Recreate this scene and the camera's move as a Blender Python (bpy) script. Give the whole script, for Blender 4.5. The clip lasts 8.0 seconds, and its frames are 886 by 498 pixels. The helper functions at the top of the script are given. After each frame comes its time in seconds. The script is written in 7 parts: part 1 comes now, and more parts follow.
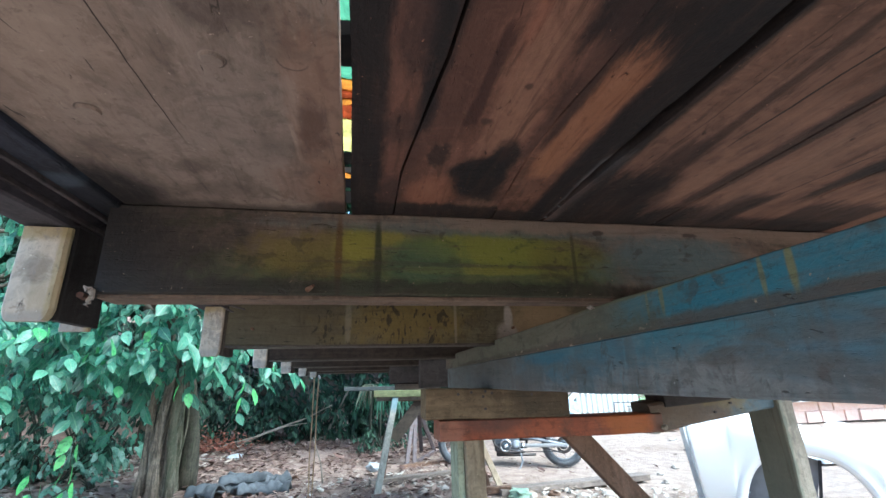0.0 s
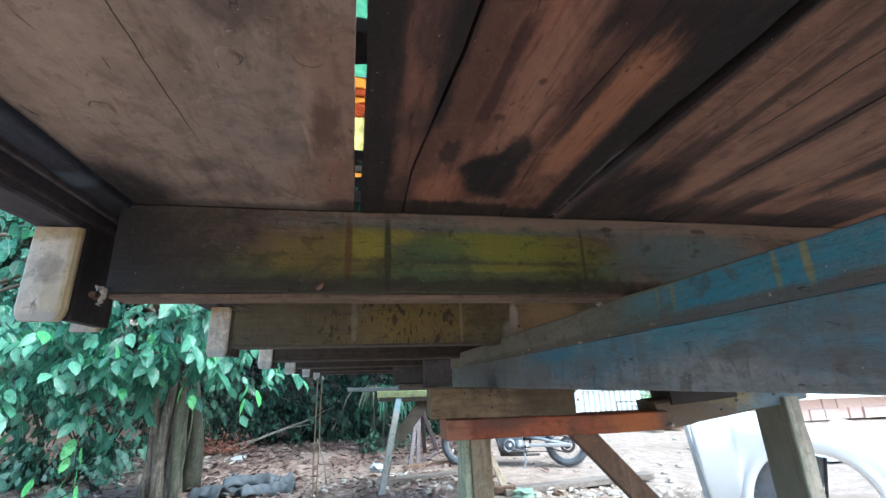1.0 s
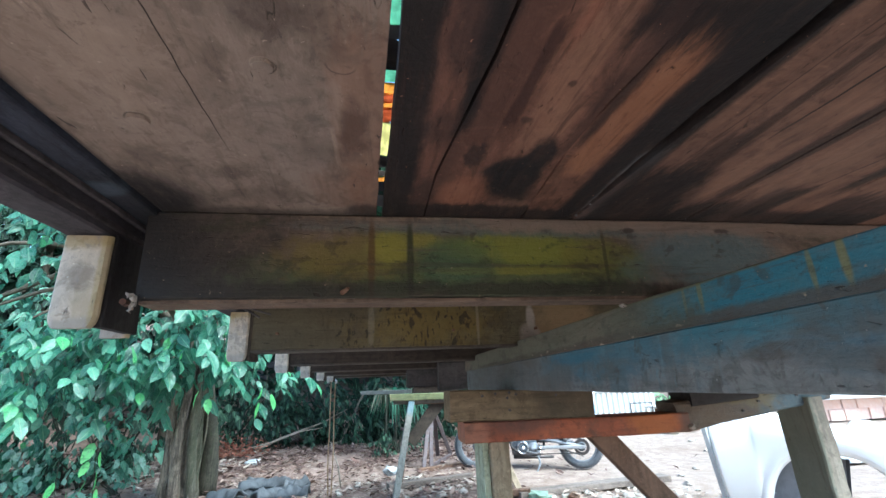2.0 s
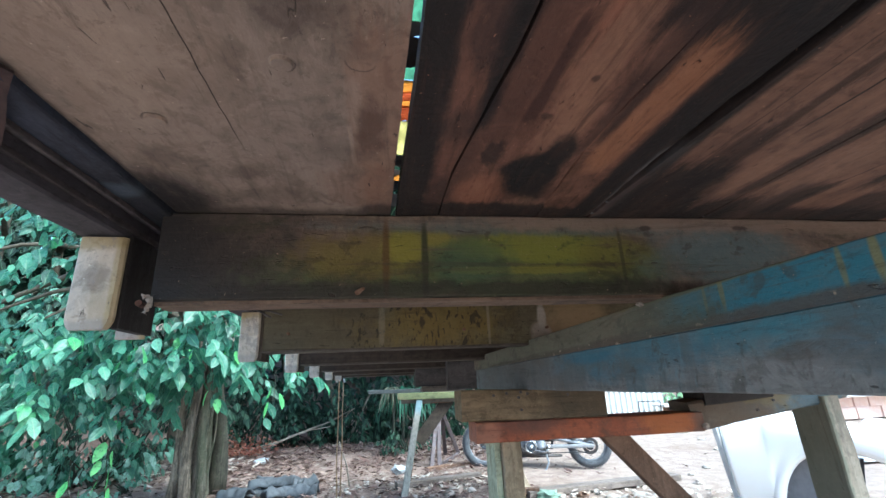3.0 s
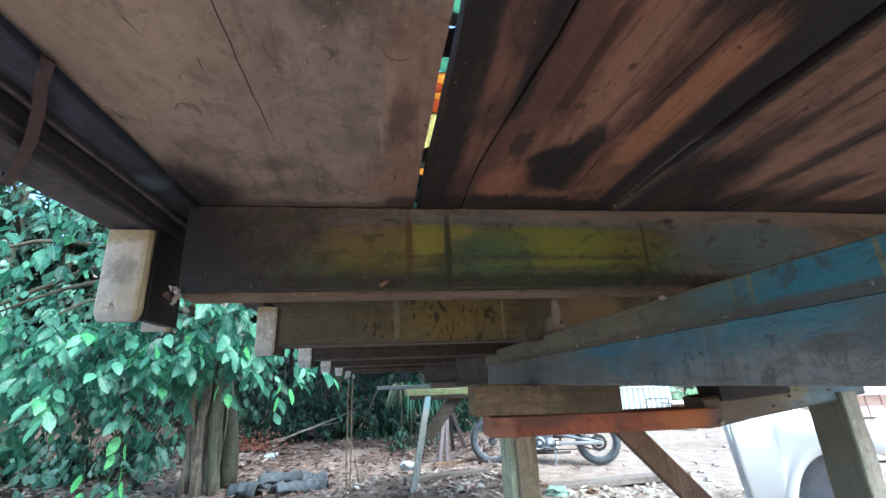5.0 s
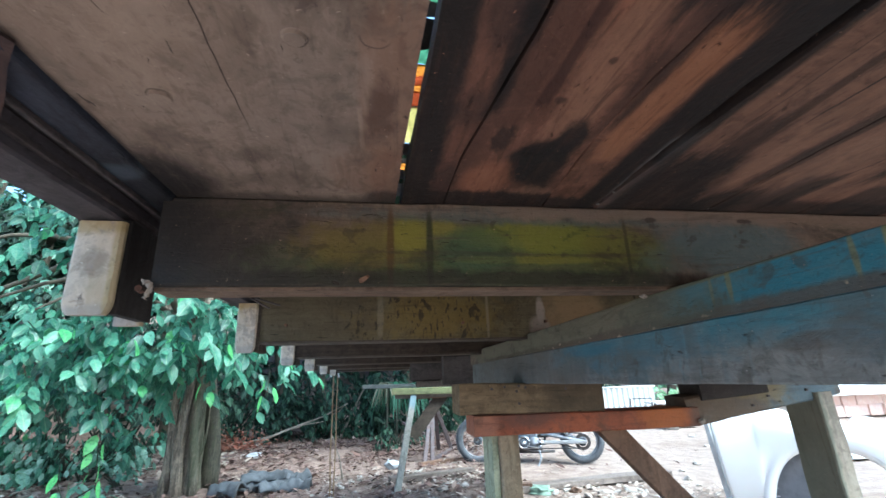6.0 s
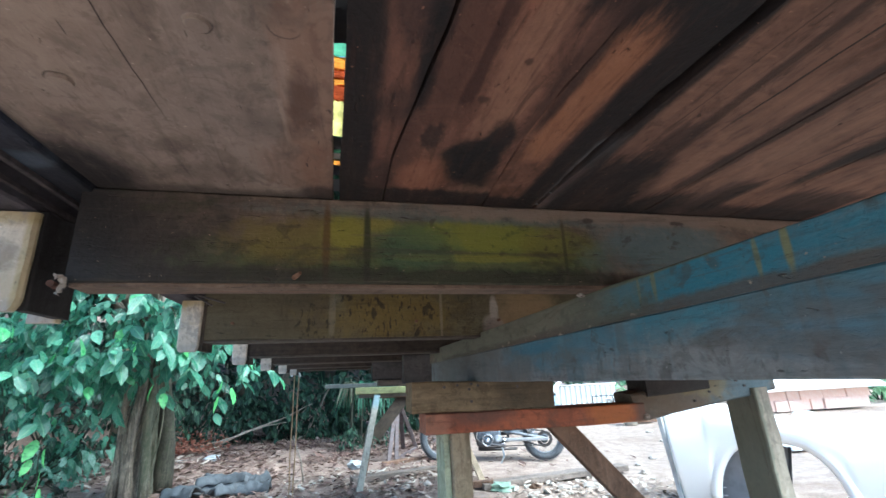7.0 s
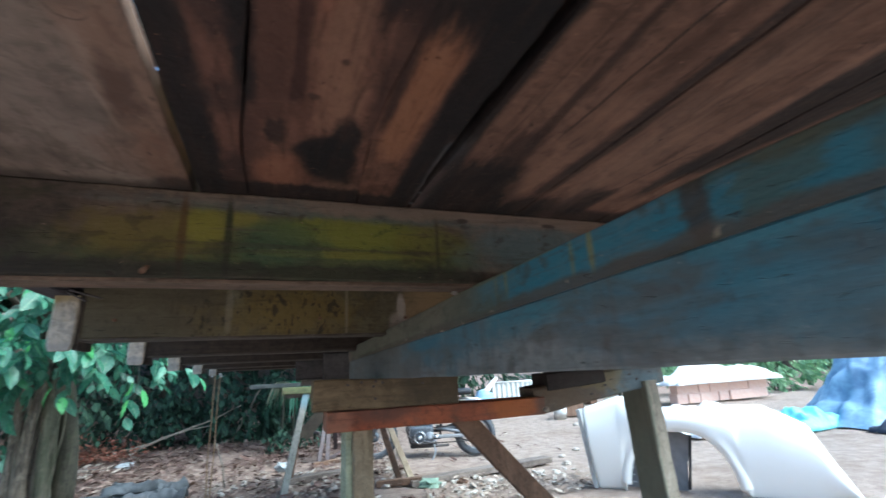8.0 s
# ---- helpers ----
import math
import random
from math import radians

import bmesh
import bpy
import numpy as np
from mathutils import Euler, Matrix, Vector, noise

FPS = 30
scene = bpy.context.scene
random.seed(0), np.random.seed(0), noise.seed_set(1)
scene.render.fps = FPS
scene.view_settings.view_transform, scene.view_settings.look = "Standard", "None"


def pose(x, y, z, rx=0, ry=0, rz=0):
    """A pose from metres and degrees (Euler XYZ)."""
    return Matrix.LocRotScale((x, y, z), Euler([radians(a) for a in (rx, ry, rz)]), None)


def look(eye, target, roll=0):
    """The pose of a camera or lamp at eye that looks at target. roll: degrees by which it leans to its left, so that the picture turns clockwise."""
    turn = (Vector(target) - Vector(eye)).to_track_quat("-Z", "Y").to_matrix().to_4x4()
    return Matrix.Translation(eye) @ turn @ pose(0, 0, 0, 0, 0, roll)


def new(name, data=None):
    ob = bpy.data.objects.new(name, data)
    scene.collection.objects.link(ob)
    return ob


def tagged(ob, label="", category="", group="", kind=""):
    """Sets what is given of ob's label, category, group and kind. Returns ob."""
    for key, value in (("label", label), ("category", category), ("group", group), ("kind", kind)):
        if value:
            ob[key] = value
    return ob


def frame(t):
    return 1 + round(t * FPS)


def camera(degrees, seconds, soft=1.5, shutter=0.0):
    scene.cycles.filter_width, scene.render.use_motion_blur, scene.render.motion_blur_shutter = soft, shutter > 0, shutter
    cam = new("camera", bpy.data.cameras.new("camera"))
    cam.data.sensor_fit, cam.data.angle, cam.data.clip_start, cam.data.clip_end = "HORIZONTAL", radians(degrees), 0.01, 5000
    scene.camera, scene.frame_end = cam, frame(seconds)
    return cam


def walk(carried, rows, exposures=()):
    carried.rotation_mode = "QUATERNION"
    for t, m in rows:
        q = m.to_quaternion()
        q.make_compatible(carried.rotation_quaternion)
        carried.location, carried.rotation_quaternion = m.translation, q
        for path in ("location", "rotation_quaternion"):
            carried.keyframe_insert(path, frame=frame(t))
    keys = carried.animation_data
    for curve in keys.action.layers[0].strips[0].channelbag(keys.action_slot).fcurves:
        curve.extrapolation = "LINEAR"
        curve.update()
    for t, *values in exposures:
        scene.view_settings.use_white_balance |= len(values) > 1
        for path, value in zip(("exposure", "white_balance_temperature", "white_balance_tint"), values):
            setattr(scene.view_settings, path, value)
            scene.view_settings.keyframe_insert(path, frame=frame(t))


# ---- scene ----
cam = camera(91.0, 8.0, 1.5, 0.5)
PATH = [
    (0, (0.02, 0.016, 0.909), (0.362, 1.897, 1.495), -1.5),
    (0.5, (0.017, 0.018, 0.907), (0.364, 1.899, 1.491), -1.6),
    (1, (0.008, 0.019, 0.905), (0.346, 1.9, 1.494), -1.9),
    (1.5, (-0.003, 0.022, 0.903), (0.317, 1.905, 1.498), -2.2),
    (2, (-0.011, 0.021, 0.907), (0.287, 1.906, 1.507), -2.3),
    (3.5, (-0.03, 0.031, 0.91), (0.229, 1.923, 1.502), -2.4),
    (4, (-0.038, 0.031, 0.907), (0.207, 1.927, 1.496), -2.3),
    (5.5, (-0.048, 0.037, 0.904), (0.203, 1.934, 1.487), -2.1),
    (6, (-0.037, 0.04, 0.902), (0.262, 1.93, 1.482), -2.0),
    (6.5, (-0.012, 0.036, 0.901), (0.355, 1.916, 1.478), -2.2),
    (7, (0.008, 0.034, 0.899), (0.439, 1.901, 1.47), -2.4),
    (7.5, (0.04, 0.024, 0.894), (0.557, 1.872, 1.459), -2.7),
    (8, (0.112, -0.004, 0.89), (0.779, 1.799, 1.443), -3.2),
]
walk(cam, [(t, look(eye, target, roll)) for t, eye, target, roll in PATH],
     [(0.0, 2.15, 5280, -6), (6.9, 2.15, 5280, -6), (7.5, 2.0, 5280, -6), (8.0, 1.66, 5280, -6)])
# ---------------------------------------------------------------- light
world = bpy.data.worlds.new("world")
scene.world = world
world.use_nodes = True
wn = world.node_tree
sky = wn.nodes.new("ShaderNodeTexSky")
sky.sky_type = "NISHITA"
sky.sun_disc = False
sky.sun_elevation = radians(51)
sky.sun_rotation = radians(130)
sky.dust_density = 3.0
wn.nodes["Background"].inputs["Strength"].default_value = 0.15
wn.links.new(sky.outputs["Color"], wn.nodes["Background"].inputs["Color"])

sun = new("sun", bpy.data.lights.new("sun", "SUN"))
sun.data.energy = 1.6
sun.data.angle = radians(40)
sun.data.color = (1.0, 0.97, 0.93)
sun.matrix_world = look((7.0, -6.0, 11.5), (0, 0, 0))


# ---------------------------------------------------------------- materials
class Mat:
    """A small builder for node materials."""

    def __init__(self, name, rough=0.7, metal=0.0, spec=0.4):
        self.m = bpy.data.materials.new(name)
        self.m.use_nodes = True
        self.t = self.m.node_tree
        self.b = self.t.nodes["Principled BSDF"]
        self.b.inputs["Roughness"].default_value = rough
        self.b.inputs["Metallic"].default_value = metal
        self.b.inputs["Specular IOR Level"].default_value = spec
        self.co = self.t.nodes.new("ShaderNodeTexCoord").outputs["Object"]
        self.fray = None

    def put(self, socket, value):
        if isinstance(value, bpy.types.NodeSocket):
            self.t.links.new(value, socket)
        elif isinstance(value, (tuple, list)) and len(value) == 3 and socket.type == "RGBA":
            socket.default_value = (*value, 1.0)
        else:
            socket.default_value = value

    def scaled(self, scale, shift=(0, 0, 0)):
        n = self.t.nodes.new("ShaderNodeMapping")
        self.put(n.inputs["Vector"], self.co)
        n.inputs["Scale"].default_value = scale
        n.inputs["Location"].default_value = shift
        return n.outputs["Vector"]

    def noise(self, scale=(1, 1, 1), detail=4.0, rough=0.55, warp=0.0, shift=(0, 0, 0)):
        n = self.t.nodes.new("ShaderNodeTexNoise")
        self.put(n.inputs["Vector"], self.scaled(scale, shift))
        n.inputs["Scale"].default_value = 1.0
        n.inputs["Detail"].default_value = detail
        n.inputs["Roughness"].default_value = rough
        n.inputs["Distortion"].default_value = warp
        return n.outputs["Fac"]

    def span(self, value, a, b, c=0.0, d=1.0):
        n = self.t.nodes.new("ShaderNodeMapRange")
        n.interpolation_type = "SMOOTHSTEP"
        self.put(n.inputs["Value"], value)
        for key, v in (("From Min", a), ("From Max", b), ("To Min", c), ("To Max", d)):
            n.inputs[key].default_value = v
        return n.outputs["Result"]

    def calc(self, op, a, b=0.0):
        n = self.t.nodes.new("ShaderNodeMath")
        n.operation = op
        self.put(n.inputs[0], a)
        self.put(n.inputs[1], b)
        return n.outputs[0]

    def mix(self, fac, a, b):
        n = self.t.nodes.new("ShaderNodeMix")
        n.data_type = "RGBA"
        self.put(n.inputs["Factor"], fac)
        self.put(n.inputs["A"], a)
        self.put(n.inputs["B"], b)
        return n.outputs["Result"]

    def ramp(self, fac, stops):
        n = self.t.nodes.new("ShaderNodeValToRGB")
        self.put(n.inputs["Fac"], fac)
        e = n.color_ramp.elements
        e[0].position, e[0].color = stops[0][0], (*stops[0][1], 1)
        e[1].position, e[1].color = stops[-1][0], (*stops[-1][1], 1)
        for p, c in stops[1:-1]:
            k = e.new(p)
            k.color = (*c, 1)
        return n.outputs["Color"]

    def island(self):
        return self.t.nodes.new("ShaderNodeNewGeometry").outputs["Random Per Island"]

    def chance(self):
        return self.t.nodes.new("ShaderNodeObjectInfo").outputs["Random"]

    def blob(self, c, r, ragged=0.35, freq=20.0, soft=0.4, grainy=0.45):
        """1 inside a ragged ellipsoid round c with the radii r, 0 outside."""
        n = self.t.nodes.new("ShaderNodeMapping")
        n.vector_type = "TEXTURE"
        self.put(n.inputs["Vector"], self.co)
        n.inputs["Location"].default_value = c
        n.inputs["Scale"].default_value = r
        d = self.t.nodes.new("ShaderNodeVectorMath")
        d.operation = "LENGTH"
        self.put(d.inputs[0], n.outputs["Vector"])
        z = self.noise((freq, freq * grainy, freq), 8, 0.68, 0.4, (c[0] * 7, c[1] * 5, c[2] * 3))
        far = self.calc("ADD", d.outputs["Value"], self.calc("MULTIPLY", self.calc("SUBTRACT", z, 0.5), ragged * 4))
        return self.span(far, 1.0 - soft, 1.0 + soft, 1.0, 0.0)

    def bump(self, height, strength=0.3, dist=0.004):
        n = self.t.nodes.new("ShaderNodeBump")
        n.inputs["Strength"].default_value = strength
        n.inputs["Distance"].default_value = dist
        self.put(n.inputs["Height"], height)
        self.put(self.b.inputs["Normal"], n.outputs["Normal"])

    def end(self, colour, rough=None):
        self.put(self.b.inputs["Base Color"], colour)
        if rough is not None:
            self.put(self.b.inputs["Roughness"], rough)
        return self.m


def wood(name, light, dark, axis="y", rough=0.8, shift=(0, 0, 0), layers=(), grain=1.0, stain=0.5, stain_col=None, mottle=0.35):
    """Old timber with its grain along an axis; layers are painted or stained patches: (mask maker, colour)."""
    k = Mat(name, rough)
    a = {"x": (4, 60, 60), "y": (60, 4, 60), "z": (60, 60, 4)}[axis]
    b = {"x": (1.3, 9, 9), "y": (9, 1.3, 9), "z": (9, 9, 1.3)}[axis]
    fine = k.noise(a, 6, 0.65, 0.6, shift)
    wide = k.noise(b, 5, 0.6, 0.5, shift)
    c = k.mix(k.span(wide, 0.3, 0.7), dark, light)
    c = k.mix(k.calc("MULTIPLY", k.span(fine, 0.42, 0.7), 0.45 * grain), c, tuple(v * 0.45 for v in dark))
    st = k.noise((7, 4, 7), 5, 0.6, 0.8, tuple(s + 3 for s in shift))
    c = k.mix(k.span(st, 0.5, 0.72, 0.0, stain), c, stain_col or tuple(v * 0.3 for v in dark))
    cloud = k.noise((16, 16, 16), 8, 0.72, 0.6, tuple(s * 2 + 1 for s in shift))
    c = k.mix(k.span(cloud, 0.5, 0.68, 0, mottle), c, tuple(v * 0.42 for v in dark))
    c = k.mix(k.span(cloud, 0.46, 0.30, 0, mottle), c, tuple(min(1, v * 1.35) for v in light))
    pits = k.noise((95, 95, 95), 6, 0.75, 0.3, tuple(s * 3 for s in shift))
    patch = k.noise((34, 24, 34), 7, 0.7, 0.9, tuple(s * 4 for s in shift))
    speck = k.noise((160, 160, 160), 3, 0.6)
    c = k.mix(k.span(patch, 0.52, 0.62, 0, 0.5), c, tuple(v * 0.5 for v in dark))
    c = k.mix(k.span(patch, 0.46, 0.34, 0, 0.28), c, tuple(min(1, v * 1.3) for v in light))
    c = k.mix(k.span(pits, 0.42, 0.30, 0, 0.35), c, tuple(min(1, v * 1.5) for v in light))
    c = k.mix(k.span(speck, 0.70, 0.80, 0, 0.18), c, tuple(min(1, v * 2.2) for v in light))
    for make, colour in layers:
        c = k.mix(make(k), c, colour)
    if layers:
        worn = k.noise({"x": (2.5, 26, 26), "y": (26, 2.5, 26), "z": (26, 26, 2.5)}[axis], 8, 0.75, 1.2, tuple(s + 4 for s in shift))
        c = k.mix(k.span(worn, 0.54, 0.66, 0, 0.45), c, tuple(v * 0.35 for v in dark))
        c = k.mix(k.span(worn, 0.44, 0.32, 0, 0.07), c, light)
        rub = k.noise({"x": (6, 70, 70), "y": (70, 6, 70), "z": (70, 70, 6)}[axis], 6, 0.7, 0.8, tuple(s + 9 for s in shift))
        c = k.mix(k.span(rub, 0.56, 0.72, 0, 0.4), c, tuple(v * 0.55 for v in dark))
    c = k.mix(k.span(patch, 0.45, 0.33, 0, 0.07), c, light)
    c = k.mix(k.span(pits, 0.56, 0.70, 0, 0.35), c, tuple(v * 0.3 for v in dark))
    c = k.mix(k.span(pits, 0.42, 0.30, 0, 0.06), c, light)
    nick = k.noise({"x": (40, 170, 170), "y": (170, 40, 170), "z": (170, 170, 40)}[axis], 3, 0.5, 0.9, tuple(s + 6 for s in shift))
    c = k.mix(k.span(nick, 0.70, 0.735, 0, 0.75), c, tuple(v * 0.18 for v in dark))
    chip = k.noise((230, 230, 230), 2, 0.5, 0.4, tuple(s + 2 for s in shift))
    c = k.mix(k.span(chip, 0.735, 0.765, 0, 0.6), c, tuple(min(1, v * 1.7) for v in light))
    rough_face = k.calc("ADD", k.calc("MULTIPLY", cloud, 2.2), k.calc("MULTIPLY", k.span(nick, 0.66, 0.74), -1.2))
    k.bump(k.calc("ADD", rough_face, k.calc("ADD", fine, k.calc("MULTIPLY", speck, 0.6))), 0.55 * grain + 0.2, 0.003)
    return k.end(c, k.span(wide, 0.2, 0.8, rough + 0.12, rough - 0.12))


def blob(c, r, amount=1.0, **kw):
    return lambda k: k.calc("MULTIPLY", k.blob(c, r, **kw), amount)


def streak(scale, a, b, amount=1.0, shift=(0, 0, 0)):
    return lambda k: k.span(k.noise(scale, 4, 0.6, 0.4, shift), a, b, 0, amount)


def both(a, b):
    return lambda k: k.calc("MULTIPLY", a(k), b(k))


def hair(x0, y0, x1, y1, w=0.0008, amount=0.9):
    """A fine drying crack on a level board from one place to another."""
    def make(k):
        s = k.t.nodes.new("ShaderNodeSeparateXYZ")
        k.put(s.inputs[0], k.co)
        wav = k.calc("MULTIPLY", k.calc("SUBTRACT", k.noise((3, 14, 3), 5, 0.6, 0.0, (x0 * 9, y0, 1)), 0.5), 0.007)
        line = k.calc("ADD", k.calc("MULTIPLY", k.calc("SUBTRACT", s.outputs["Y"], y0), (x1 - x0) / (y1 - y0)), x0)
        d = k.calc("ABSOLUTE", k.calc("SUBTRACT", s.outputs["X"], k.calc("ADD", line, wav)))
        along = k.calc("DIVIDE", k.calc("SUBTRACT", s.outputs["Y"], y0), y1 - y0)
        ends = k.calc("MULTIPLY", k.span(along, 0.0, 0.06), k.span(along, 0.75, 1.0, 1.0, 0.0))
        return k.calc("MULTIPLY", k.calc("MULTIPLY", k.span(d, w * 0.5, w * 1.6, 1.0, 0.0), ends), amount)
    return make


def band(y0, y1, l0, l1, r0, r1, amount=1.0, soft=0.004, wob=0.006, end=0.05):
    """A patch that follows the grain between two slanting edges (x at y0 and at y1), frayed along both and at its ends.
    """
    def make(k):
        if k.fray is None:
            sep = k.t.nodes.new("ShaderNodeSeparateXYZ")
            k.put(sep.inputs[0], k.co)
            wide = k.calc("SUBTRACT", k.noise((34, 8, 34), 6, 0.65, 0.3, (2, 5, 1)), 0.5)
            fine = k.calc("SUBTRACT", k.noise((170, 30, 170), 5, 0.7, 0.2, (6, 1, 3)), 0.5)
            tips = k.calc("SUBTRACT", k.noise((95, 14, 95), 6, 0.7, 0.2, (1, 8, 4)), 0.5)
            k.fray = (sep.outputs["X"], sep.outputs["Y"], wide, fine, tips)
        X, Y, wide, fine, tips = k.fray
        xw = k.calc("ADD", X, k.calc("ADD", k.calc("MULTIPLY", wide, wob * 3.2), k.calc("MULTIPLY", fine, wob * 1.6)))
        yw = k.calc("ADD", Y, k.calc("MULTIPLY", tips, end * 3.0))

        def edge(a, b):
            f = (b - a) / (y1 - y0)
            return k.calc("ADD", k.calc("MULTIPLY", Y, f), a - f * y0)
        m = k.calc("MULTIPLY", k.span(k.calc("SUBTRACT", xw, edge(l0, l1)), -soft, soft), k.span(k.calc("SUBTRACT", edge(r0, r1), xw), -soft, soft))
        e = end * 0.6
        m = k.calc("MULTIPLY", m, k.calc("MULTIPLY", k.span(yw, y0 - e, y0 + e), k.span(yw, y1 - e, y1 + e, 1.0, 0.0)))
        return k.calc("MULTIPLY", m, amount)
    return make


def crescent(x, y, r, ax, ay, w=0.0011, amount=0.85):
    """A painted arc of shadow or lit edge on the rim round a driven plug, on the side that (ax, ay) names."""
    def make(k):
        n = k.t.nodes.new("ShaderNodeMapping")
        n.vector_type = "TEXTURE"
        k.put(n.inputs["Vector"], k.co)
        n.inputs["Location"].default_value = (x, y, 1.145)
        sep = k.t.nodes.new("ShaderNodeSeparateXYZ")
        k.put(sep.inputs[0], n.outputs["Vector"])
        d = k.t.nodes.new("ShaderNodeVectorMath")
        d.operation = "LENGTH"
        k.put(d.inputs[0], n.outputs["Vector"])
        jit = k.calc("MULTIPLY", k.calc("SUBTRACT", k.noise((150, 150, 10), 4, 0.6), 0.5), 0.003)
        off_rim = k.calc("ABSOLUTE", k.calc("SUBTRACT", k.calc("ADD", d.outputs["Value"], jit), r))
        side = k.calc("ADD", k.calc("MULTIPLY", sep.outputs["X"], ax / r), k.calc("MULTIPLY", sep.outputs["Y"], ay / r))
        return k.calc("MULTIPLY", k.calc("MULTIPLY", k.span(off_rim, w * 0.5, w * 2.2, 1.0, 0.0), k.span(side, -0.1, 0.7)), amount)
    return make


NEAR_BLACK = (0.012, 0.010, 0.010)

m_board_grey = wood("weathered_board", (0.300, 0.232, 0.186), (0.190, 0.144, 0.115), "y", 0.82, (1, 2, 3), [
    (blob((-0.23, 0.28, 1.145), (0.07, 0.16, 0.1), 0.35, ragged=0.8, soft=0.8), (0.40, 0.285, 0.21)),
    (blob((-0.11, 0.45, 1.145), (0.09, 0.09, 0.1), 0.3, ragged=0.9, soft=0.8), (0.30, 0.235, 0.195)),
    (blob((-0.085, 0.255, 1.145), (0.03, 0.03, 0.1), 0.55, ragged=0.9), (0.085, 0.06, 0.052)),
    (blob((-0.078, 0.436, 1.145), (0.026, 0.03, 0.1), 0.45, ragged=0.9, freq=24, soft=0.7), (0.075, 0.055, 0.047)),
    (blob((-0.18, 0.49, 1.145), (0.022, 0.016, 0.1), 0.5, ragged=0.9, freq=40), (0.09, 0.062, 0.05)),
    (blob((-0.245, 0.46, 1.145), (0.018, 0.022, 0.1), 0.5, ragged=0.8, freq=40), (0.10, 0.072, 0.06)),
    (blob((-0.16, 0.55, 1.145), (0.05, 0.02, 0.1), 0.35, ragged=0.9), (0.10, 0.07, 0.055)),
    (band(0.26, 0.60, -0.048, -0.052, 0.02, 0.01, 0.5, 0.012, 0.016, 0.06), (0.235, 0.115, 0.070)),
    (band(0.31, 0.40, -0.046, -0.050, -0.038, -0.040, 0.35, 0.004, 0.008, 0.03), (0.40, 0.31, 0.245)),
    (band(0.39, 0.47, -0.057, -0.055, -0.052, -0.050, 0.5, 0.0015, 0.002, 0.02), (0.40, 0.30, 0.235)),
    (blob((-0.034, 0.395, 1.145), (0.014, 0.045, 0.1), 0.7, ragged=0.6, freq=36), (0.085, 0.048, 0.036)),
    (blob((-0.06, 0.52, 1.145), (0.04, 0.05, 0.1), 0.35, ragged=0.8), (0.21, 0.10, 0.062)),
    (streak((60, 40, 60), 0.56, 0.66, 0.3, (3, 3, 1)), (0.12, 0.082, 0.064)),
    (streak((24, 13, 24), 0.55, 0.66, 0.4, (2, 5, 1)), (0.12, 0.084, 0.065)),
    # darker towards the rail corner and along the cross beam
    (blob((-0.295, 0.580, 1.145), (0.062, 0.095, 0.1), 0.97, ragged=0.25, soft=0.4), NEAR_BLACK),
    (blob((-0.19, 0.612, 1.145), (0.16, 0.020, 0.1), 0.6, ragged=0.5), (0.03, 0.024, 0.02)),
    (blob((-0.02, 0.60, 1.145), (0.05, 0.03, 0.1), 0.75, ragged=0.5), NEAR_BLACK),
    (band(0.0, 0.62, -0.303, -0.303, -0.296, -0.294, 0.7, 0.003, 0.003, 0.05), (0.03, 0.024, 0.022)),
    # gap shadows round plugs and dent, and one lit rim, painted as arcs
    (crescent(-0.0985, 0.3105, 0.0095, 0.6, 0.8, 0.0005, 0.65), (0.03, 0.02, 0.016)),
    (crescent(-0.0985, 0.3105, 0.0085, -0.6, -0.8, 0.0007, 0.5), (0.42, 0.33, 0.27)),
    (crescent(-0.2235, 0.3925, 0.0105, -0.1, -1.0, 0.0006, 0.65), (0.03, 0.02, 0.016)),
    (crescent(-0.0395, 0.3035, 0.0120, -0.2, 1.0, 0.0006, 0.5), (0.04, 0.026, 0.02)),
    (hair(-0.1600, 0.18, -0.1625, 0.46, 0.00055, 0.95), (0.022, 0.012, 0.009)),
    (hair(-0.255, 0.10, -0.225, 0.30, 0.0005, 0.4), (0.06, 0.042, 0.035)),
], 0.25, 0.3, (0.12, 0.085, 0.066), 0.5)

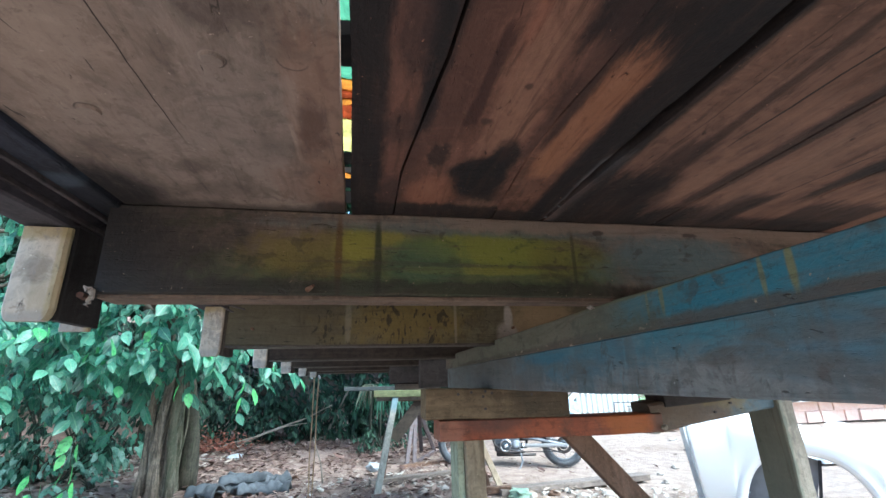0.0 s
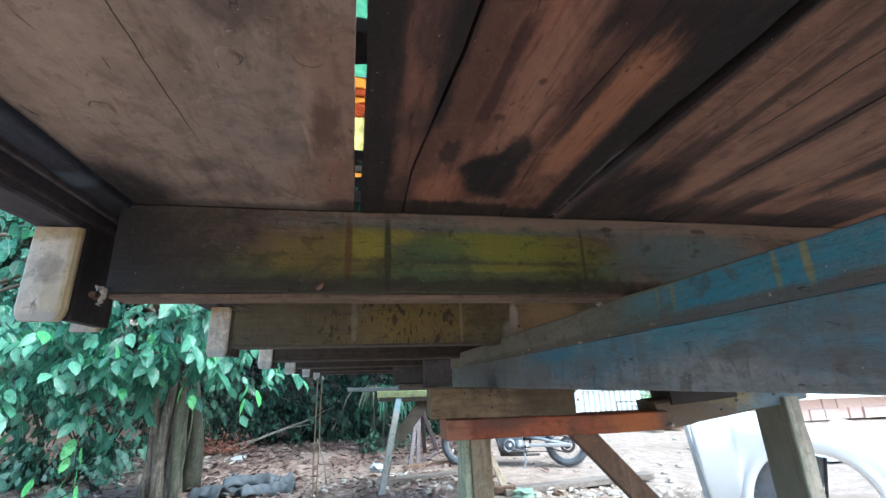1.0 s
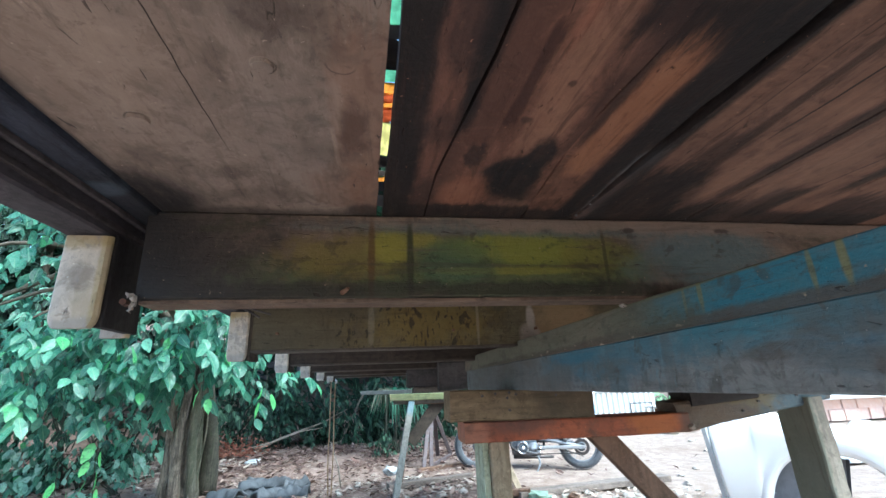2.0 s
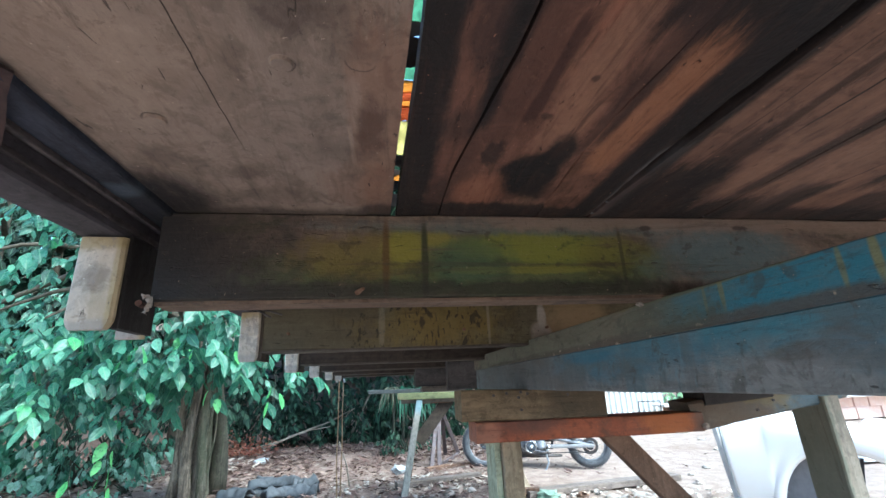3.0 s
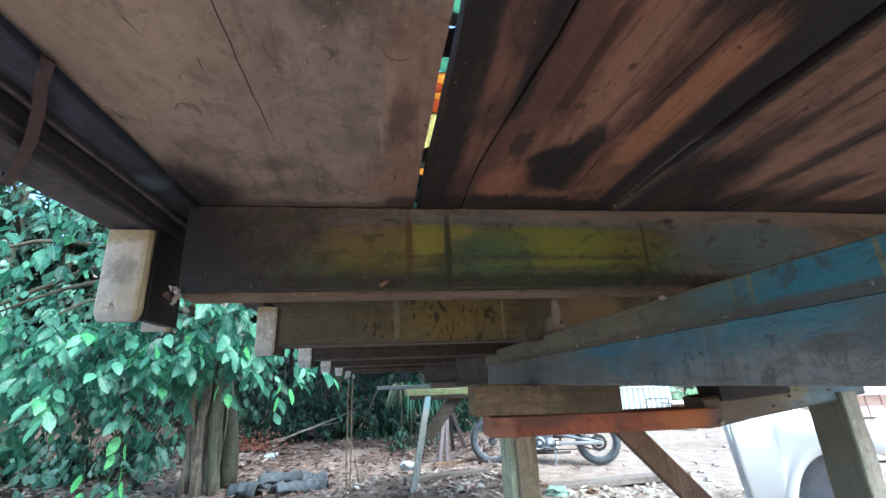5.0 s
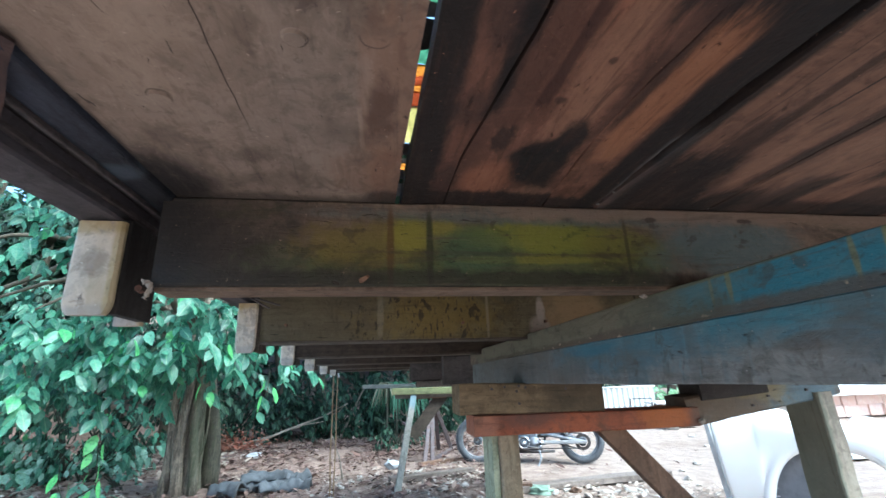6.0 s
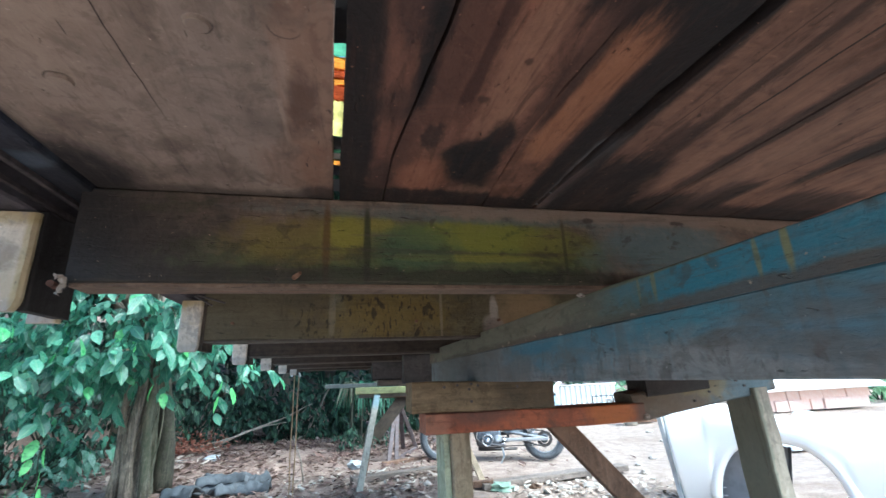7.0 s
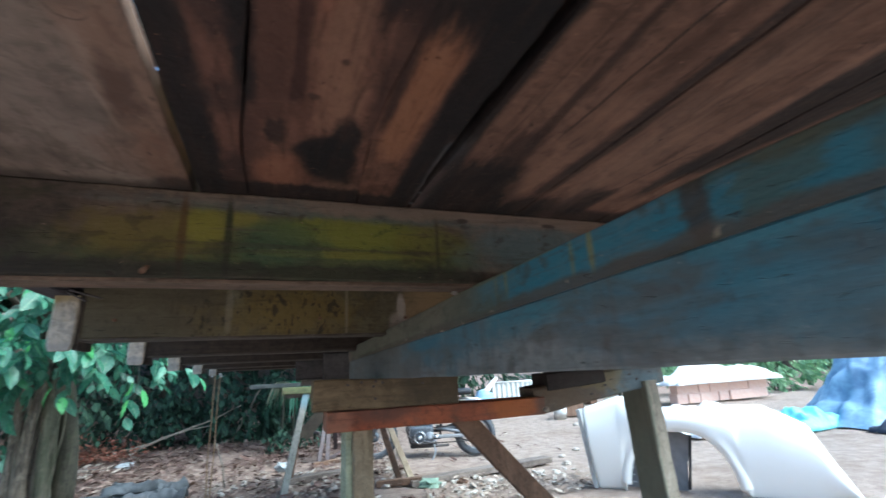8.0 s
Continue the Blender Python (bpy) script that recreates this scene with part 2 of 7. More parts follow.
m_board_red = wood("dark_red_board", (0.265, 0.130, 0.084), (0.150, 0.070, 0.048), "y", 0.76, (5, 1, 7), [
    # first board, between the open joint and the split
    (band(0.05, 0.64, -0.02, -0.02, 0.086, 0.060, 0.45, 0.008, 0.006, 0.05), (0.055, 0.028, 0.026)),
    (band(0.10, 0.62, -0.02, -0.02, 0.038, 0.030, 0.96, 0.006, 0.006, 0.04), NEAR_BLACK),
    (band(0.05, 0.37, 0.060, 0.057, 0.081, 0.072, 0.85, 0.005, 0.006, 0.05), NEAR_BLACK),
    (band(0.30, 0.47, 0.041, 0.035, 0.060, 0.058, 0.35, 0.005, 0.006, 0.06), (0.25, 0.115, 0.072)),
    (blob((0.050, 0.385, 1.145), (0.014, 0.035, 0.2), 0.6, ragged=0.7, freq=34), (0.022, 0.016, 0.016)),
    (blob((0.052, 0.270, 1.145), (0.012, 0.050, 0.2), 0.55, ragged=0.7, freq=34), (0.022, 0.016, 0.016)),
    (blob((0.044, 0.535, 1.145), (0.016, 0.040, 0.2), 0.6, ragged=0.7, freq=34), (0.022, 0.016, 0.016)),
    # second board, from the split to the next joint
    (band(0.05, 0.40, 0.070, 0.062, 0.094, 0.078, 0.88, 0.005, 0.006, 0.04), NEAR_BLACK),
    (band(0.10, 0.42, 0.088, 0.076, 0.116, 0.104, 0.62, 0.008, 0.008, 0.05), (0.062, 0.030, 0.023)),
    (band(0.05, 0.30, 0.140, 0.152, 0.175, 0.178, 0.5, 0.008, 0.008, 0.06), (0.075, 0.036, 0.027)),
    (band(0.40, 0.60, 0.060, 0.060, 0.082, 0.078, 0.5, 0.006, 0.006, 0.04), (0.055, 0.028, 0.022)),
    (band(0.50, 0.62, 0.120, 0.120, 0.200, 0.200, 0.6, 0.008, 0.008, 0.03), (0.05, 0.026, 0.02)),
    (band(0.245, 0.375, 0.112, 0.106, 0.124, 0.119, 0.85, 0.0025, 0.003, 0.02), (0.050, 0.022, 0.017)),
    (band(0.22, 0.44, 0.126, 0.130, 0.162, 0.176, 0.45, 0.008, 0.008, 0.06), (0.375, 0.200, 0.125)),
    (band(0.05, 0.26, 0.120, 0.126, 0.140, 0.136, 0.5, 0.005, 0.007, 0.05), (0.30, 0.115, 0.070)),
    (band(0.05, 0.255, 0.158, 0.168, 0.215, 0.215, 0.93, 0.007, 0.008, 0.03), NEAR_BLACK),
    (band(0.20, 0.42, 0.180, 0.183, 0.215, 0.206, 0.7, 0.006, 0.007, 0.05), (0.045, 0.024, 0.020)),
    (blob((0.152, 0.487, 1.145), (0.034, 0.048, 0.2), 0.95, ragged=0.30, freq=55, soft=0.22, grainy=0.5), NEAR_BLACK),
    (blob((0.134, 0.508, 1.145), (0.022, 0.030, 0.2), 0.9, ragged=0.40, freq=60, soft=0.35, grainy=0.5), NEAR_BLACK),
    (blob((0.150, 0.460, 1.145), (0.026, 0.030, 0.2), 0.95, ragged=0.35, freq=60, soft=0.3, grainy=0.5), NEAR_BLACK),
    (blob((0.167, 0.438, 1.145), (0.018, 0.048, 0.2), 0.95, ragged=0.30, freq=55, soft=0.3, grainy=0.5), NEAR_BLACK),
    (blob((0.128, 0.470, 1.145), (0.018, 0.022, 0.2), 0.95, ragged=0.30, freq=60, soft=0.3, grainy=0.5), NEAR_BLACK),
    (blob((0.172, 0.540, 1.145), (0.014, 0.036, 0.2), 0.8, ragged=0.40, freq=50, soft=0.4, grainy=0.5), NEAR_BLACK),
    (blob((0.092, 0.432, 1.145), (0.011, 0.022, 0.2), 0.85, ragged=0.8, freq=60), (0.028, 0.017, 0.015)),
    (blob((0.100, 0.53, 1.145), (0.032, 0.045, 0.2), 0.5, ragged=0.6), (0.36, 0.150, 0.085)),
    (blob((0.175, 0.562, 1.145), (0.025, 0.018, 0.2), 0.45, ragged=0.7, freq=36), (0.30, 0.17, 0.11)),
    (blob((0.128, 0.362, 1.145), (0.007, 0.006, 0.2), 0.75, ragged=0.8, freq=80), (0.05, 0.028, 0.022)),
    (blob((0.150, 0.308, 1.145), (0.004, 0.005, 0.2), 0.75, ragged=0.8, freq=80), (0.05, 0.028, 0.022)),
    # near-black strip along the cross beam
    (band(0.565, 0.64, -0.02, -0.02, 0.25, 0.25, 0.9, 0.004, 0.004, 0.012), NEAR_BLACK),
    (streak((70, 9, 70), 0.57, 0.68, 0.55, (4, 1, 2)), (0.045, 0.022, 0.016)),
], 0.8, 0.3, (0.075, 0.036, 0.026), 0.45)

m_board_burnt = wood("sooty_board", (0.265, 0.130, 0.082), (0.15, 0.072, 0.048), "y", 0.74, (8, 4, 2), [
    (band(0.255, 0.46, 0.209, 0.205, 0.247, 0.240, 0.65, 0.006, 0.006, 0.05), (0.385, 0.170, 0.085)),
    (band(0.05, 0.255, 0.190, 0.196, 0.33, 0.33, 0.95, 0.006, 0.006, 0.035), NEAR_BLACK),
    (band(0.05, 0.64, 0.250, 0.248, 0.34, 0.34, 0.97, 0.006, 0.006, 0.05), NEAR_BLACK),
    (band(0.22, 0.40, 0.195, 0.195, 0.212, 0.205, 0.75, 0.004, 0.005, 0.04), (0.04, 0.022, 0.018)),
    # near-black strip where the board meets the cross beam
    (band(0.575, 0.66, 0.19, 0.19, 0.34, 0.34, 0.9, 0.004, 0.004, 0.014), NEAR_BLACK),
    (band(0.41, 0.62, 0.279, 0.283, 0.292, 0.30, 0.6, 0.004, 0.003, 0.02), (0.20, 0.195, 0.195)),
    (streak((70, 9, 70), 0.57, 0.68, 0.5, (4, 1, 2)), (0.045, 0.022, 0.016)),
], 0.9, 0.25, (0.06, 0.03, 0.022), 0.45)

m_board_far = wood("brown_board", (0.270, 0.147, 0.098), (0.158, 0.084, 0.058), "y", 0.78, (3, 9, 5), [
    (band(0.05, 0.46, 0.26, 0.26, 0.313, 0.312, 0.97, 0.005, 0.005, 0.05), NEAR_BLACK),
    (band(0.40, 0.62, 0.27, 0.27, 0.308, 0.330, 0.7, 0.006, 0.006, 0.04), (0.075, 0.072, 0.074)),
    (band(0.10, 0.40, 0.362, 0.371, 0.370, 0.384, 0.8, 0.003, 0.003, 0.05), (0.040, 0.021, 0.016)),
    (band(0.36, 0.52, 0.350, 0.340, 0.388, 0.396, 0.8, 0.009, 0.007, 0.05), (0.036, 0.021, 0.018)),
    (band(0.10, 0.40, 0.422, 0.425, 0.440, 0.436, 0.45, 0.006, 0.007, 0.06), (0.07, 0.038, 0.028)),
    (band(0.10, 0.34, 0.494, 0.498, 0.512, 0.508, 0.4, 0.006, 0.007, 0.06), (0.07, 0.040, 0.030)),
    # near-black areas widening towards the cross beam
    (band(0.44, 0.64, 0.300, 0.300, 0.400, 0.47, 0.9, 0.014, 0.009, 0.04), NEAR_BLACK),
    (band(0.53, 0.64, 0.40, 0.40, 0.53, 0.53, 0.92, 0.008, 0.008, 0.030), NEAR_BLACK),
    (band(0.05, 0.53, 0.459, 0.455, 0.478, 0.474, 0.8, 0.006, 0.006, 0.05), (0.020, 0.015, 0.015)),
    (band(0.28, 0.50, 0.472, 0.472, 0.487, 0.482, 0.7, 0.004, 0.005, 0.06), NEAR_BLACK),
    (band(0.48, 0.585, 0.527, 0.523, 0.582, 0.580, 0.88, 0.007, 0.007, 0.025), NEAR_BLACK),
    # near-black along the cross beam and on the boards beyond the sill
    (band(0.565, 0.66, 0.48, 0.48, 0.80, 0.80, 0.85, 0.006, 0.006, 0.018), NEAR_BLACK),
    (band(0.0, 0.42, 0.596, 0.612, 0.72, 0.655, 0.92, 0.008, 0.007, 0.05), NEAR_BLACK),
    (band(0.38, 0.50, 0.610, 0.616, 0.640, 0.636, 0.8, 0.005, 0.006, 0.05), NEAR_BLACK),
    (band(0.50, 0.62, 0.660, 0.660, 0.80, 0.80, 0.8, 0.006, 0.006, 0.03), NEAR_BLACK),
    (blob((0.43, 0.40, 1.145), (0.022, 0.14, 0.3), 0.4, ragged=0.6), (0.33, 0.185, 0.125)),
    (blob((0.53, 0.36, 1.145), (0.035, 0.16, 0.3), 0.4, ragged=0.6, soft=0.8), (0.35, 0.215, 0.155)),
    (hair(0.411, 0.10, 0.400, 0.40, 0.0011, 0.95), NEAR_BLACK),
    (hair(0.345, 0.15, 0.340, 0.48, 0.0007, 0.5), NEAR_BLACK),
    (hair(0.590, 0.36, 0.560, 0.60, 0.0010, 0.7), NEAR_BLACK),
    (streak((70, 9, 70), 0.57, 0.68, 0.5, (4, 1, 2)), (0.05, 0.026, 0.019)),
], 0.9, 0.3, (0.075, 0.045, 0.033), 0.4)

m_beam_paint = wood("beam_with_old_yellow_paint", (0.27, 0.195, 0.145), (0.17, 0.122, 0.09), "x", 0.7, (2, 6, 4), [
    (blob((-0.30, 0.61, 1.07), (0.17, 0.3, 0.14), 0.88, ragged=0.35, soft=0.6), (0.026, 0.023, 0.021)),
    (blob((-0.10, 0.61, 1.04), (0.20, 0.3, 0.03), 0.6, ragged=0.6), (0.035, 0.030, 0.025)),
    (blob((0.15, 0.61, 1.062), (0.27, 0.3, 0.048), 0.85, ragged=0.35), (0.078, 0.108, 0.034)),
    (blob((-0.045, 0.61, 1.085), (0.085, 0.3, 0.034), 0.75, ragged=0.5), (0.165, 0.125, 0.028)),
    (blob((0.008, 0.61, 1.095), (0.030, 0.3, 0.026), 0.9, ragged=0.35), (0.235, 0.215, 0.03)),
    (blob((0.055, 0.61, 1.108), (0.022, 0.3, 0.012), 0.8, ragged=0.4), (0.24, 0.215, 0.035)),
    (blob((0.20, 0.61, 1.095), (0.105, 0.3, 0.024), 0.92, ragged=0.35), (0.205, 0.212, 0.030)),
    (blob((0.17, 0.61, 1.062), (0.10, 0.3, 0.006), 0.6, ragged=0.6), (0.26, 0.235, 0.03)),
    (blob((0.33, 0.61, 1.085), (0.06, 0.3, 0.03), 0.6, ragged=0.5), (0.17, 0.145, 0.025)),
    (blob((0.10, 0.61, 1.072), (0.06, 0.3, 0.032), 0.6, ragged=0.5), (0.045, 0.10, 0.055)),
    (blob((0.22, 0.61, 1.128), (0.30, 0.3, 0.012), 0.7, ragged=0.5), (0.10, 0.125, 0.12)),
    (blob((0.50, 0.61, 1.085), (0.12, 0.3, 0.05), 0.65, ragged=0.5, soft=0.6), (0.10, 0.175, 0.19)),
    (blob((0.035, 0.61, 1.075), (0.005, 0.3, 0.06), 0.9, ragged=0.2), (0.03, 0.035, 0.014)),
    (blob((-0.019, 0.61, 1.08), (0.005, 0.3, 0.06), 0.8, ragged=0.2), (0.09, 0.045, 0.012)),
    (blob((0.33, 0.61, 1.08), (0.003, 0.3, 0.05), 0.7, ragged=0.2), (0.045, 0.045, 0.015)),
    (streak((13, 9, 30), 0.54, 0.66, 0.55, (4, 2, 1)), (0.040, 0.042, 0.018)),
    (streak((34, 9, 44), 0.58, 0.66, 0.5, (1, 7, 3)), (0.035, 0.034, 0.018)),
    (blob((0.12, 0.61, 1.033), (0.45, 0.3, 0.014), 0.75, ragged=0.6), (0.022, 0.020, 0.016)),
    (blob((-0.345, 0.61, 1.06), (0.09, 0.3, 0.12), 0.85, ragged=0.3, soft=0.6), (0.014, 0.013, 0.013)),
    (blob((0.50, 0.61, 1.135), (0.42, 0.3, 0.014), 0.7, ragged=0.6), (0.27, 0.19, 0.14)),
    (blob((0.375, 0.61, 1.126), (0.010, 0.3, 0.004), 0.75, ragged=0.6, freq=60), (0.035, 0.025, 0.02)),
    (blob((0.535, 0.61, 1.128), (0.012, 0.3, 0.004), 0.75, ragged=0.6, freq=60), (0.035, 0.025, 0.02)),
], 0.7, 0.3, None, 0.5)

m_beam_second = wood("beam_with_flaked_yellow_paint", (0.160, 0.140, 0.080), (0.095, 0.082, 0.046), "x", 0.75, (7, 3, 1), [
    (blob((-0.2, 1.25, 1.075), (0.2, 0.4, 0.1), 0.5, ragged=0.4), (0.10, 0.085, 0.055)),
    (blob((0.13, 1.25, 1.075), (0.16, 0.4, 0.07), 0.6, ragged=0.7, freq=14, soft=0.7), (0.22, 0.155, 0.03)),
    (both(blob((0.12, 1.25, 1.075), (0.22, 0.4, 0.09), 1.0, ragged=0.5), streak((120, 9, 46), 0.58, 0.62, 0.85)), (0.032, 0.026, 0.016)),
    (streak((20, 9, 11), 0.62, 0.66, 0.8), (0.035, 0.028, 0.018)),
    (blob((-0.026, 1.24, 1.080), (0.008, 0.4, 0.06), 0.5, ragged=0.35), (0.27, 0.23, 0.16)),
    (blob((0.53, 1.25, 1.075), (0.10, 0.4, 0.08), 0.7, ragged=0.4), (0.30, 0.21, 0.11)),
    (blob((0.424, 1.24, 1.030), (0.030, 0.4, 0.042), 0.85, ragged=0.2, soft=0.3), (0.36, 0.32, 0.27)),
    (blob((0.429, 1.24, 1.085), (0.013, 0.4, 0.038), 0.85, ragged=0.2, soft=0.3), (0.40, 0.36, 0.31)),
    (blob((0.272, 1.25, 1.075), (0.004, 0.4, 0.08), 0.7, ragged=0.2), (0.27, 0.23, 0.15)),
], 0.8, 0.3)
m_beam = wood("dark_beam", (0.085, 0.066, 0.05), (0.042, 0.033, 0.027), "x", 0.8, (4, 4, 9), (), 0.8, 0.4)

m_bolster = wood("grey_bolster_timber", (0.12, 0.115, 0.112), (0.065, 0.062, 0.062), "x", 0.8, (5, 9, 4), (), 0.8, 0.3)
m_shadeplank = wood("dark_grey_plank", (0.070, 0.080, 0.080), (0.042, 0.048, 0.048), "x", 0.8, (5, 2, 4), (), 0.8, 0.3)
# paler wood for the light caught along the beams' lower edges
m_beam_edge = wood("lit_beam_edge", (0.16, 0.14, 0.115), (0.10, 0.086, 0.07), "x", 0.8, (2, 9, 4), (), 0.8, 0.3)

BLUE = (0.042, 0.215, 0.32)
m_sill_top = wood("upper_sill_blue_paint", (0.25, 0.195, 0.15), (0.155, 0.12, 0.093), "y", 0.66, (6, 2, 8), [
    (blob((0.386, 0.44, 1.0), (0.2, 0.17, 0.06), 0.93, ragged=0.35), BLUE),
    (blob((0.386, 0.12, 0.995), (0.2, 0.17, 0.034), 0.88, ragged=0.5), BLUE),
    (blob((0.386, 0.15, 0.992), (0.2, 0.03, 0.02), 0.55, ragged=0.9, freq=45), (0.09, 0.10, 0.05)),
    
    (blob((0.386, 1.30, 1.0), (0.2, 0.70, 0.1), 0.85, ragged=0.35), (0.165, 0.18, 0.135)),
    (blob((0.386, 0.10, 1.016), (0.2, 0.12, 0.012), 0.7, ragged=0.7), (0.075, 0.07, 0.035)),
    (blob((0.386, 0.208, 1.0), (0.2, 0.011, 0.05), 0.8, ragged=0.5), (0.055, 0.042, 0.034)),
    (blob((0.386, 0.325, 1.000), (0.2, 0.004, 0.024), 0.75, ragged=0.12), (0.27, 0.25, 0.085)),
    (blob((0.386, 0.355, 0.998), (0.2, 0.003, 0.022), 0.7, ragged=0.12), (0.24, 0.24, 0.10)),
    (blob((0.386, 0.50, 1.005), (0.2, 0.004, 0.022), 0.7, ragged=0.15), (0.24, 0.24, 0.10)),
    (blob((0.386, 0.53, 1.0), (0.2, 0.003, 0.02), 0.6, ragged=0.15), (0.24, 0.24, 0.12)),
    (streak((22, 24, 34), 0.56, 0.66, 0.55, (3, 4, 8)), (0.07, 0.068, 0.06)),
    (blob((0.386, 0.5, 0.969), (0.2, 1.4, 0.010), 0.8, ragged=0.7), (0.10, 0.085, 0.072)),
    (both(blob((0.386, 0.5, 0.970), (0.2, 1.2, 0.006), 1.0, ragged=0.3), streak((60, 40, 60), 0.62, 0.66, 0.9)), (0.42, 0.36, 0.28)),
    (blob((0.386, 0.45, 1.020), (0.2, 0.4, 0.005), 0.8, ragged=0.5), (0.16, 0.14, 0.06)),
    (streak((9, 7, 16), 0.50, 0.64, 0.5, (2, 6, 9)), (0.085, 0.085, 0.062)),
    (blob((0.386, 0.62, 1.0), (0.2, 0.10, 0.05), 0.55, ragged=0.6, soft=0.6), (0.095, 0.125, 0.105)),
], 0.6, 0.2)
m_sill_low = wood("lower_sill_blue_paint", (0.275, 0.30, 0.31), (0.185, 0.200, 0.208), "y", 0.64, (9, 7, 3), [
    (blob((0.386, 0.22, 0.962), (0.2, 0.50, 0.030), 0.78, ragged=0.7, freq=14, soft=0.6), (0.050, 0.235, 0.335)),
    (blob((0.386, 0.12, 0.93), (0.2, 0.25, 0.03), 0.7, ragged=0.5), (0.065, 0.20, 0.29)),
    (streak((20, 12, 20), 0.52, 0.66, 0.5, (1, 4, 2)), (0.10, 0.085, 0.08)),
    (blob((0.386, 0.85, 0.945), (0.2, 0.30, 0.035), 0.7, ragged=0.5, freq=26), (0.07, 0.18, 0.25)),
    (streak((6, 14, 3), 0.52, 0.64, 0.55), (0.09, 0.16, 0.20)),
    (streak((6, 20, 2.5), 0.54, 0.68, 0.4, (3, 3, 3)), (0.11, 0.095, 0.09)),
    (blob((0.386, 1.6, 0.93), (0.2, 0.5, 0.1), 0.5), (0.17, 0.20, 0.21)),
    (streak((9, 17, 11), 0.60, 0.66, 0.55, (7, 1, 5)), (0.06, 0.055, 0.055)),
    (streak((30, 40, 30), 0.60, 0.68, 0.5, (2, 1, 5)), (0.07, 0.06, 0.055)),
    (streak((12, 22, 9), 0.62, 0.70, 0.5, (4, 8, 5)), (0.16, 0.27, 0.33)),
    (streak((8, 4.5, 14), 0.47, 0.62, 0.6, (6, 2, 9)), (0.125, 0.118, 0.112)),
    (blob((0.386, 1.45, 0.93), (0.2, 0.40, 0.1), 0.55, ragged=0.5), (0.135, 0.135, 0.130)),
    (blob((0.386, 0.90, 0.952), (0.2, 0.09, 0.012), 0.7, ragged=0.6), (0.045, 0.17, 0.26)),
], 0.5, 0.2)
m_under_rail = wood("dark_side_rail", (0.062, 0.068, 0.094), (0.030, 0.033, 0.048), "y", 0.9, (1, 8, 8), [
    # rail grows darkest towards the cross beam
    (blob((-0.33, 0.60, 1.14), (0.1, 0.11, 0.1), 0.9, ragged=0.4, soft=0.6), (0.010, 0.010, 0.012)),
    (streak((30, 8, 30), 0.50, 0.62, 0.7, (3, 2, 6)), (0.016, 0.017, 0.024)),
    (blob((-0.33, 0.53, 1.11), (0.03, 0.02, 0.1), 0.4), (0.12, 0.15, 0.19))], 0.6, 0.4)
m_rail_low = wood("dark_brown_rail", (0.105, 0.094, 0.104), (0.056, 0.050, 0.058), "y", 0.88, (4, 8, 8), (), 0.6, 0.4)
# black paint of the cheek, deepened by the shade on that side
m_cheek_shade = wood("black_shaded_cheek", (0.036, 0.033, 0.032), (0.017, 0.015, 0.015), "z", 0.8, (6, 4, 9), (), 0.8, 0.5)
m_batten = wood("pale_brown_underside", (0.22, 0.155, 0.11), (0.13, 0.09, 0.064), "x", 0.8, (6, 9, 9), [
    (streak((3, 30, 30), 0.6, 0.7, 0.5), (0.22, 0.10, 0.06))], 0.8, 0.3)
m_end = wood("chalky_white_end", (0.68, 0.61, 0.50), (0.52, 0.46, 0.36), "z", 0.85, (2, 2, 2), [
    (streak((14, 14, 9), 0.52, 0.66, 0.55, (5, 5, 5)), (0.36, 0.29, 0.16)),
    (blob((-0.385, 0.62, 1.06), (0.016, 0.5, 0.018), 0.6, ragged=0.7, freq=60, grainy=0.5), (0.24, 0.20, 0.16)),
    (blob((-0.39, 1.2, 1.112), (0.1, 9.0, 0.016), 0.6, ragged=0.4), (0.34, 0.25, 0.08)),
    (streak((34, 34, 24), 0.57, 0.63, 0.6, (3, 1, 7)), (0.30, 0.27, 0.24)),
    (blob((-0.39, 1.2, 0.992), (0.1, 9.0, 0.012), 0.55, ragged=0.5), (0.33, 0.31, 0.29)),
    (blob((-0.360, 0.62, 1.05), (0.006, 0.3, 0.1), 0.6, ragged=0.3), (0.40, 0.31, 0.13)),
    (streak((50, 50, 40), 0.60, 0.68, 0.6), (0.26, 0.21, 0.16))], 0.3, 0.25, (0.30, 0.25, 0.18), 0.3)
m_block = wood("yellowish_timber", (0.28, 0.205, 0.12), (0.155, 0.11, 0.06), "x", 0.8, (3, 5, 1), [
    (streak((3, 6, 50), 0.63, 0.70, 0.8), (0.03, 0.022, 0.015)),
    (blob((0.60, 1.3, 0.86), (0.20, 0.3, 0.1), 0.75, ragged=0.5, soft=0.6), (0.06, 0.05, 0.035)),
    (streak((5, 9, 30), 0.55, 0.66, 0.5, (5, 5, 1)), (0.085, 0.062, 0.036))], 0.9, 0.4)
m_red = wood("red_painted_timber", (0.36, 0.095, 0.038), (0.20, 0.062, 0.034), "x", 0.6, (5, 5, 5), [
    (blob((0.24, 1.28, 0.78), (0.055, 0.3, 0.08), 0.7), (0.38, 0.17, 0.11)),
    (streak((9, 9, 12), 0.52, 0.68, 0.75), (0.12, 0.065, 0.045)),
    (blob((0.38, 1.28, 0.80), (0.08, 0.3, 0.03), 0.7), (0.10, 0.05, 0.04)),
    (blob((0.80, 1.28, 0.78), (0.08, 0.3, 0.05), 0.7), (0.42, 0.13, 0.03)),
    (blob((0.93, 1.28, 0.78), (0.06, 0.3, 0.1), 0.8), (0.13, 0.08, 0.06))], 0.6, 0.2)
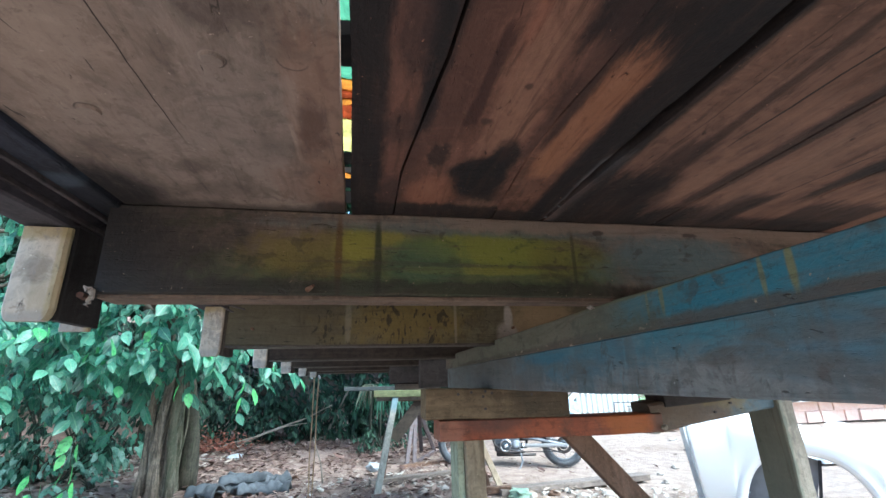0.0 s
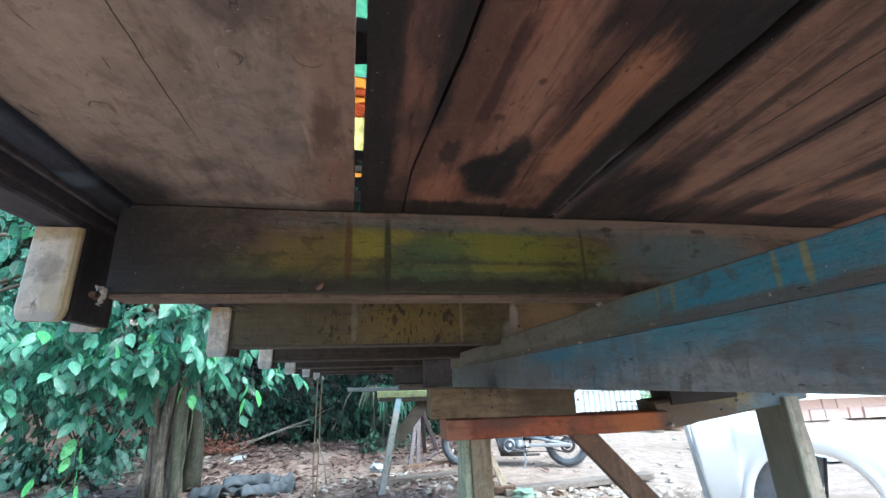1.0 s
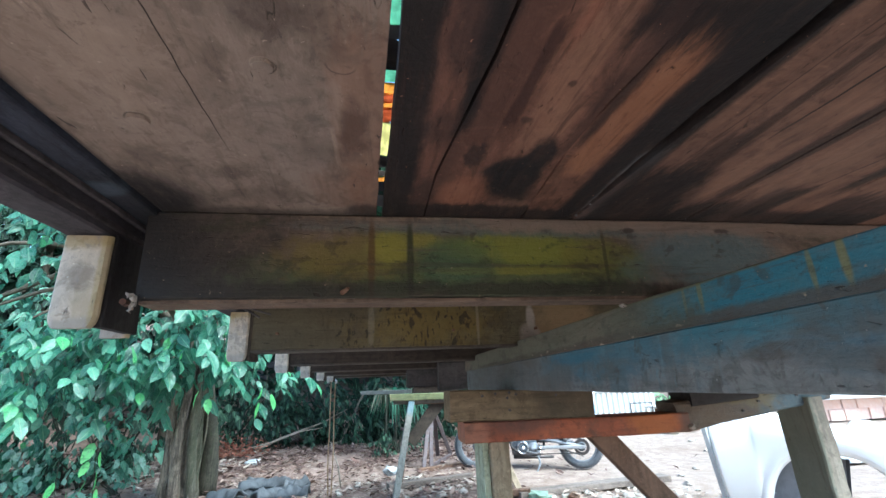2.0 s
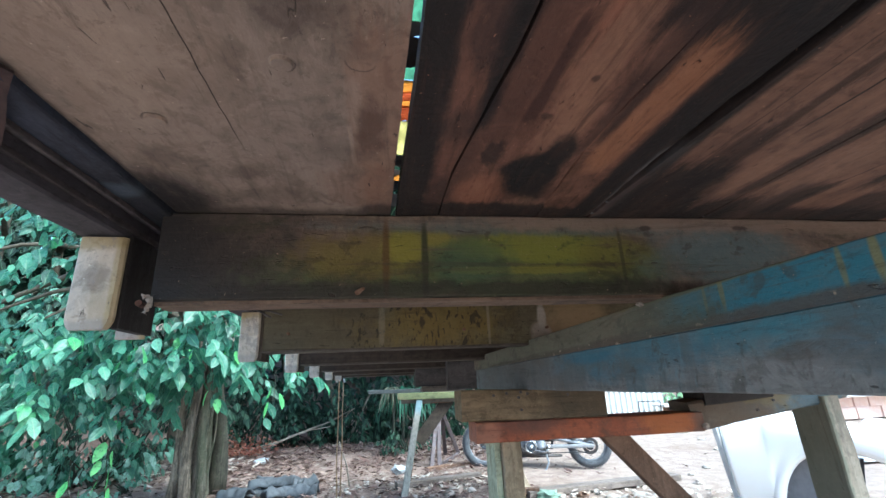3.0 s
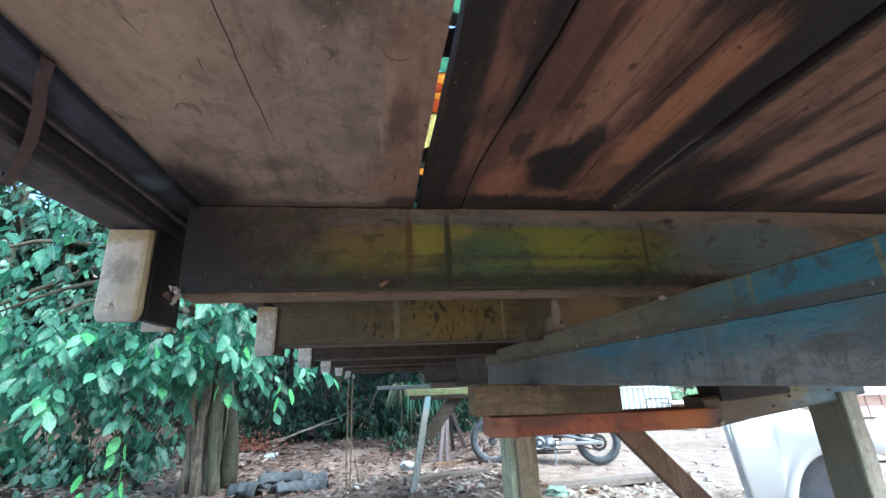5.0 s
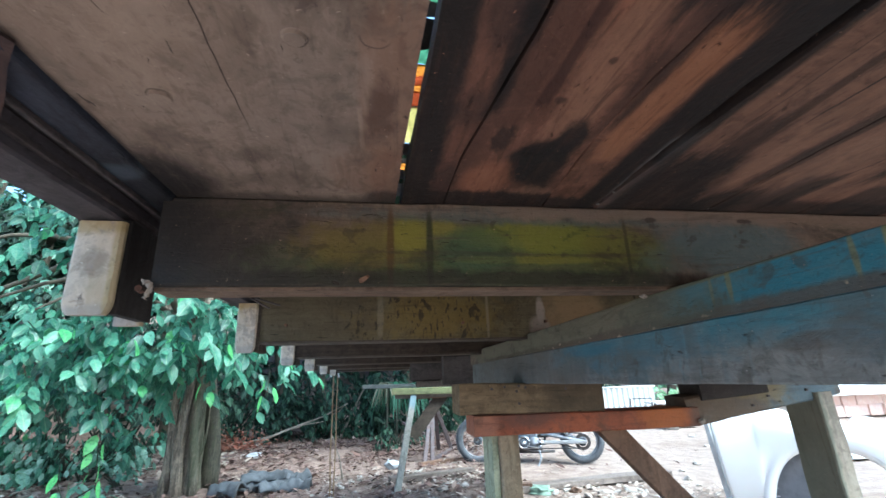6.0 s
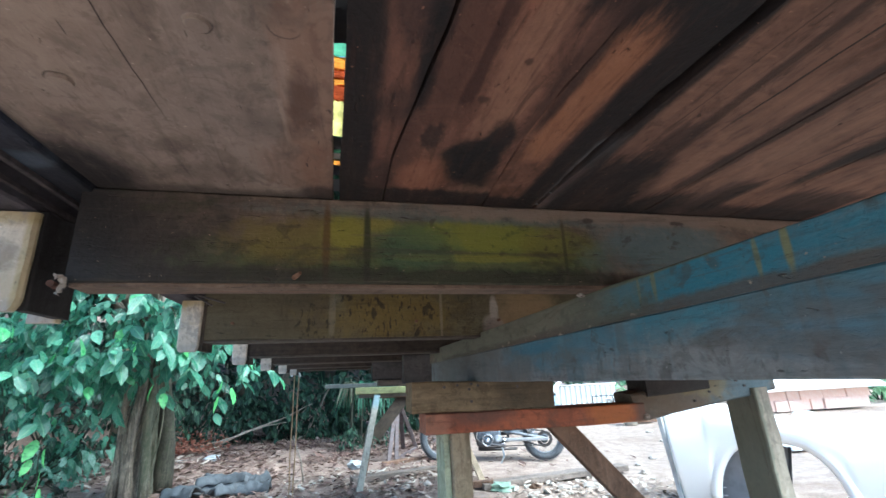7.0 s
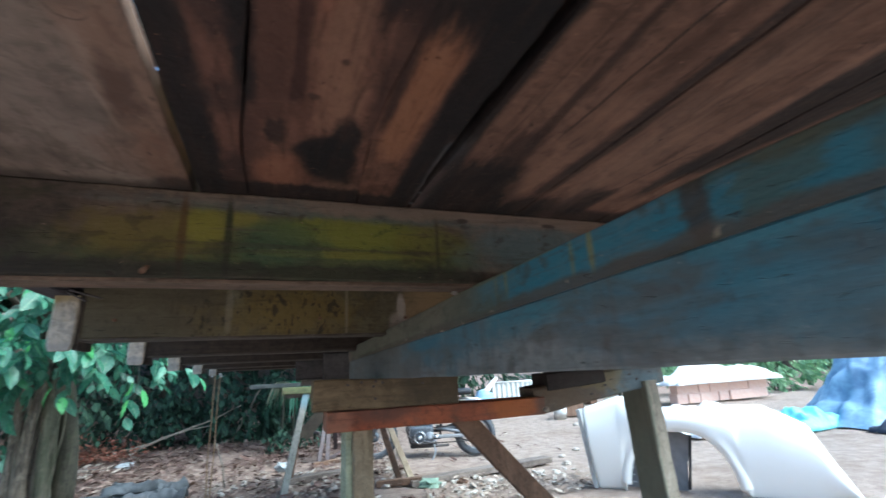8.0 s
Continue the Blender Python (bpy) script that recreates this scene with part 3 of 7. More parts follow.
m_bluegrey = wood("grey_blue_timber", (0.21, 0.19, 0.165), (0.115, 0.10, 0.088), "x", 0.75, (8, 8, 1), [
    (blob((1.2, 1.3, 0.83), (0.2, 0.3, 0.05), 0.7, ragged=0.5), (0.11, 0.18, 0.225)),
    (blob((1.04, 1.3, 0.82), (0.17, 0.3, 0.10), 0.85, ragged=0.5), (0.13, 0.092, 0.062)),
    (blob((1.17, 1.3, 0.85), (0.07, 0.3, 0.05), 0.6, ragged=0.7), (0.23, 0.19, 0.10)),
    (blob((1.06, 1.3, 0.85), (0.05, 0.3, 0.03), 0.5, ragged=0.6), (0.25, 0.19, 0.07))], 0.8, 0.3)
m_post = wood("post_timber", (0.47, 0.38, 0.27), (0.31, 0.245, 0.165), "z", 0.8, (1, 1, 6), [
    (streak((30, 30, 5), 0.58, 0.72, 0.5), (0.09, 0.065, 0.04))], 0.9, 0.35)
m_post_green = wood("green_washed_timber", (0.58, 0.62, 0.44), (0.40, 0.43, 0.30), "z", 0.8, (4, 1, 6), [
    (streak((25, 25, 4), 0.55, 0.7, 0.5), (0.12, 0.10, 0.065))], 0.8, 0.3)
m_post_dark = wood("mossy_shaded_post", (0.40, 0.355, 0.29), (0.27, 0.235, 0.19), "z", 0.75, (9, 1, 2), [
    (streak((9, 9, 2), 0.52, 0.68, 0.4), (0.20, 0.19, 0.14)),
    # left face: moss, and the darkness of its unlit side, in one colour
    (blob((1.322, 1.345, 0.45), (0.018, 0.2, 1.2), 0.85, ragged=0.4, soft=0.3), (0.165, 0.175, 0.135)),
    (streak((5, 5, 1.2), 0.50, 0.62, 0.6, (2, 7, 1)), (0.14, 0.19, 0.12)),
    (streak((14, 14, 3), 0.55, 0.66, 0.5, (4, 4, 4)), (0.12, 0.125, 0.095))], 0.5, 0.3)
m_brace = wood("brown_brace_timber", (0.21, 0.125, 0.082), (0.12, 0.07, 0.046), "z", 0.8, (9, 9, 6), (), 0.9, 0.3)
m_greenboard = wood("lime_green_board", (0.20, 0.225, 0.10), (0.12, 0.13, 0.066), "x", 0.7, (3, 2, 6), [
    (streak((6, 6, 30), 0.55, 0.7, 0.6), (0.20, 0.13, 0.08))], 0.6, 0.3)
m_blueleg = wood("pale_blue_leg", (0.36, 0.35, 0.315), (0.23, 0.225, 0.20), "z", 0.7, (3, 7, 6), [
    (blob((0.31, 4.35, 0.74), (0.1, 0.3, 0.07), 0.7), (0.13, 0.25, 0.31))], 0.7, 0.3)
m_greyplank = wood("grey_ground_plank", (0.215, 0.175, 0.15), (0.14, 0.112, 0.096), "x", 0.85, (3, 7, 1), (), 0.9, 0.4)
m_pale = wood("pale_stick", (0.48, 0.38, 0.27), (0.33, 0.25, 0.17), "z", 0.85, (8, 7, 1), (), 0.6, 0.3)
m_darkwood = wood("black_timber", (0.045, 0.036, 0.034), (0.022, 0.018, 0.018), "x", 0.7, (8, 3, 1), (), 0.6, 0.3)


def plain(name, colour, rough=0.6, metal=0.0, wear=0.25, scale=20, bump=0.15, second=None):
    k = Mat(name, rough, metal)
    n = k.noise((scale, scale, scale), 5, 0.6, 0.4)
    c = k.mix(k.span(n, 0.35, 0.7, 0, wear), colour, second or tuple(v * 0.4 for v in colour))
    f = k.noise((scale * 7,) * 3, 3, 0.6)
    k.bump(f, bump, 0.002)
    return k.end(c, k.span(n, 0.3, 0.7, max(rough - 0.12, 0.05), min(rough + 0.12, 1)))


m_strip = plain("dark_rusty_strip", (0.085, 0.07, 0.07), 0.7, 0.2, 0.7, 40, 0.4, (0.03, 0.026, 0.027))
m_strap = plain("rusty_strap_iron", (0.075, 0.046, 0.042), 0.8, 0.2, 0.7, 45, 0.5, (0.045, 0.036, 0.038))
m_rust = plain("rusty_iron", (0.13, 0.062, 0.040), 0.75, 0.3, 0.7, 40, 0.4, (0.05, 0.035, 0.032))
m_iron = plain("dull_iron", (0.09, 0.08, 0.078), 0.5, 0.6, 0.4, 40)
m_nail = plain("nail_rust", (0.20, 0.115, 0.072), 0.8, 0.2, 0.5, 80)
m_flake = plain("chalk_flake", (0.36, 0.325, 0.285), 0.9, 0.0, 0.5, 90, 0.5, (0.25, 0.19, 0.13))
m_dust = plain("grey_dust", (0.26, 0.25, 0.24), 0.95, 0, 0.5, 200, 0.5)
m_tyre = plain("dusty_tyre", (0.07, 0.075, 0.085), 0.85, 0, 0.6, 18, 0.3, (0.15, 0.155, 0.165))
m_alloy = plain("grey_alloy", (0.27, 0.28, 0.30), 0.55, 0.4, 0.5, 30, 0.1, (0.16, 0.16, 0.16))
m_engine = plain("oily_engine_metal", (0.15, 0.165, 0.19), 0.5, 0.3, 0.8, 45, 0.3, (0.035, 0.038, 0.045))
m_black = plain("black_plastic", (0.022, 0.022, 0.025), 0.45, 0, 0.4, 20)
m_bluepaint = plain("blue_tank_paint", (0.05, 0.10, 0.20), 0.35, 0, 0.3, 15)
m_guard = plain("dusty_pale_metal", (0.38, 0.38, 0.385), 0.6, 0.1, 0.6, 60, 0.3, (0.26, 0.25, 0.24))
m_chrome = plain("worn_chrome", (0.65, 0.65, 0.66), 0.25, 0.95, 0.4, 25)
m_white = plain("white_gelcoat", (0.90, 0.885, 0.85), 0.62, 0, 0.12, 6, 0.05, (0.76, 0.75, 0.71))
m_flange = plain("pale_grey_flange", (0.42, 0.43, 0.43), 0.6, 0, 0.4, 12)
m_standiron = plain("grey_brown_iron", (0.12, 0.10, 0.105), 0.75, 0.2, 0.6, 30, 0.3, (0.10, 0.06, 0.045))
m_inner = plain("grey_inner_sheet", (0.20, 0.20, 0.21), 0.65, 0, 0.4, 12)
m_rubber = plain("grey_rubber", (0.098, 0.105, 0.115), 0.8, 0, 0.8, 9, 0.4, (0.03, 0.032, 0.035))
m_rope = plain("old_rope", (0.36, 0.24, 0.14), 0.9, 0, 0.5, 60, 0.5)
m_pipe = plain("white_pvc", (0.72, 0.72, 0.70), 0.5, 0, 0.3, 30)
m_stone = plain("pale_stone", (0.38, 0.345, 0.31), 0.85, 0, 0.6, 18, 0.5, (0.27, 0.23, 0.19))
m_rubble = plain("chalky_rubble", (0.47, 0.44, 0.395), 0.9, 0, 0.5, 22, 0.5, (0.36, 0.31, 0.26))
m_brick = plain("terracotta", (0.74, 0.50, 0.41), 0.85, 0, 0.5, 14, 0.4, (0.80, 0.66, 0.60))
m_sheet = plain("white_sheeting", (0.78, 0.78, 0.78), 0.55, 0, 0.2, 5, 0.1, (0.6, 0.6, 0.6))
m_ribbed = plain("dull_white_sheet_metal", (0.62, 0.62, 0.59), 0.75, 0, 0.5, 5, 0.1, (0.50, 0.50, 0.47))
m_tarp = plain("blue_tarpaulin", (0.30, 0.44, 0.58), 0.5, 0, 0.8, 5, 0.25, (0.11, 0.19, 0.32))
m_cyan = plain("turquoise_sheet", (0.16, 0.52, 0.58), 0.5, 0, 0.5, 6, 0.15, (0.40, 0.62, 0.64))
m_net = plain("faded_green_net", (0.22, 0.31, 0.235), 0.7, 0, 0.5, 20, 0.4)
m_paper = plain("crumpled_plastic", (0.36, 0.375, 0.385), 0.5, 0, 0.3, 20)
m_navy = plain("dark_cloth", (0.035, 0.045, 0.07), 0.8, 0, 0.4, 10)


def leaf_material(name, stops, rough=0.38, through_light=0.38):
    k = Mat(name, rough, 0.0, 0.7)
    n = k.noise((3, 3, 3), 3)
    c = k.ramp(k.calc("ADD", k.calc("MULTIPLY", k.island(), 0.88), k.calc("MULTIPLY", n, 0.12)), stops)
    spot = k.noise((70, 70, 70), 4, 0.7, 0.6)
    c = k.mix(k.span(spot, 0.58, 0.72, 0, 0.45), c, (0.06, 0.09, 0.04))
    dim = k.noise((22, 22, 22), 4, 0.65, 1.2)
    c = k.mix(k.span(dim, 0.50, 0.66, 0, 0.55), c, (0.018, 0.06, 0.035))
    rib = k.t.nodes.new("ShaderNodeAttribute")
    rib.attribute_name = "rib"
    c = k.mix(k.span(rib.outputs["Fac"], 0.86, 0.98, 0, 0.5), c, (0.20, 0.36, 0.20))
    k.bump(k.noise((45, 45, 45), 4, 0.6, 0.8), 0.5, 0.012)
    k.end(c, k.span(dim, 0.35, 0.65, rough - 0.1, rough + 0.15))
    tr = k.t.nodes.new("ShaderNodeBsdfTranslucent")
    k.put(tr.inputs["Color"], c)
    mx = k.t.nodes.new("ShaderNodeMixShader")
    mx.inputs[0].default_value = through_light
    k.t.links.new(k.b.outputs[0], mx.inputs[1])
    k.t.links.new(tr.outputs[0], mx.inputs[2])
    k.t.links.new(mx.outputs[0], k.t.nodes["Material Output"].inputs["Surface"])
    return k.m


m_leaf = leaf_material("glossy_green_leaf", [(0.05, (0.018, 0.072, 0.044)), (0.28, (0.040, 0.140, 0.088)), (0.58, (0.078, 0.225, 0.140)), (0.80, (0.115, 0.30, 0.185)), (0.89, (0.18, 0.37, 0.26)), (0.92, (0.09, 0.33, 0.12)), (0.98, (0.16, 0.46, 0.16))], 0.30, 0.42)
m_leaf_bright = leaf_material("bright_young_leaf", [(0.1, (0.11, 0.44, 0.12)), (0.9, (0.22, 0.62, 0.20))], 0.45, 0.5)
# bluish pale leaf colour that holds the glare over the low plants
m_leaf_pale = leaf_material("glare_paled_leaf", [(0.05, (0.08, 0.20, 0.13)), (0.5, (0.17, 0.33, 0.24)), (0.95, (0.34, 0.50, 0.40))], 0.45)
# forest leaves almost black: the shade they stand in is part of this colour
m_leaf_shade = leaf_material("shade_darkened_leaf", [(0.05, (0.006, 0.020, 0.012)), (0.5, (0.011, 0.036, 0.020)), (0.95, (0.028, 0.075, 0.038))], 0.75)
# distant leaves, their green paled to carry the haze
m_leaf_far = leaf_material("haze_paled_leaf", [(0.05, (0.12, 0.24, 0.12)), (0.5, (0.22, 0.38, 0.19)), (0.95, (0.38, 0.55, 0.30))], 0.6)
m_palm = leaf_material("palm_leaf", [(0.1, (0.03, 0.13, 0.07)), (0.9, (0.09, 0.27, 0.15))], 0.5)
m_palm_dry = leaf_material("bleached_palm_leaf", [(0.1, (0.12, 0.15, 0.09)), (0.9, (0.48, 0.44, 0.33))], 0.7)
m_fern = leaf_material("dry_red_fern", [(0.1, (0.22, 0.07, 0.045)), (0.9, (0.38, 0.14, 0.095))], 0.8)
m_bark = wood("grey_brown_bark", (0.32, 0.26, 0.20), (0.13, 0.105, 0.082), "z", 0.9, (2, 5, 2), [
    (streak((3, 3, 2), 0.55, 0.7, 0.5), (0.09, 0.105, 0.06)),
    (streak((26, 26, 9), 0.55, 0.64, 0.6, (2, 2, 2)), (0.07, 0.058, 0.045)),
    (streak((34, 34, 2.2), 0.54, 0.60, 0.8, (8, 2, 2)), (0.055, 0.045, 0.036)),
    (streak((46, 46, 3.0), 0.60, 0.66, 0.5, (1, 9, 2)), (0.42, 0.37, 0.30)),
    (streak((18, 18, 3), 0.58, 0.66, 0.5, (6, 2, 2)), (0.34, 0.30, 0.24)),
    (blob((-1.68, 4.80, 0.6), (0.07, 0.3, 0.7), 0.65, soft=0.6), (0.055, 0.068, 0.036))], 1.6, 0.4)
m_bark_dark = wood("mossy_bark", (0.095, 0.085, 0.060), (0.040, 0.037, 0.026), "z", 0.92, (7, 5, 3), [
    (streak((24, 24, 5), 0.52, 0.64, 0.6, (1, 2, 2)), (0.045, 0.055, 0.028))], 1.6, 0.4)
# stem and limb bark kept dark, with the foliage's shade in the colour
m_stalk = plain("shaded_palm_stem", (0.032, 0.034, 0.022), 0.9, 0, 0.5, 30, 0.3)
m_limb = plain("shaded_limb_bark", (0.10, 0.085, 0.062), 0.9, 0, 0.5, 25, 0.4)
m_twig = plain("twig_bark", (0.22, 0.19, 0.155), 0.9, 0, 0.5, 30, 0.3)

k = Mat("leaf_litter", 0.9)
m_litter = k.end(k.ramp(k.island(), [(0.0, (0.070, 0.040, 0.033)), (0.35, (0.125, 0.074, 0.060)), (0.70, (0.175, 0.115, 0.095)), (0.93, (0.24, 0.175, 0.145)), (1.0, (0.38, 0.32, 0.27))]))
k = Mat("wood_chips", 0.85)
m_chips = k.end(k.ramp(k.island(), [(0.0, (0.18, 0.13, 0.10)), (0.6, (0.30, 0.235, 0.19)), (1.0, (0.50, 0.44, 0.375))]))

k = Mat("earth", 0.95, 0, 0.2)
n1 = k.noise((0.8, 0.8, 0.8), 6, 0.6, 0.5)
n2 = k.noise((9, 9, 9), 6, 0.65, 0.3)
n3 = k.noise((60, 60, 60), 4, 0.6)
c = k.mix(k.span(n2, 0.3, 0.7), (0.19, 0.13, 0.105), (0.32, 0.24, 0.20))
yard = k.calc("MULTIPLY", k.blob((7.5, 4.0, 0), (6.6, 6.5, 5), 0.12, 0.5, 0.25), 0.9)
c = k.mix(yard, c, k.mix(k.span(n2, 0.3, 0.7), (0.255, 0.197, 0.162), (0.365, 0.297, 0.252)))
# unseen earth behind the deck, made paler to bounce light onto its underside
c = k.mix(k.blob((2.0, -4.5, 0), (9.0, 6.6, 5), 0.12, 0.5, 0.25), c, k.mix(k.span(n2, 0.3, 0.7), (0.25, 0.186, 0.150), (0.365, 0.280, 0.230)))
c = k.mix(k.span(n1, 0.52, 0.68, 0, 0.5), c, (0.17, 0.12, 0.09))
c = k.mix(k.span(n3, 0.55, 0.7, 0, 0.5), c, (0.10, 0.075, 0.055))
k.bump(k.calc("ADD", n2, n3), 0.8, 0.02)
m_earth = k.end(c)


def see_through(name, colour):
    """Thin plastic cloth that daylight shines through."""
    k = Mat(name, 0.5)
    n = k.noise((60, 25, 60), 4, 0.6, 0.5)
    c = k.mix(k.span(n, 0.35, 0.65), colour, tuple(v * 0.45 for v in colour))
    k.end(c)
    tr = k.t.nodes.new("ShaderNodeBsdfTranslucent")
    k.put(tr.inputs["Color"], c)
    mx = k.t.nodes.new("ShaderNodeMixShader")
    mx.inputs[0].default_value = 0.75
    k.t.links.new(k.b.outputs[0], mx.inputs[1])
    k.t.links.new(tr.outputs[0], mx.inputs[2])
    k.t.links.new(mx.outputs[0], k.t.nodes["Material Output"].inputs["Surface"])
    return k.m


m_orange = see_through("orange_cloth", (0.44, 0.155, 0.02))
m_redcloth = see_through("red_cloth", (0.25, 0.042, 0.012))
m_yellow = see_through("yellow_cloth", (0.56, 0.46, 0.14))
m_green = see_through("green_cloth", (0.09, 0.24, 0.13))


# ---------------------------------------------------------------- building helpers
def finish(name, bm, material, smooth=False):
    me = bpy.data.meshes.new(name)
    bmesh.ops.recalc_face_normals(bm, faces=bm.faces)
    if smooth:
        for f in bm.faces:
            f.smooth = True
    bm.to_mesh(me)
    bm.free()
    me.materials.append(material)
    return me


def part(name, bm, material, parent, label="", smooth=False):
    ob = new(name, finish(name, bm, material, smooth))
    ob.parent = parent
    if label:
        tagged(ob, label)
    return ob


def solo(name, bm, material, label, category, group="", kind="", smooth=False):
    return tagged(new(name, finish(name, bm, material, smooth)), label, category, group, kind)


def thing(name, label, category, group="", kind=""):
    return tagged(new(name), label, category, group, kind)


def raw(name, verts, faces, material, smooth=False):
    me = bpy.data.meshes.new(name)
    me.from_pydata([tuple(v) for v in verts], [], faces)
    me.materials.append(material)
    if smooth:
        me.polygons.foreach_set("use_smooth", [True] * len(me.polygons))
    me.update()
    return me


def box(x0, x1, y0, y1, z0, z1, bevel=0.004, bm=None):
    bm = bm or bmesh.new()
    r = bmesh.ops.create_cube(bm, size=1.0, matrix=Matrix.Translation(((x0 + x1) / 2, (y0 + y1) / 2, (z0 + z1) / 2)) @ Matrix.Diagonal((x1 - x0, y1 - y0, z1 - z0, 1)))
    if bevel:
        edges = list({e for v in r["verts"] for e in v.link_edges})
        bmesh.ops.bevel(bm, geom=edges, offset=bevel, segments=2, affect="EDGES", profile=0.6)
    return bm


def bar(a, b, w, h, wob=0.002, bevel=0.12, seed=0.0, up=(0, 0, 1), seg=0, taper=1.0, freq=6.0):
    """A sawn timber from a to b, w wide and h high, with worn corners and slightly uneven faces."""
    a, b = Vector(a), Vector(b)
    d = (b - a).normalized()
    s = d.cross(Vector(up)).normalized()
    u = s.cross(d).normalized()
    n = seg or max(3, min(40, int((b - a).length / 0.07)))
    c = min(w, h) * bevel
    ring = [(-w / 2 + c, -h / 2), (w / 2 - c, -h / 2), (w / 2, -h / 2 + c), (w / 2, h / 2 - c), (w / 2 - c, h / 2), (-w / 2 + c, h / 2), (-w / 2, h / 2 - c), (-w / 2, -h / 2 + c)]
    bm = bmesh.new()
    rows = []
    for i in range(n + 1):
        f = i / n
        k = 1 + (taper - 1) * f
        p = a + (b - a) * f
        row = []
        for x, y in ring:
            q = p + s * x * k + u * y * k
            o = noise.noise_vector(q * freq + Vector((seed, seed * 2, 0)))
            o2 = noise.noise_vector(q * freq * 4 + Vector((seed, 7, 0)))
            row.append(bm.verts.new(q + (s * o.x + u * o.y) * wob + (s * o2.x + u * o2.y) * wob * 0.4))
        rows.append(row)
    for r0, r1 in zip(rows, rows[1:]):
        for i in range(8):
            bm.faces.new((r0[i], r0[(i + 1) % 8], r1[(i + 1) % 8], r1[i]))
    bm.faces.new(rows[0])
    bm.faces.new(rows[-1])
    return bm


def tube(points, radius, sides=8, bm=None, taper=1.0):
    """A round bar or limb through points; radius may be a list."""
    bm = bm or bmesh.new()
    pts = [Vector(p) for p in points]
    n = len(pts)
    rad = radius if isinstance(radius, (list, tuple)) else [radius * (1 + (taper - 1) * i / (n - 1)) for i in range(n)]
    rows = []
    side = None
    for i, p in enumerate(pts):
        d = (pts[min(i + 1, n - 1)] - pts[max(i - 1, 0)]).normalized()
        if side is None:
            side = d.orthogonal().normalized()
        side = (side - d * side.dot(d)).normalized()
        up = d.cross(side)
        rows.append([bm.verts.new(p + (side * math.cos(2 * math.pi * j / sides) + up * math.sin(2 * math.pi * j / sides)) * rad[i]) for j in range(sides)])
    for r0, r1 in zip(rows, rows[1:]):
        for j in range(sides):
            bm.faces.new((r0[j], r0[(j + 1) % sides], r1[(j + 1) % sides], r1[j]))
    bm.faces.new(rows[0])
    bm.faces.new(rows[-1])
    return bm


def lathe(profile, segs=40, m=None, bm=None, closed=True):
    """A ring turned round y: profile of (radius, y)."""
    bm = bm or bmesh.new()
    m = m or Matrix()
    rows = [[bm.verts.new(m @ Vector((r * math.cos(2 * math.pi * i / segs), y, r * math.sin(2 * math.pi * i / segs)))) for r, y in profile] for i in range(segs)]
    n = len(profile)
    for i in range(segs):
        r0, r1 = rows[i], rows[(i + 1) % segs]
        for j in range(n if closed else n - 1):
            bm.faces.new((r0[j], r0[(j + 1) % n], r1[(j + 1) % n], r1[j]))
    return bm


def stone(c, r, seed, squash=0.6, rough=0.35):
    bm = bmesh.new()
    bmesh.ops.create_icosphere(bm, subdivisions=2, radius=1.0)
    for v in bm.verts:
        k = 1 + rough * noise.noise(v.co * 1.7 + Vector((seed * 3.1, seed, 0)))
        v.co = Vector((v.co.x * k * r, v.co.y * k * r * 0.8, v.co.z * k * r * squash)) + Vector(c)
    return bm


LEAF_V = np.array([(0, 0, 0), (-0.14, 0.11, 0.03), (0.14, 0.11, 0.03), (-0.242, 0.40, 0.055), (0.248, 0.39, 0.05), (-0.195, 0.71, 0.015), (0.188, 0.72, 0.025), (0, 0.42, -0.008), (0.0, 0.74, -0.04), (0.02, 1.0, -0.13)])
LEAF_F = [(0, 7, 1), (0, 2, 7), (1, 7, 3), (2, 4, 7), (3, 7, 8, 5), (4, 6, 8, 7), (5, 8, 9), (6, 9, 8)]
LEAF_MID = [1.0, 0, 0, 0, 0, 0, 0, 1.0, 1.0, 1.0]


def leaves(places, seed=0):
    """Vertices and faces of many leaves: rows of place, direction, size, facing."""
    rng = np.random.RandomState(seed)
    vs, fs = [], []
    for i, (p, d, size) in enumerate(places):
        d = Vector(d).normalized()
        up = Vector((rng.normal(0, 0.5), rng.normal(0, 0.5), 1.0))
        s = d.cross(up)
        s = s.normalized() if s.length > 1e-4 else Vector((1, 0, 0))
        n = s.cross(d)
        a = np.array([s, d, n])
        vs.append(LEAF_V * size * np.array((rng.uniform(0.8, 1.15), 1, rng.uniform(0.2, 1.3))) @ a + np.array(p))
        fs.extend(tuple(x + 10 * i for x in f) for f in LEAF_F)
    return np.concatenate(vs), fs


def sprig(rng, p, d, count, size):
    """Leaves set along a drooping twig."""
    out = []
    d = Vector(d).normalized()
    q = Vector(p)
    for i in range(count):
        d = (d + Vector((0, 0, -0.13)) + Vector(rng.normal(0, 0.08, 3))).normalized()
        q = q + d * size * 0.42
        side = d.cross(Vector((0, 0, 1))).normalized() * (1 if i % 2 else -1)
        out.append((q, d * 0.4 + side * 0.6 + Vector((0.2, -0.5, -0.9 + rng.normal(0, 0.35))), size * rng.uniform(0.65, 1.2)))
    return out


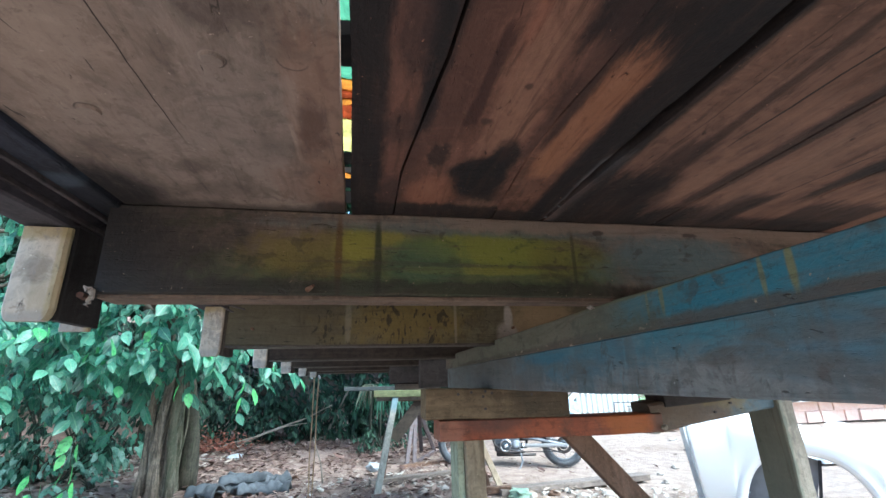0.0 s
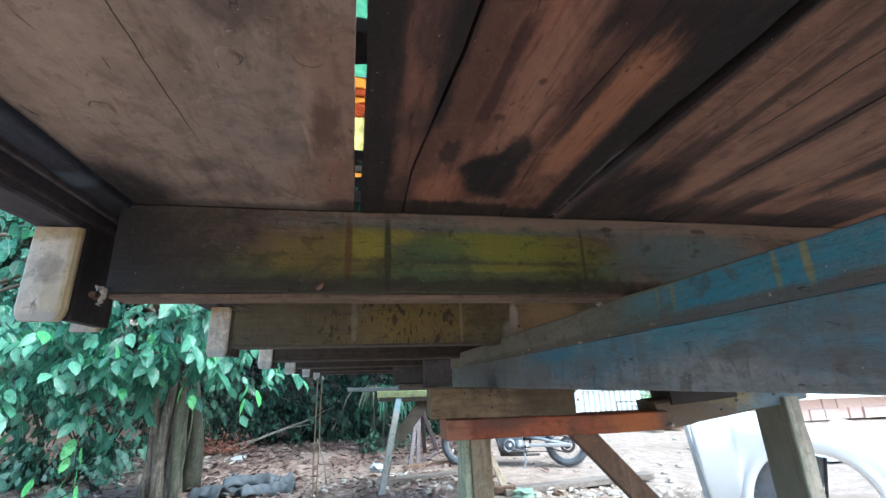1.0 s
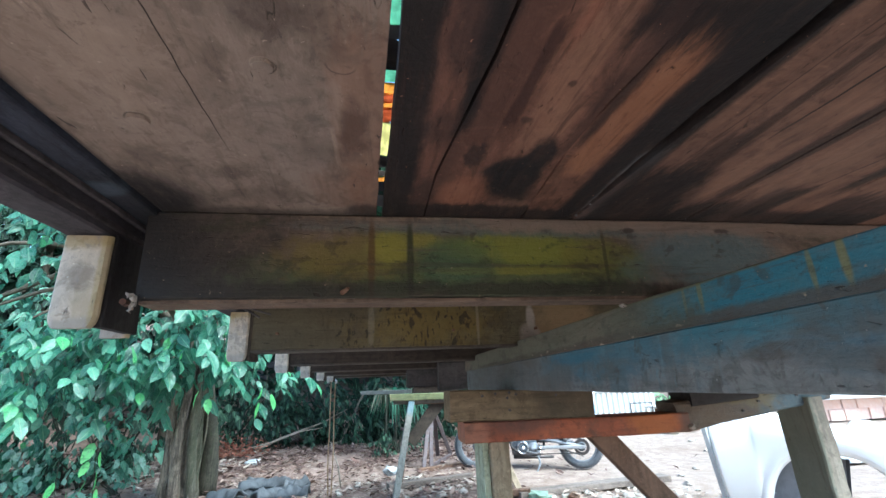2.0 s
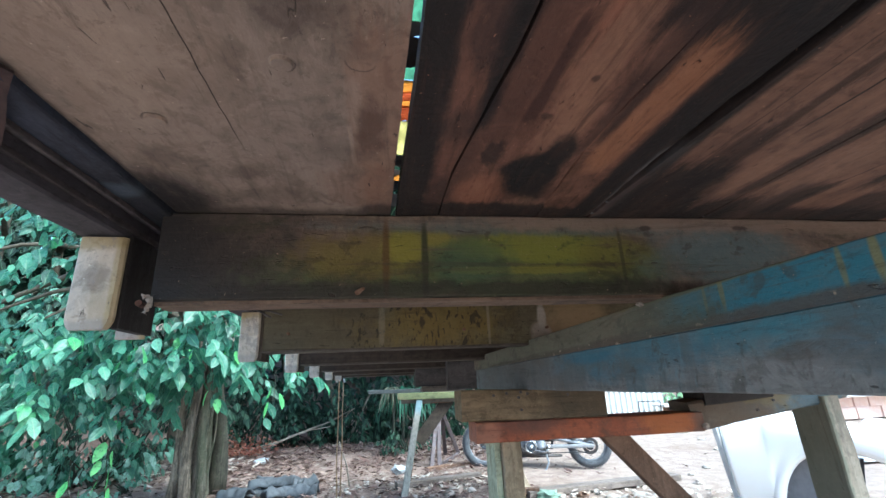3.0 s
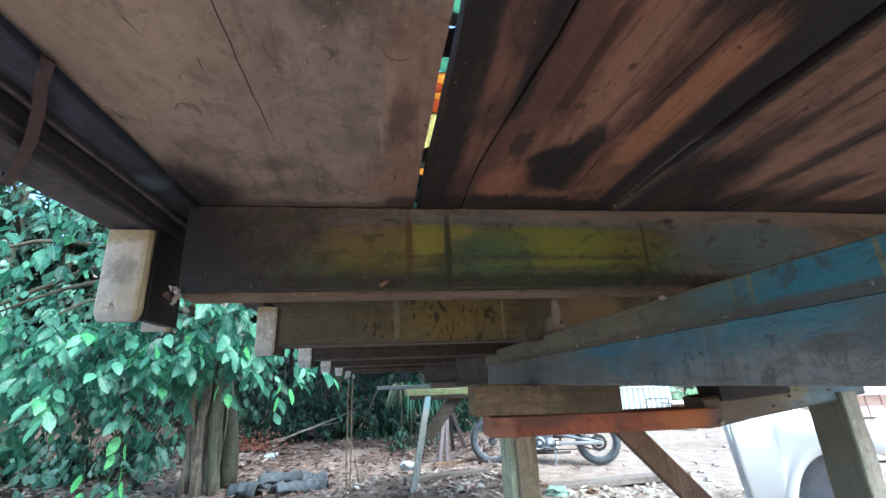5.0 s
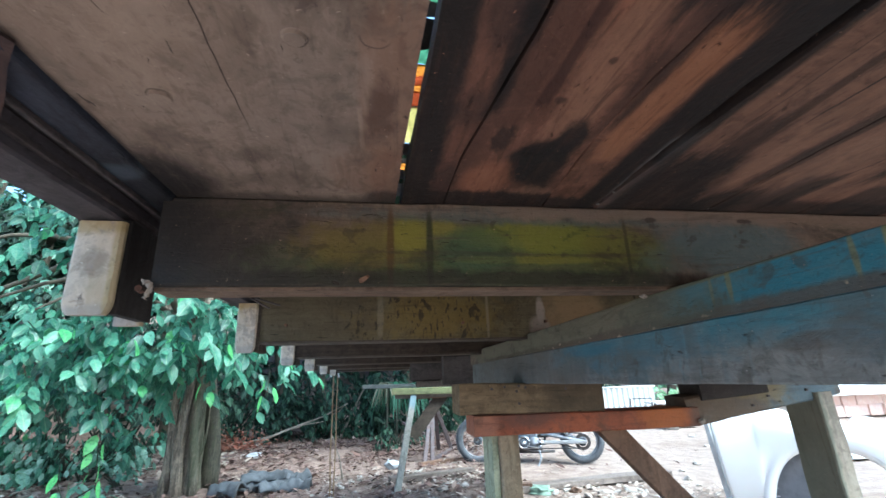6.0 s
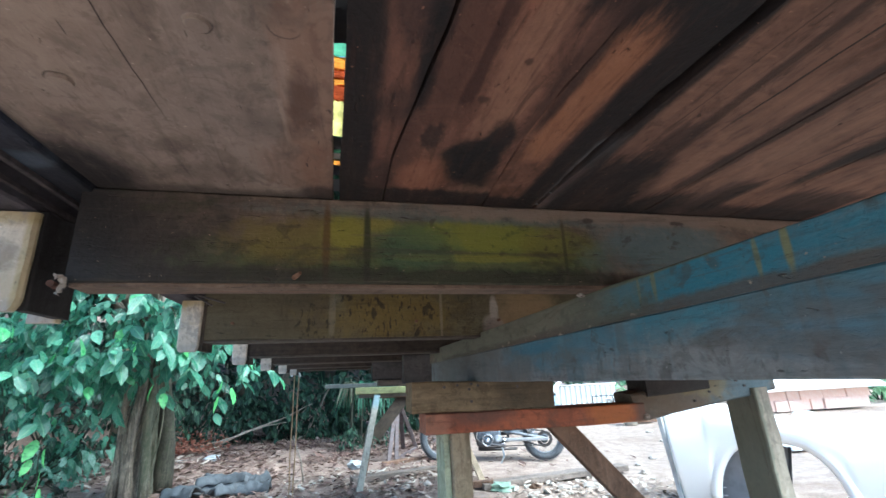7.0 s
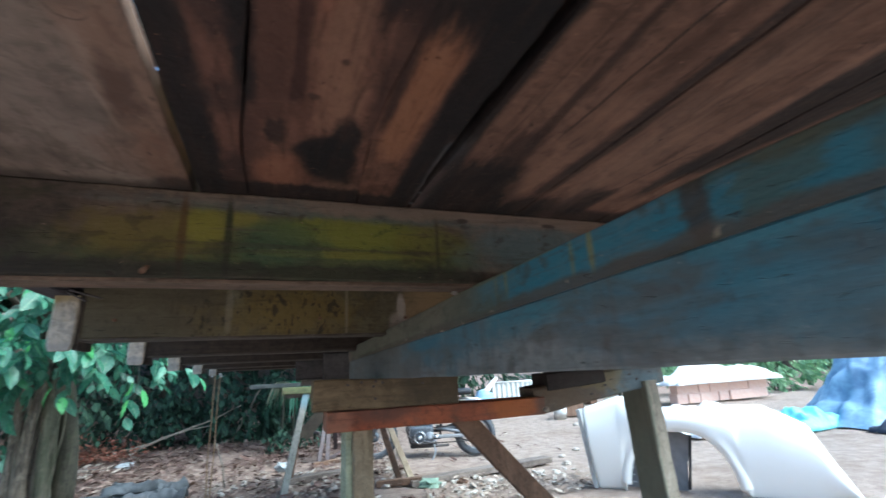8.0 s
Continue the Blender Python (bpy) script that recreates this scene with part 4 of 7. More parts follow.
# ---------------------------------------------------------------- ground
def lift(x, y):
    bank = max(0.0, y - 10.5 - 0.25 * max(0, x)) if x < 4.5 else 0.0
    bank2 = max(0.0, -x - 5.5)
    far = max(0.0, math.hypot(x - 4, y) - 24)
    h = 0.42 * min(bank, 9) + 0.35 * min(bank2, 9) + 0.06 * min(far, 30)
    near = 0.018 * noise.noise(Vector((x * 1.6, y * 1.6, 0))) + 0.05 * noise.noise(Vector((x * 0.35, y * 0.35, 3)))
    flat = 1.0 if y > 2 else 0.4
    return h + near * flat


xs = [-300, -150, -70, -35, -20] + list(np.arange(-14, 16.01, 0.2)) + [17, 19, 22, 26, 32, 45, 70, 150, 300]
ys = [-300, -150, -60, -30, -15, -9] + list(np.arange(-5, 15.01, 0.2)) + [16, 18, 21, 25, 30, 40, 60, 110, 300]
gv = [(x, y, lift(x, y)) for y in ys for x in xs]
nx = len(xs)
gf = [(j * nx + i, j * nx + i + 1, (j + 1) * nx + i + 1, (j + 1) * nx + i) for j in range(len(ys) - 1) for i in range(nx - 1)]
ground = tagged(new("ground", raw("ground", gv, gf, m_earth, True)), "trodden reddish earth of the yard and forest edge", "ground", "", "structure")

# ---------------------------------------------------------------- the truck body overhead
DECK = 1.145
bed = thing("truck_bed", "old timber lorry platform propped on trestles, seen from beneath", "truck body")


def board(left, right, material, label="", wob=0.0015, seed=0.0, ragged=0.0):
    """A deck board between two edges, each a number or a list of (y, x)."""
    y0, y1 = REAR, 3.9
    a = bar((0, y0, DECK + 0.011), (0, y1, DECK + 0.011), 1.0, 0.022, wob, 0.06, seed, seg=420 if ragged else 90)
    for v in a.verts:
        ed = [e if isinstance(e, float) else float(np.interp(v.co.y, [p[0] for p in e], [p[1] for p in e])) for e in (left, right)]
        f = min(max(v.co.x + 0.5, 0.0), 1.0)
        f = 0.0 if f < 0.1 and abs(v.co.x + 0.5) < 0.0005 else f
        worn = 0.0012 * noise.noise(v.co * 14.0)
        if ragged and f > 0.5:
            worn += ragged * (noise.noise(Vector((v.co.y * 38, seed, v.co.z * 40))) + 0.7 * noise.noise(Vector((v.co.y * 110, seed, v.co.z * 90))))
        v.co.x = ed[0] + (ed[1] - ed[0]) * f + worn
        v.co.z = max(v.co.z, DECK - 0.002)
    return part("plank", a, material, bed, label)


REAR = -0.5
gap_l = [(0.10, 0.0), (0.24, -0.0032), (0.29, -0.0048), (0.36, -0.0068), (0.41, -0.0080), (0.47, -0.0098), (0.55, -0.0112), (0.605, -0.0128)]
gap_r = [(0.10, 0.0062), (0.24, 0.0045), (0.29, 0.0042), (0.36, 0.0025), (0.41, 0.0018), (0.445, 0.0), (0.47, -0.0010), (0.50, -0.0020), (0.605, -0.0042)]
split = [(0.20, 0.0810), (0.256, 0.0790), (0.284, 0.0770), (0.317, 0.0730), (0.356, 0.0690), (0.405, 0.0640), (0.466, 0.0572), (0.528, 0.0560), (0.60, 0.0560)]
burn = [(0.20, 0.3070), (0.60, 0.2860)]

charred = [(0.0, 0.2990), (0.20, 0.2935), (0.40, 0.2845), (0.50, 0.2820), (0.56, 0.2835), (0.60, 0.2835), (0.70, 0.280)]


seam = [(0.218, 0.2040), (0.277, 0.2010), (0.312, 0.1970), (0.356, 0.1935), (0.418, 0.1920), (0.502, 0.1970), (0.60, 0.2030)]


def off(edge, d):
    return [(y, x + d) for y, x in edge]


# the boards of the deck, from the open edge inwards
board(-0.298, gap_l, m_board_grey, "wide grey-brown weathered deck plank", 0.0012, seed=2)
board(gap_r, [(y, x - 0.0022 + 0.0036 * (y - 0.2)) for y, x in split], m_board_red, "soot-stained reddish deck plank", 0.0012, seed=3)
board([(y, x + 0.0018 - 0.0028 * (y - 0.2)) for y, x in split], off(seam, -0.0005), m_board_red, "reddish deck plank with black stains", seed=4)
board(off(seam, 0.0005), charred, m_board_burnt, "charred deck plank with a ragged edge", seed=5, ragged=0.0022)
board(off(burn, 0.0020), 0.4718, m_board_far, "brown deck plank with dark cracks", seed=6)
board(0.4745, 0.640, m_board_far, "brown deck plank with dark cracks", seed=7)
for i in range(5):
    x0 = 0.643 + i * 0.21
    board(x0, x0 + 0.207, m_board_far, "brown deck plank", seed=8.0 + i)

# dark strips added above the open joints to stop light coming through
part("joint_blocker", bar((0.065, REAR, 1.1725), (0.065, 3.9, 1.1725), 0.085, 0.008, 0.0006, 0.1, 1.0, seg=20), m_darkwood, bed, "black strip added above a joint to keep it dark")
part("joint_blocker", bar((0.297, REAR, 1.1725), (0.299, 3.9, 1.1725), 0.075, 0.008, 0.0006, 0.1, 2.0, seg=20), m_darkwood, bed, "black strip added above a joint to keep it dark")

# round plugs and bolt heads under the grey boards
for i, (x, y, r) in enumerate(((-0.0985, 0.3105, 0.0088), (-0.2235, 0.3925, 0.0098))):
    bm = bmesh.new()
    bmesh.ops.create_cone(bm, cap_ends=True, segments=20, radius1=r * 0.9, radius2=r, depth=0.004, matrix=Matrix.Translation((x, y, DECK - 0.0002)) @ Euler((0.10, 0.05, 0)).to_matrix().to_4x4())
    part("plug", bm, m_board_grey, bed, "round wooden bolt plug")

BEAMS = [-0.48, -0.14, 0.61, 1.235, 1.80, 2.38, 3.01, 3.62]
FOOT = [1.0245, 1.0245, 1.0245, 1.0125, 1.006, 1.002, 1.000, 1.000]
END_FOOT = [0.990, 0.990, 0.992, 0.987, 0.978, 0.972, 0.970, 0.970]
for i, y in enumerate(BEAMS):
    mat = m_beam_paint if i == 2 else m_beam_second if i == 3 else m_beam
    lab = "cross beam with smeared yellow and green paint" if i == 2 else "cross beam with flaking yellow paint" if i == 3 else "dark timber cross beam"
    foot, deep = FOOT[i], 0.048 if i == 2 else 0.062
    start = -0.312 if i <= 2 else -0.342
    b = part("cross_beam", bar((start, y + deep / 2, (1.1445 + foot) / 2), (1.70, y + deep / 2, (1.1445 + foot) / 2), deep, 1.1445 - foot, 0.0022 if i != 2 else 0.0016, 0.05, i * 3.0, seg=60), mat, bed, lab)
    if i == 2:
        part("beam_underside", bar((start + 0.004, y + 0.0245, foot - 0.003), (1.70, y + 0.0245, foot - 0.003), 0.044, 0.005, 0.0008, 0.1, i * 2.0, seg=50), m_batten, b, "pale brown underside of the beam")
    # the lit lower edge of each far beam, added as a paler strip
    if i > 2:
        part("beam_underside", bar((start + 0.004, y + 0.031, foot - 0.002), (1.70, y + 0.031, foot - 0.002), 0.064, 0.005, 0.0008, 0.1, i * 2.0, seg=30), m_beam_edge, b, "paler strip added as the beam's lit lower edge")
    zb = END_FOOT[i]
    xe, ye = (-0.3845, y + 0.014) if i <= 2 else (-0.3660, y - 0.006)
    plate = bar((xe, ye, zb), (xe, ye, 1.112), 0.055 if i <= 2 else 0.049, 0.012, 0.0016, 0.3, i * 5.0, (0, 1, 0), seg=30)
    for v in plate.verts:
        low = max(0.0, 1.0 - (v.co.z - zb) / 0.017)
        v.co.x = xe + (v.co.x - xe) * math.sqrt(max(0.05, 1.0 - 0.40 * low * low))
        v.co.z += 0.0025 * noise.noise(Vector((v.co.x * 90, i, 0))) * low
    part("end_plate", plate, m_end, b, "chalky white-painted beam end")
    part("end_cheek", bar((xe + 0.0255, ye + 0.046, zb + 0.002), (xe + 0.0255, ye + 0.046, 1.116), 0.012, 0.084, 0.0012, 0.12, i * 6.0, (0, 1, 0), seg=12), m_cheek_shade if i <= 2 else m_beam, b, "dark cheek of the beam end")
    if i == 2:
        part("end_tab", bar((-0.377, y + 0.094, zb - 0.003), (-0.377, y + 0.094, 1.10), 0.036, 0.010, 0.001, 0.2, i * 7.0, (0, 1, 0), seg=6), m_end, b, "chalky white back tab")
    if i == 2:
        ring = [(-0.3145 + 0.0055 * math.cos(a), y - 0.006, 1.0195 + 0.0105 * math.sin(a)) for a in np.linspace(-1.4, 2.2, 14)]
        bm = tube(ring, [0.0012 + 0.0022 * abs(math.sin(k * 1.9 + 1)) for k in range(14)], 8)
        for v in bm.verts:
            v.co += noise.noise_vector(v.co * 300.0) * 0.0045
        bolt = part("bolt", bm, m_flake, b, "crusted whitish bolt collar")
        bm = bmesh.new()
        bmesh.ops.create_cone(bm, cap_ends=True, segments=6, radius1=0.0045, radius2=0.0042, depth=0.014, matrix=Matrix.Translation((-0.3215, y - 0.002, 1.021)) @ Euler((1.57, 0, 0.2)).to_matrix().to_4x4())
        part("bolt_end", bm, m_rust, bolt, "rusty bolt end")
    if i == 2:
        bm = bmesh.new()
        bmesh.ops.create_cone(bm, cap_ends=True, segments=12, radius1=0.0036, radius2=0.0022, depth=0.018, matrix=Matrix.Translation((-0.053, y - 0.008, 1.033)) @ Euler((1.45, 0, 0.5)).to_matrix().to_4x4())
        part("nail", bm, m_nail, b, "bent rusty nail")
    if i == 3:
        for x in (-0.27, 0.20, 0.44):
            bm = bmesh.new()
            bmesh.ops.create_cone(bm, cap_ends=True, segments=10, radius1=0.004, radius2=0.004, depth=0.012, matrix=Matrix.Translation((x, y - 0.004, 1.055)) @ Euler((1.57, 0, 0)).to_matrix().to_4x4())
            part("nail", bm, m_nail, b, "rusty nail head")

part("splinter", stone((0.370, 0.650, 1.0165), 0.005, 51, 0.7, 0.9), m_flake, bed, "pale torn splinter under the beam")
for p0, p1 in (((-0.325, 1.10, 1.100), (-0.285, 1.10, 1.078)), ((-0.318, 1.10, 1.102), (-0.262, 1.11, 1.086))):
    part("wire", tube([p0, p1], 0.0022, 6), m_iron, bed, "bent iron wire under the deck")

# side rail with its iron strips and straps
part("side_rail", bar((-0.3185, REAR, 1.167), (-0.3185, 3.9, 1.167), 0.037, 0.058, 0.0015, 0.05, 3.3, seg=60), m_under_rail, bed, "near-black inner side rail")
part("side_rail", bar((-0.3925, REAR, 1.157), (-0.3925, 3.9, 1.157), 0.053, 0.086, 0.0018, 0.06, 3.8, seg=60), m_rail_low, bed, "soot-black outer side rail")
part("side_rail", bar((-0.352, REAR, 1.168), (-0.352, 3.9, 1.168), 0.030, 0.040, 0.0012, 0.05, 3.9, seg=60), m_darkwood, bed, "black middle strip of the side rail")
for x, z in ((-0.3375, 1.1355), (-0.3645, 1.1300)):
    part("iron_strip", bar((x, REAR, z), (x, 3.9, z), 0.006, 0.007, 0.0012, 0.15, x * 9, seg=90, freq=14.0), m_strip, bed, "rusty iron edging strip")
def ribbon(points, across, thick):
    """A flat iron strap through points, as wide as the vector across."""
    bm = bmesh.new()
    pts = [Vector(p) for p in points]
    w = Vector(across) / 2
    rows = []
    for i, p in enumerate(pts):
        d = (pts[min(i + 1, len(pts) - 1)] - pts[max(i - 1, 0)]).normalized()
        n = d.cross(w).normalized() * thick / 2
        jog = Vector(noise.noise_vector(p * 12.0)) * 0.0008
        rows.append([bm.verts.new(p + jog + a * w + c * n) for a, c in ((-1, -1), (1, -1), (1, 1), (-1, 1))])
    for r0, r1 in zip(rows, rows[1:]):
        for j in range(4):
            bm.faces.new((r0[j], r0[(j + 1) % 4], r1[(j + 1) % 4], r1[j]))
    bm.faces.new(rows[0])
    bm.faces.new(rows[-1])
    return bm


for y in (0.33, 2.1):
    part("strap", ribbon([(-0.295, y, 1.1425), (-0.312, y + 0.020, 1.1365), (-0.330, y + 0.046, 1.1290), (-0.352, y + 0.072, 1.1200), (-0.376, y + 0.098, 1.1125), (-0.400, y + 0.122, 1.1085), (-0.420, y + 0.140, 1.1070), (-0.4265, y + 0.144, 1.130), (-0.4265, y + 0.144, 1.19)], (0.004, 0.0085, 0), 0.003), m_strap, bed, "flat rusty iron strap")

# sills: an upper runner on a deeper lower one
sill = bar((0.4285, REAR, 0.9935), (0.4285, 2.02, 0.9935), 0.089, 0.056, 0.0016, 0.03, 4.0, seg=60)
for v in sill.verts:
    if v.co.z > 0.9935:
        v.co.z -= float(np.interp(v.co.y, [0.10, 0.20, 0.30, 0.60], [0.011, 0.0065, 0.006, 0.001]))
part("upper_sill", sill, m_sill_top, bed, "upper sill with worn blue paint")
part("lower_sill", bar((0.4275, REAR, 0.9265), (0.4275, 1.98, 0.9265), 0.089, 0.0800, 0.0016, 0.03, 5.0, seg=60), m_sill_low, bed, "lower sill with faded blue paint")
part("upper_sill", bar((1.25, REAR, 0.9975), (1.25, 3.6, 0.9975), 0.09, 0.055, 0.002, 0.06, 6.0, seg=40), m_sill_top, bed, "upper sill with worn blue paint")
part("lower_sill", bar((1.25, REAR, 0.93), (1.25, 3.6, 0.93), 0.09, 0.078, 0.002, 0.06, 7.0, seg=40), m_sill_low, bed, "lower sill with faded blue paint")
part("bolster", bar((0.185, 3.0, 0.965), (0.52, 3.0, 0.965), 0.14, 0.118, 0.004, 0.06, 8.0), m_bolster, bed, "grey timber bolster")
part("bolster", bar((0.22, 2.95, 0.888), (0.50, 2.95, 0.888), 0.10, 0.036, 0.003, 0.08, 9.0), m_bluegrey, bed, "grey timber packing under the bolster")
part("bolster", bar((0.30, 2.32, 0.955), (0.52, 2.32, 0.955), 0.07, 0.14, 0.003, 0.08, 9.5), m_bolster, bed, "grey timber bolster")

# coloured cloths and cords spread over the load bearers, just above the open joint
spread = [("green_cloth", 0.330, 0.357, m_green, "thin green plastic cloth lying on the platform"), ("grey_cord", 0.359, 0.376, m_rubber, "coil of grey cord on the platform"), ("black_cloth", 0.378, 0.418, m_black, "black plastic sheet on the platform"),
          ("green_cloth", 0.420, 0.442, m_green, "thin green plastic cloth lying on the platform"), ("orange_cloth", 0.444, 0.462, m_orange, "folded orange plastic cloth on the platform"), ("red_cloth", 0.463, 0.478, m_redcloth, "red plastic cloth on the platform"),
          ("orange_cloth", 0.479, 0.492, m_orange, "folded orange plastic cloth on the platform"), ("red_cloth", 0.493, 0.521, m_redcloth, "red plastic cloth on the platform"), ("yellow_cloth", 0.523, 0.566, m_yellow, "crumpled yellow plastic cloth on the platform"),
          ("yellow_cloth", 0.568, 0.610, m_yellow, "crumpled yellow plastic cloth on the platform"), ("black_cloth", 0.612, 0.645, m_black, "black plastic sheet on the platform"), ("white_cloth", 0.663, 0.676, m_sheet, "white plastic strip on the platform"), ("orange_cloth", 0.678, 0.695, m_orange, "folded orange plastic cloth on the platform"), ("green_net", 0.70, 0.735, m_navy, "dark green netting on the platform"), ("grey_cord", 0.75, 0.80, m_rubber, "coil of grey cord on the platform")]
spread_left = [("white_sheet", 0.395, 0.492, m_sheet, "white plastic sheet lying on the platform"), ("black_cloth", 0.496, 0.660, m_black, "black plastic sheet on the platform"), ("white_sheet", 0.668, 0.86, m_sheet, "white plastic sheet lying on the platform")]
for side in (-0.12, 0.12, 0.40):
    solo("load_bearer", bar((side, 0.25, 1.202), (side, 0.95, 1.202), 0.05, 0.068, 0.002, 0.08, side), m_beam, "rough timber bearer lying on the platform", "timber")


def strip(nm, x0, x1, y0, y1, mt, lab, i):
    """A strip of thin cloth, crumpled, with frayed long edges."""
    bm = bmesh.new()
    nu, nv = 60, 6
    g = []
    for v in range(nv + 1):
        row = []
        for u in range(nu + 1):
            fray = 0.0022 * noise.noise(Vector((u * 0.7, v // nv, i * 5.0))) if v in (0, nv) else 0.0
            row.append(bm.verts.new((x0 + (x1 - x0) * u / nu, y0 + (y1 - y0) * v / nv + fray, 1.2405 + 0.002 * (i % 2) + 0.004 * noise.noise(Vector((u * 0.6, v * 0.9, i * 3.0))))))
        g.append(row)
    for v in range(nv):
        for u in range(nu):
            bm.faces.new((g[v][u], g[v][u + 1], g[v + 1][u + 1], g[v + 1][u]))
    solo(nm, bm, mt, lab, "cloth", smooth=True)


for i, (nm, y0, y1, mt, lab) in enumerate(spread):
    strip(nm, -0.030 + 0.004 * math.sin(i * 2.3), 0.45, y0 - 0.002, y1 + 0.002, mt, lab, i)
for i, (nm, y0, y1, mt, lab) in enumerate(spread_left):
    strip(nm, -0.20, -0.036, y0, y1, mt, lab, 40 + i)

# ---------------------------------------------------------------- trestles and packing
trestle = thing("trestle", "rough timber trestle with a red-painted bearer carrying the platform", "trestle")
part("bearer", bar((0.228, 1.335, 0.7815), (0.905, 1.335, 0.777), 0.11, 0.053, 0.0025, 0.06, 11.0, seg=24), m_red, trestle, "orange-red painted bearer")
part("bearer", bar((0.885, 1.350, 0.790), (1.42, 1.345, 0.862), 0.10, 0.085, 0.006, 0.08, 12.0, seg=20, freq=9), m_bluegrey, trestle, "crooked bearer with grey-blue paint")
part("leg", bar((0.330, 1.36, 0.0), (0.330, 1.36, 0.754), 0.056, 0.115, 0.003, 0.07, 13.0, (0, 1, 0), seg=20), m_post, trestle, "sawn timber leg")
part("leg", bar((0.292, 1.375, 0.0), (0.292, 1.375, 0.753), 0.018, 0.11, 0.002, 0.07, 13.5, (0, 1, 0), seg=20), m_post_green, trestle, "greenish slat nailed to the leg")
part("leg", bar((1.375, 1.345, 0.0), (1.350, 1.345, 0.83), 0.060, 0.122, 0.005, 0.07, 14.0, (0, 1, 0), seg=20), m_post_dark, trestle, "mossy green-grey timber leg, its left face shaded in colour")
part("brace", bar((0.63, 1.36, 0.775), (1.32, 1.36, 0.05), 0.062, 0.035, 0.002, 0.06, 15.0, (0, 1, 0)), m_brace, trestle, "brown diagonal brace")
solo("timber_block", bar((0.192, 1.35, 0.851), (0.612, 1.345, 0.846), 0.13, 0.082, 0.003, 0.05, 16.0, seg=16), m_block, "yellow-brown timber packing block lying on the red bearer", "timber")
for x, z in ((0.321, 0.880), (0.362, 0.882), (0.381, 0.877), (0.283, 0.876), (0.355, 0.868), (0.36, 0.835), (0.50, 0.870)):
    bm = bmesh.new()
    bmesh.ops.create_cone(bm, cap_ends=True, segments=10, radius1=0.0036, radius2=0.0040, depth=0.006, matrix=Matrix.Translation((x, 1.2845, z)) @ Euler((1.57, 0, 0)).to_matrix().to_4x4())
    part("nail", bm, m_iron, bpy.data.objects["timber_block"], "dark nail head")
solo("packing_timber", bar((0.93, 1.34, 0.846), (1.16, 1.34, 0.862), 0.10, 0.055, 0.003, 0.08, 17.0), m_darkwood, "blackened timber packing between bearer and sill", "timber")

for x, z in ((1.10, 0.80), (1.16, 0.825), (1.27, 0.855), (1.36, 0.86), (1.30, 0.838)):
    bm = bmesh.new()
    bmesh.ops.create_cone(bm, cap_ends=True, segments=10, radius1=0.0034, radius2=0.0038, depth=0.007, matrix=Matrix.Translation((x, 1.2945, z)) @ Euler((1.57, 0, 0)).to_matrix().to_4x4())
    part("nail", bm, m_iron, trestle, "dark nail head")
part("splinter", stone((0.905, 1.275, 0.765), 0.010, 5, 0.8, 0.8), m_flake, trestle, "pale torn splinter")
for x, y, r in ((0.2860, 0.598, 0.0030), (0.2885, 0.556, 0.0020), (0.473, 0.604, 0.0022)):
    part("splinter", stone((x, y, DECK + 0.001), r, x * 40, 0.4, 1.2), m_dust, bed, "pale splinter at a joint")

trestle_far = thing("trestle", "small trestle with a lime-green bearer and pale blue legs", "trestle")
part("bearer", bar((0.115, 4.35, 0.822), (1.05, 4.35, 0.814), 0.10, 0.06, 0.003, 0.06, 21.0), m_greenboard, trestle_far, "lime-green painted bearer")
part("bearer", bar((0.145, 4.36, 0.775), (1.0, 4.36, 0.772), 0.05, 0.034, 0.002, 0.06, 22.0), m_bluegrey, trestle_far, "blue-grey lower rail")
part("leg", bar((0.155, 4.20, 0.0), (0.318, 4.34, 0.80), 0.056, 0.05, 0.003, 0.08, 23.0, (0, 1, 0)), m_blueleg, trestle_far, "pale blue splayed leg")
part("leg", bar((0.20, 4.55, 0.0), (0.318, 4.40, 0.80), 0.05, 0.045, 0.003, 0.08, 24.0, (0, 1, 0)), m_brace, trestle_far, "brown splayed leg")
part("leg", bar((1.205, 4.0, 0.0), (0.93, 4.34, 0.80), 0.05, 0.035, 0.002, 0.08, 25.0, (0, 1, 0)), m_pale, trestle_far, "pale splayed leg")
part("leg", bar((1.12, 4.12, 0.0), (0.90, 4.38, 0.80), 0.05, 0.05, 0.002, 0.08, 26.0, (0, 1, 0)), m_brace, trestle_far, "brown splayed leg")
part("gusset", bar((0.33, 4.36, 0.76), (0.62, 4.36, 0.76), 0.03, 0.02, 0.002, 0.06, 27.0), m_brace, trestle_far)
part("brace", bar((0.30, 4.385, 0.42), (0.60, 4.385, 0.78), 0.11, 0.02, 0.002, 0.06, 28.0, (0, 1, 0)), m_beam, trestle_far, "dark diagonal brace")
solo("plank", bar((-0.158, 4.42, 0.872), (0.62, 4.40, 0.868), 0.09, 0.036, 0.002, 0.08, 29.0), m_shadeplank, "grey-blue loose plank lying on the far trestle", "plank")

# ---------------------------------------------------------------- motorcycle
FRONT, REAR_WHEEL = 0.288, 0.262


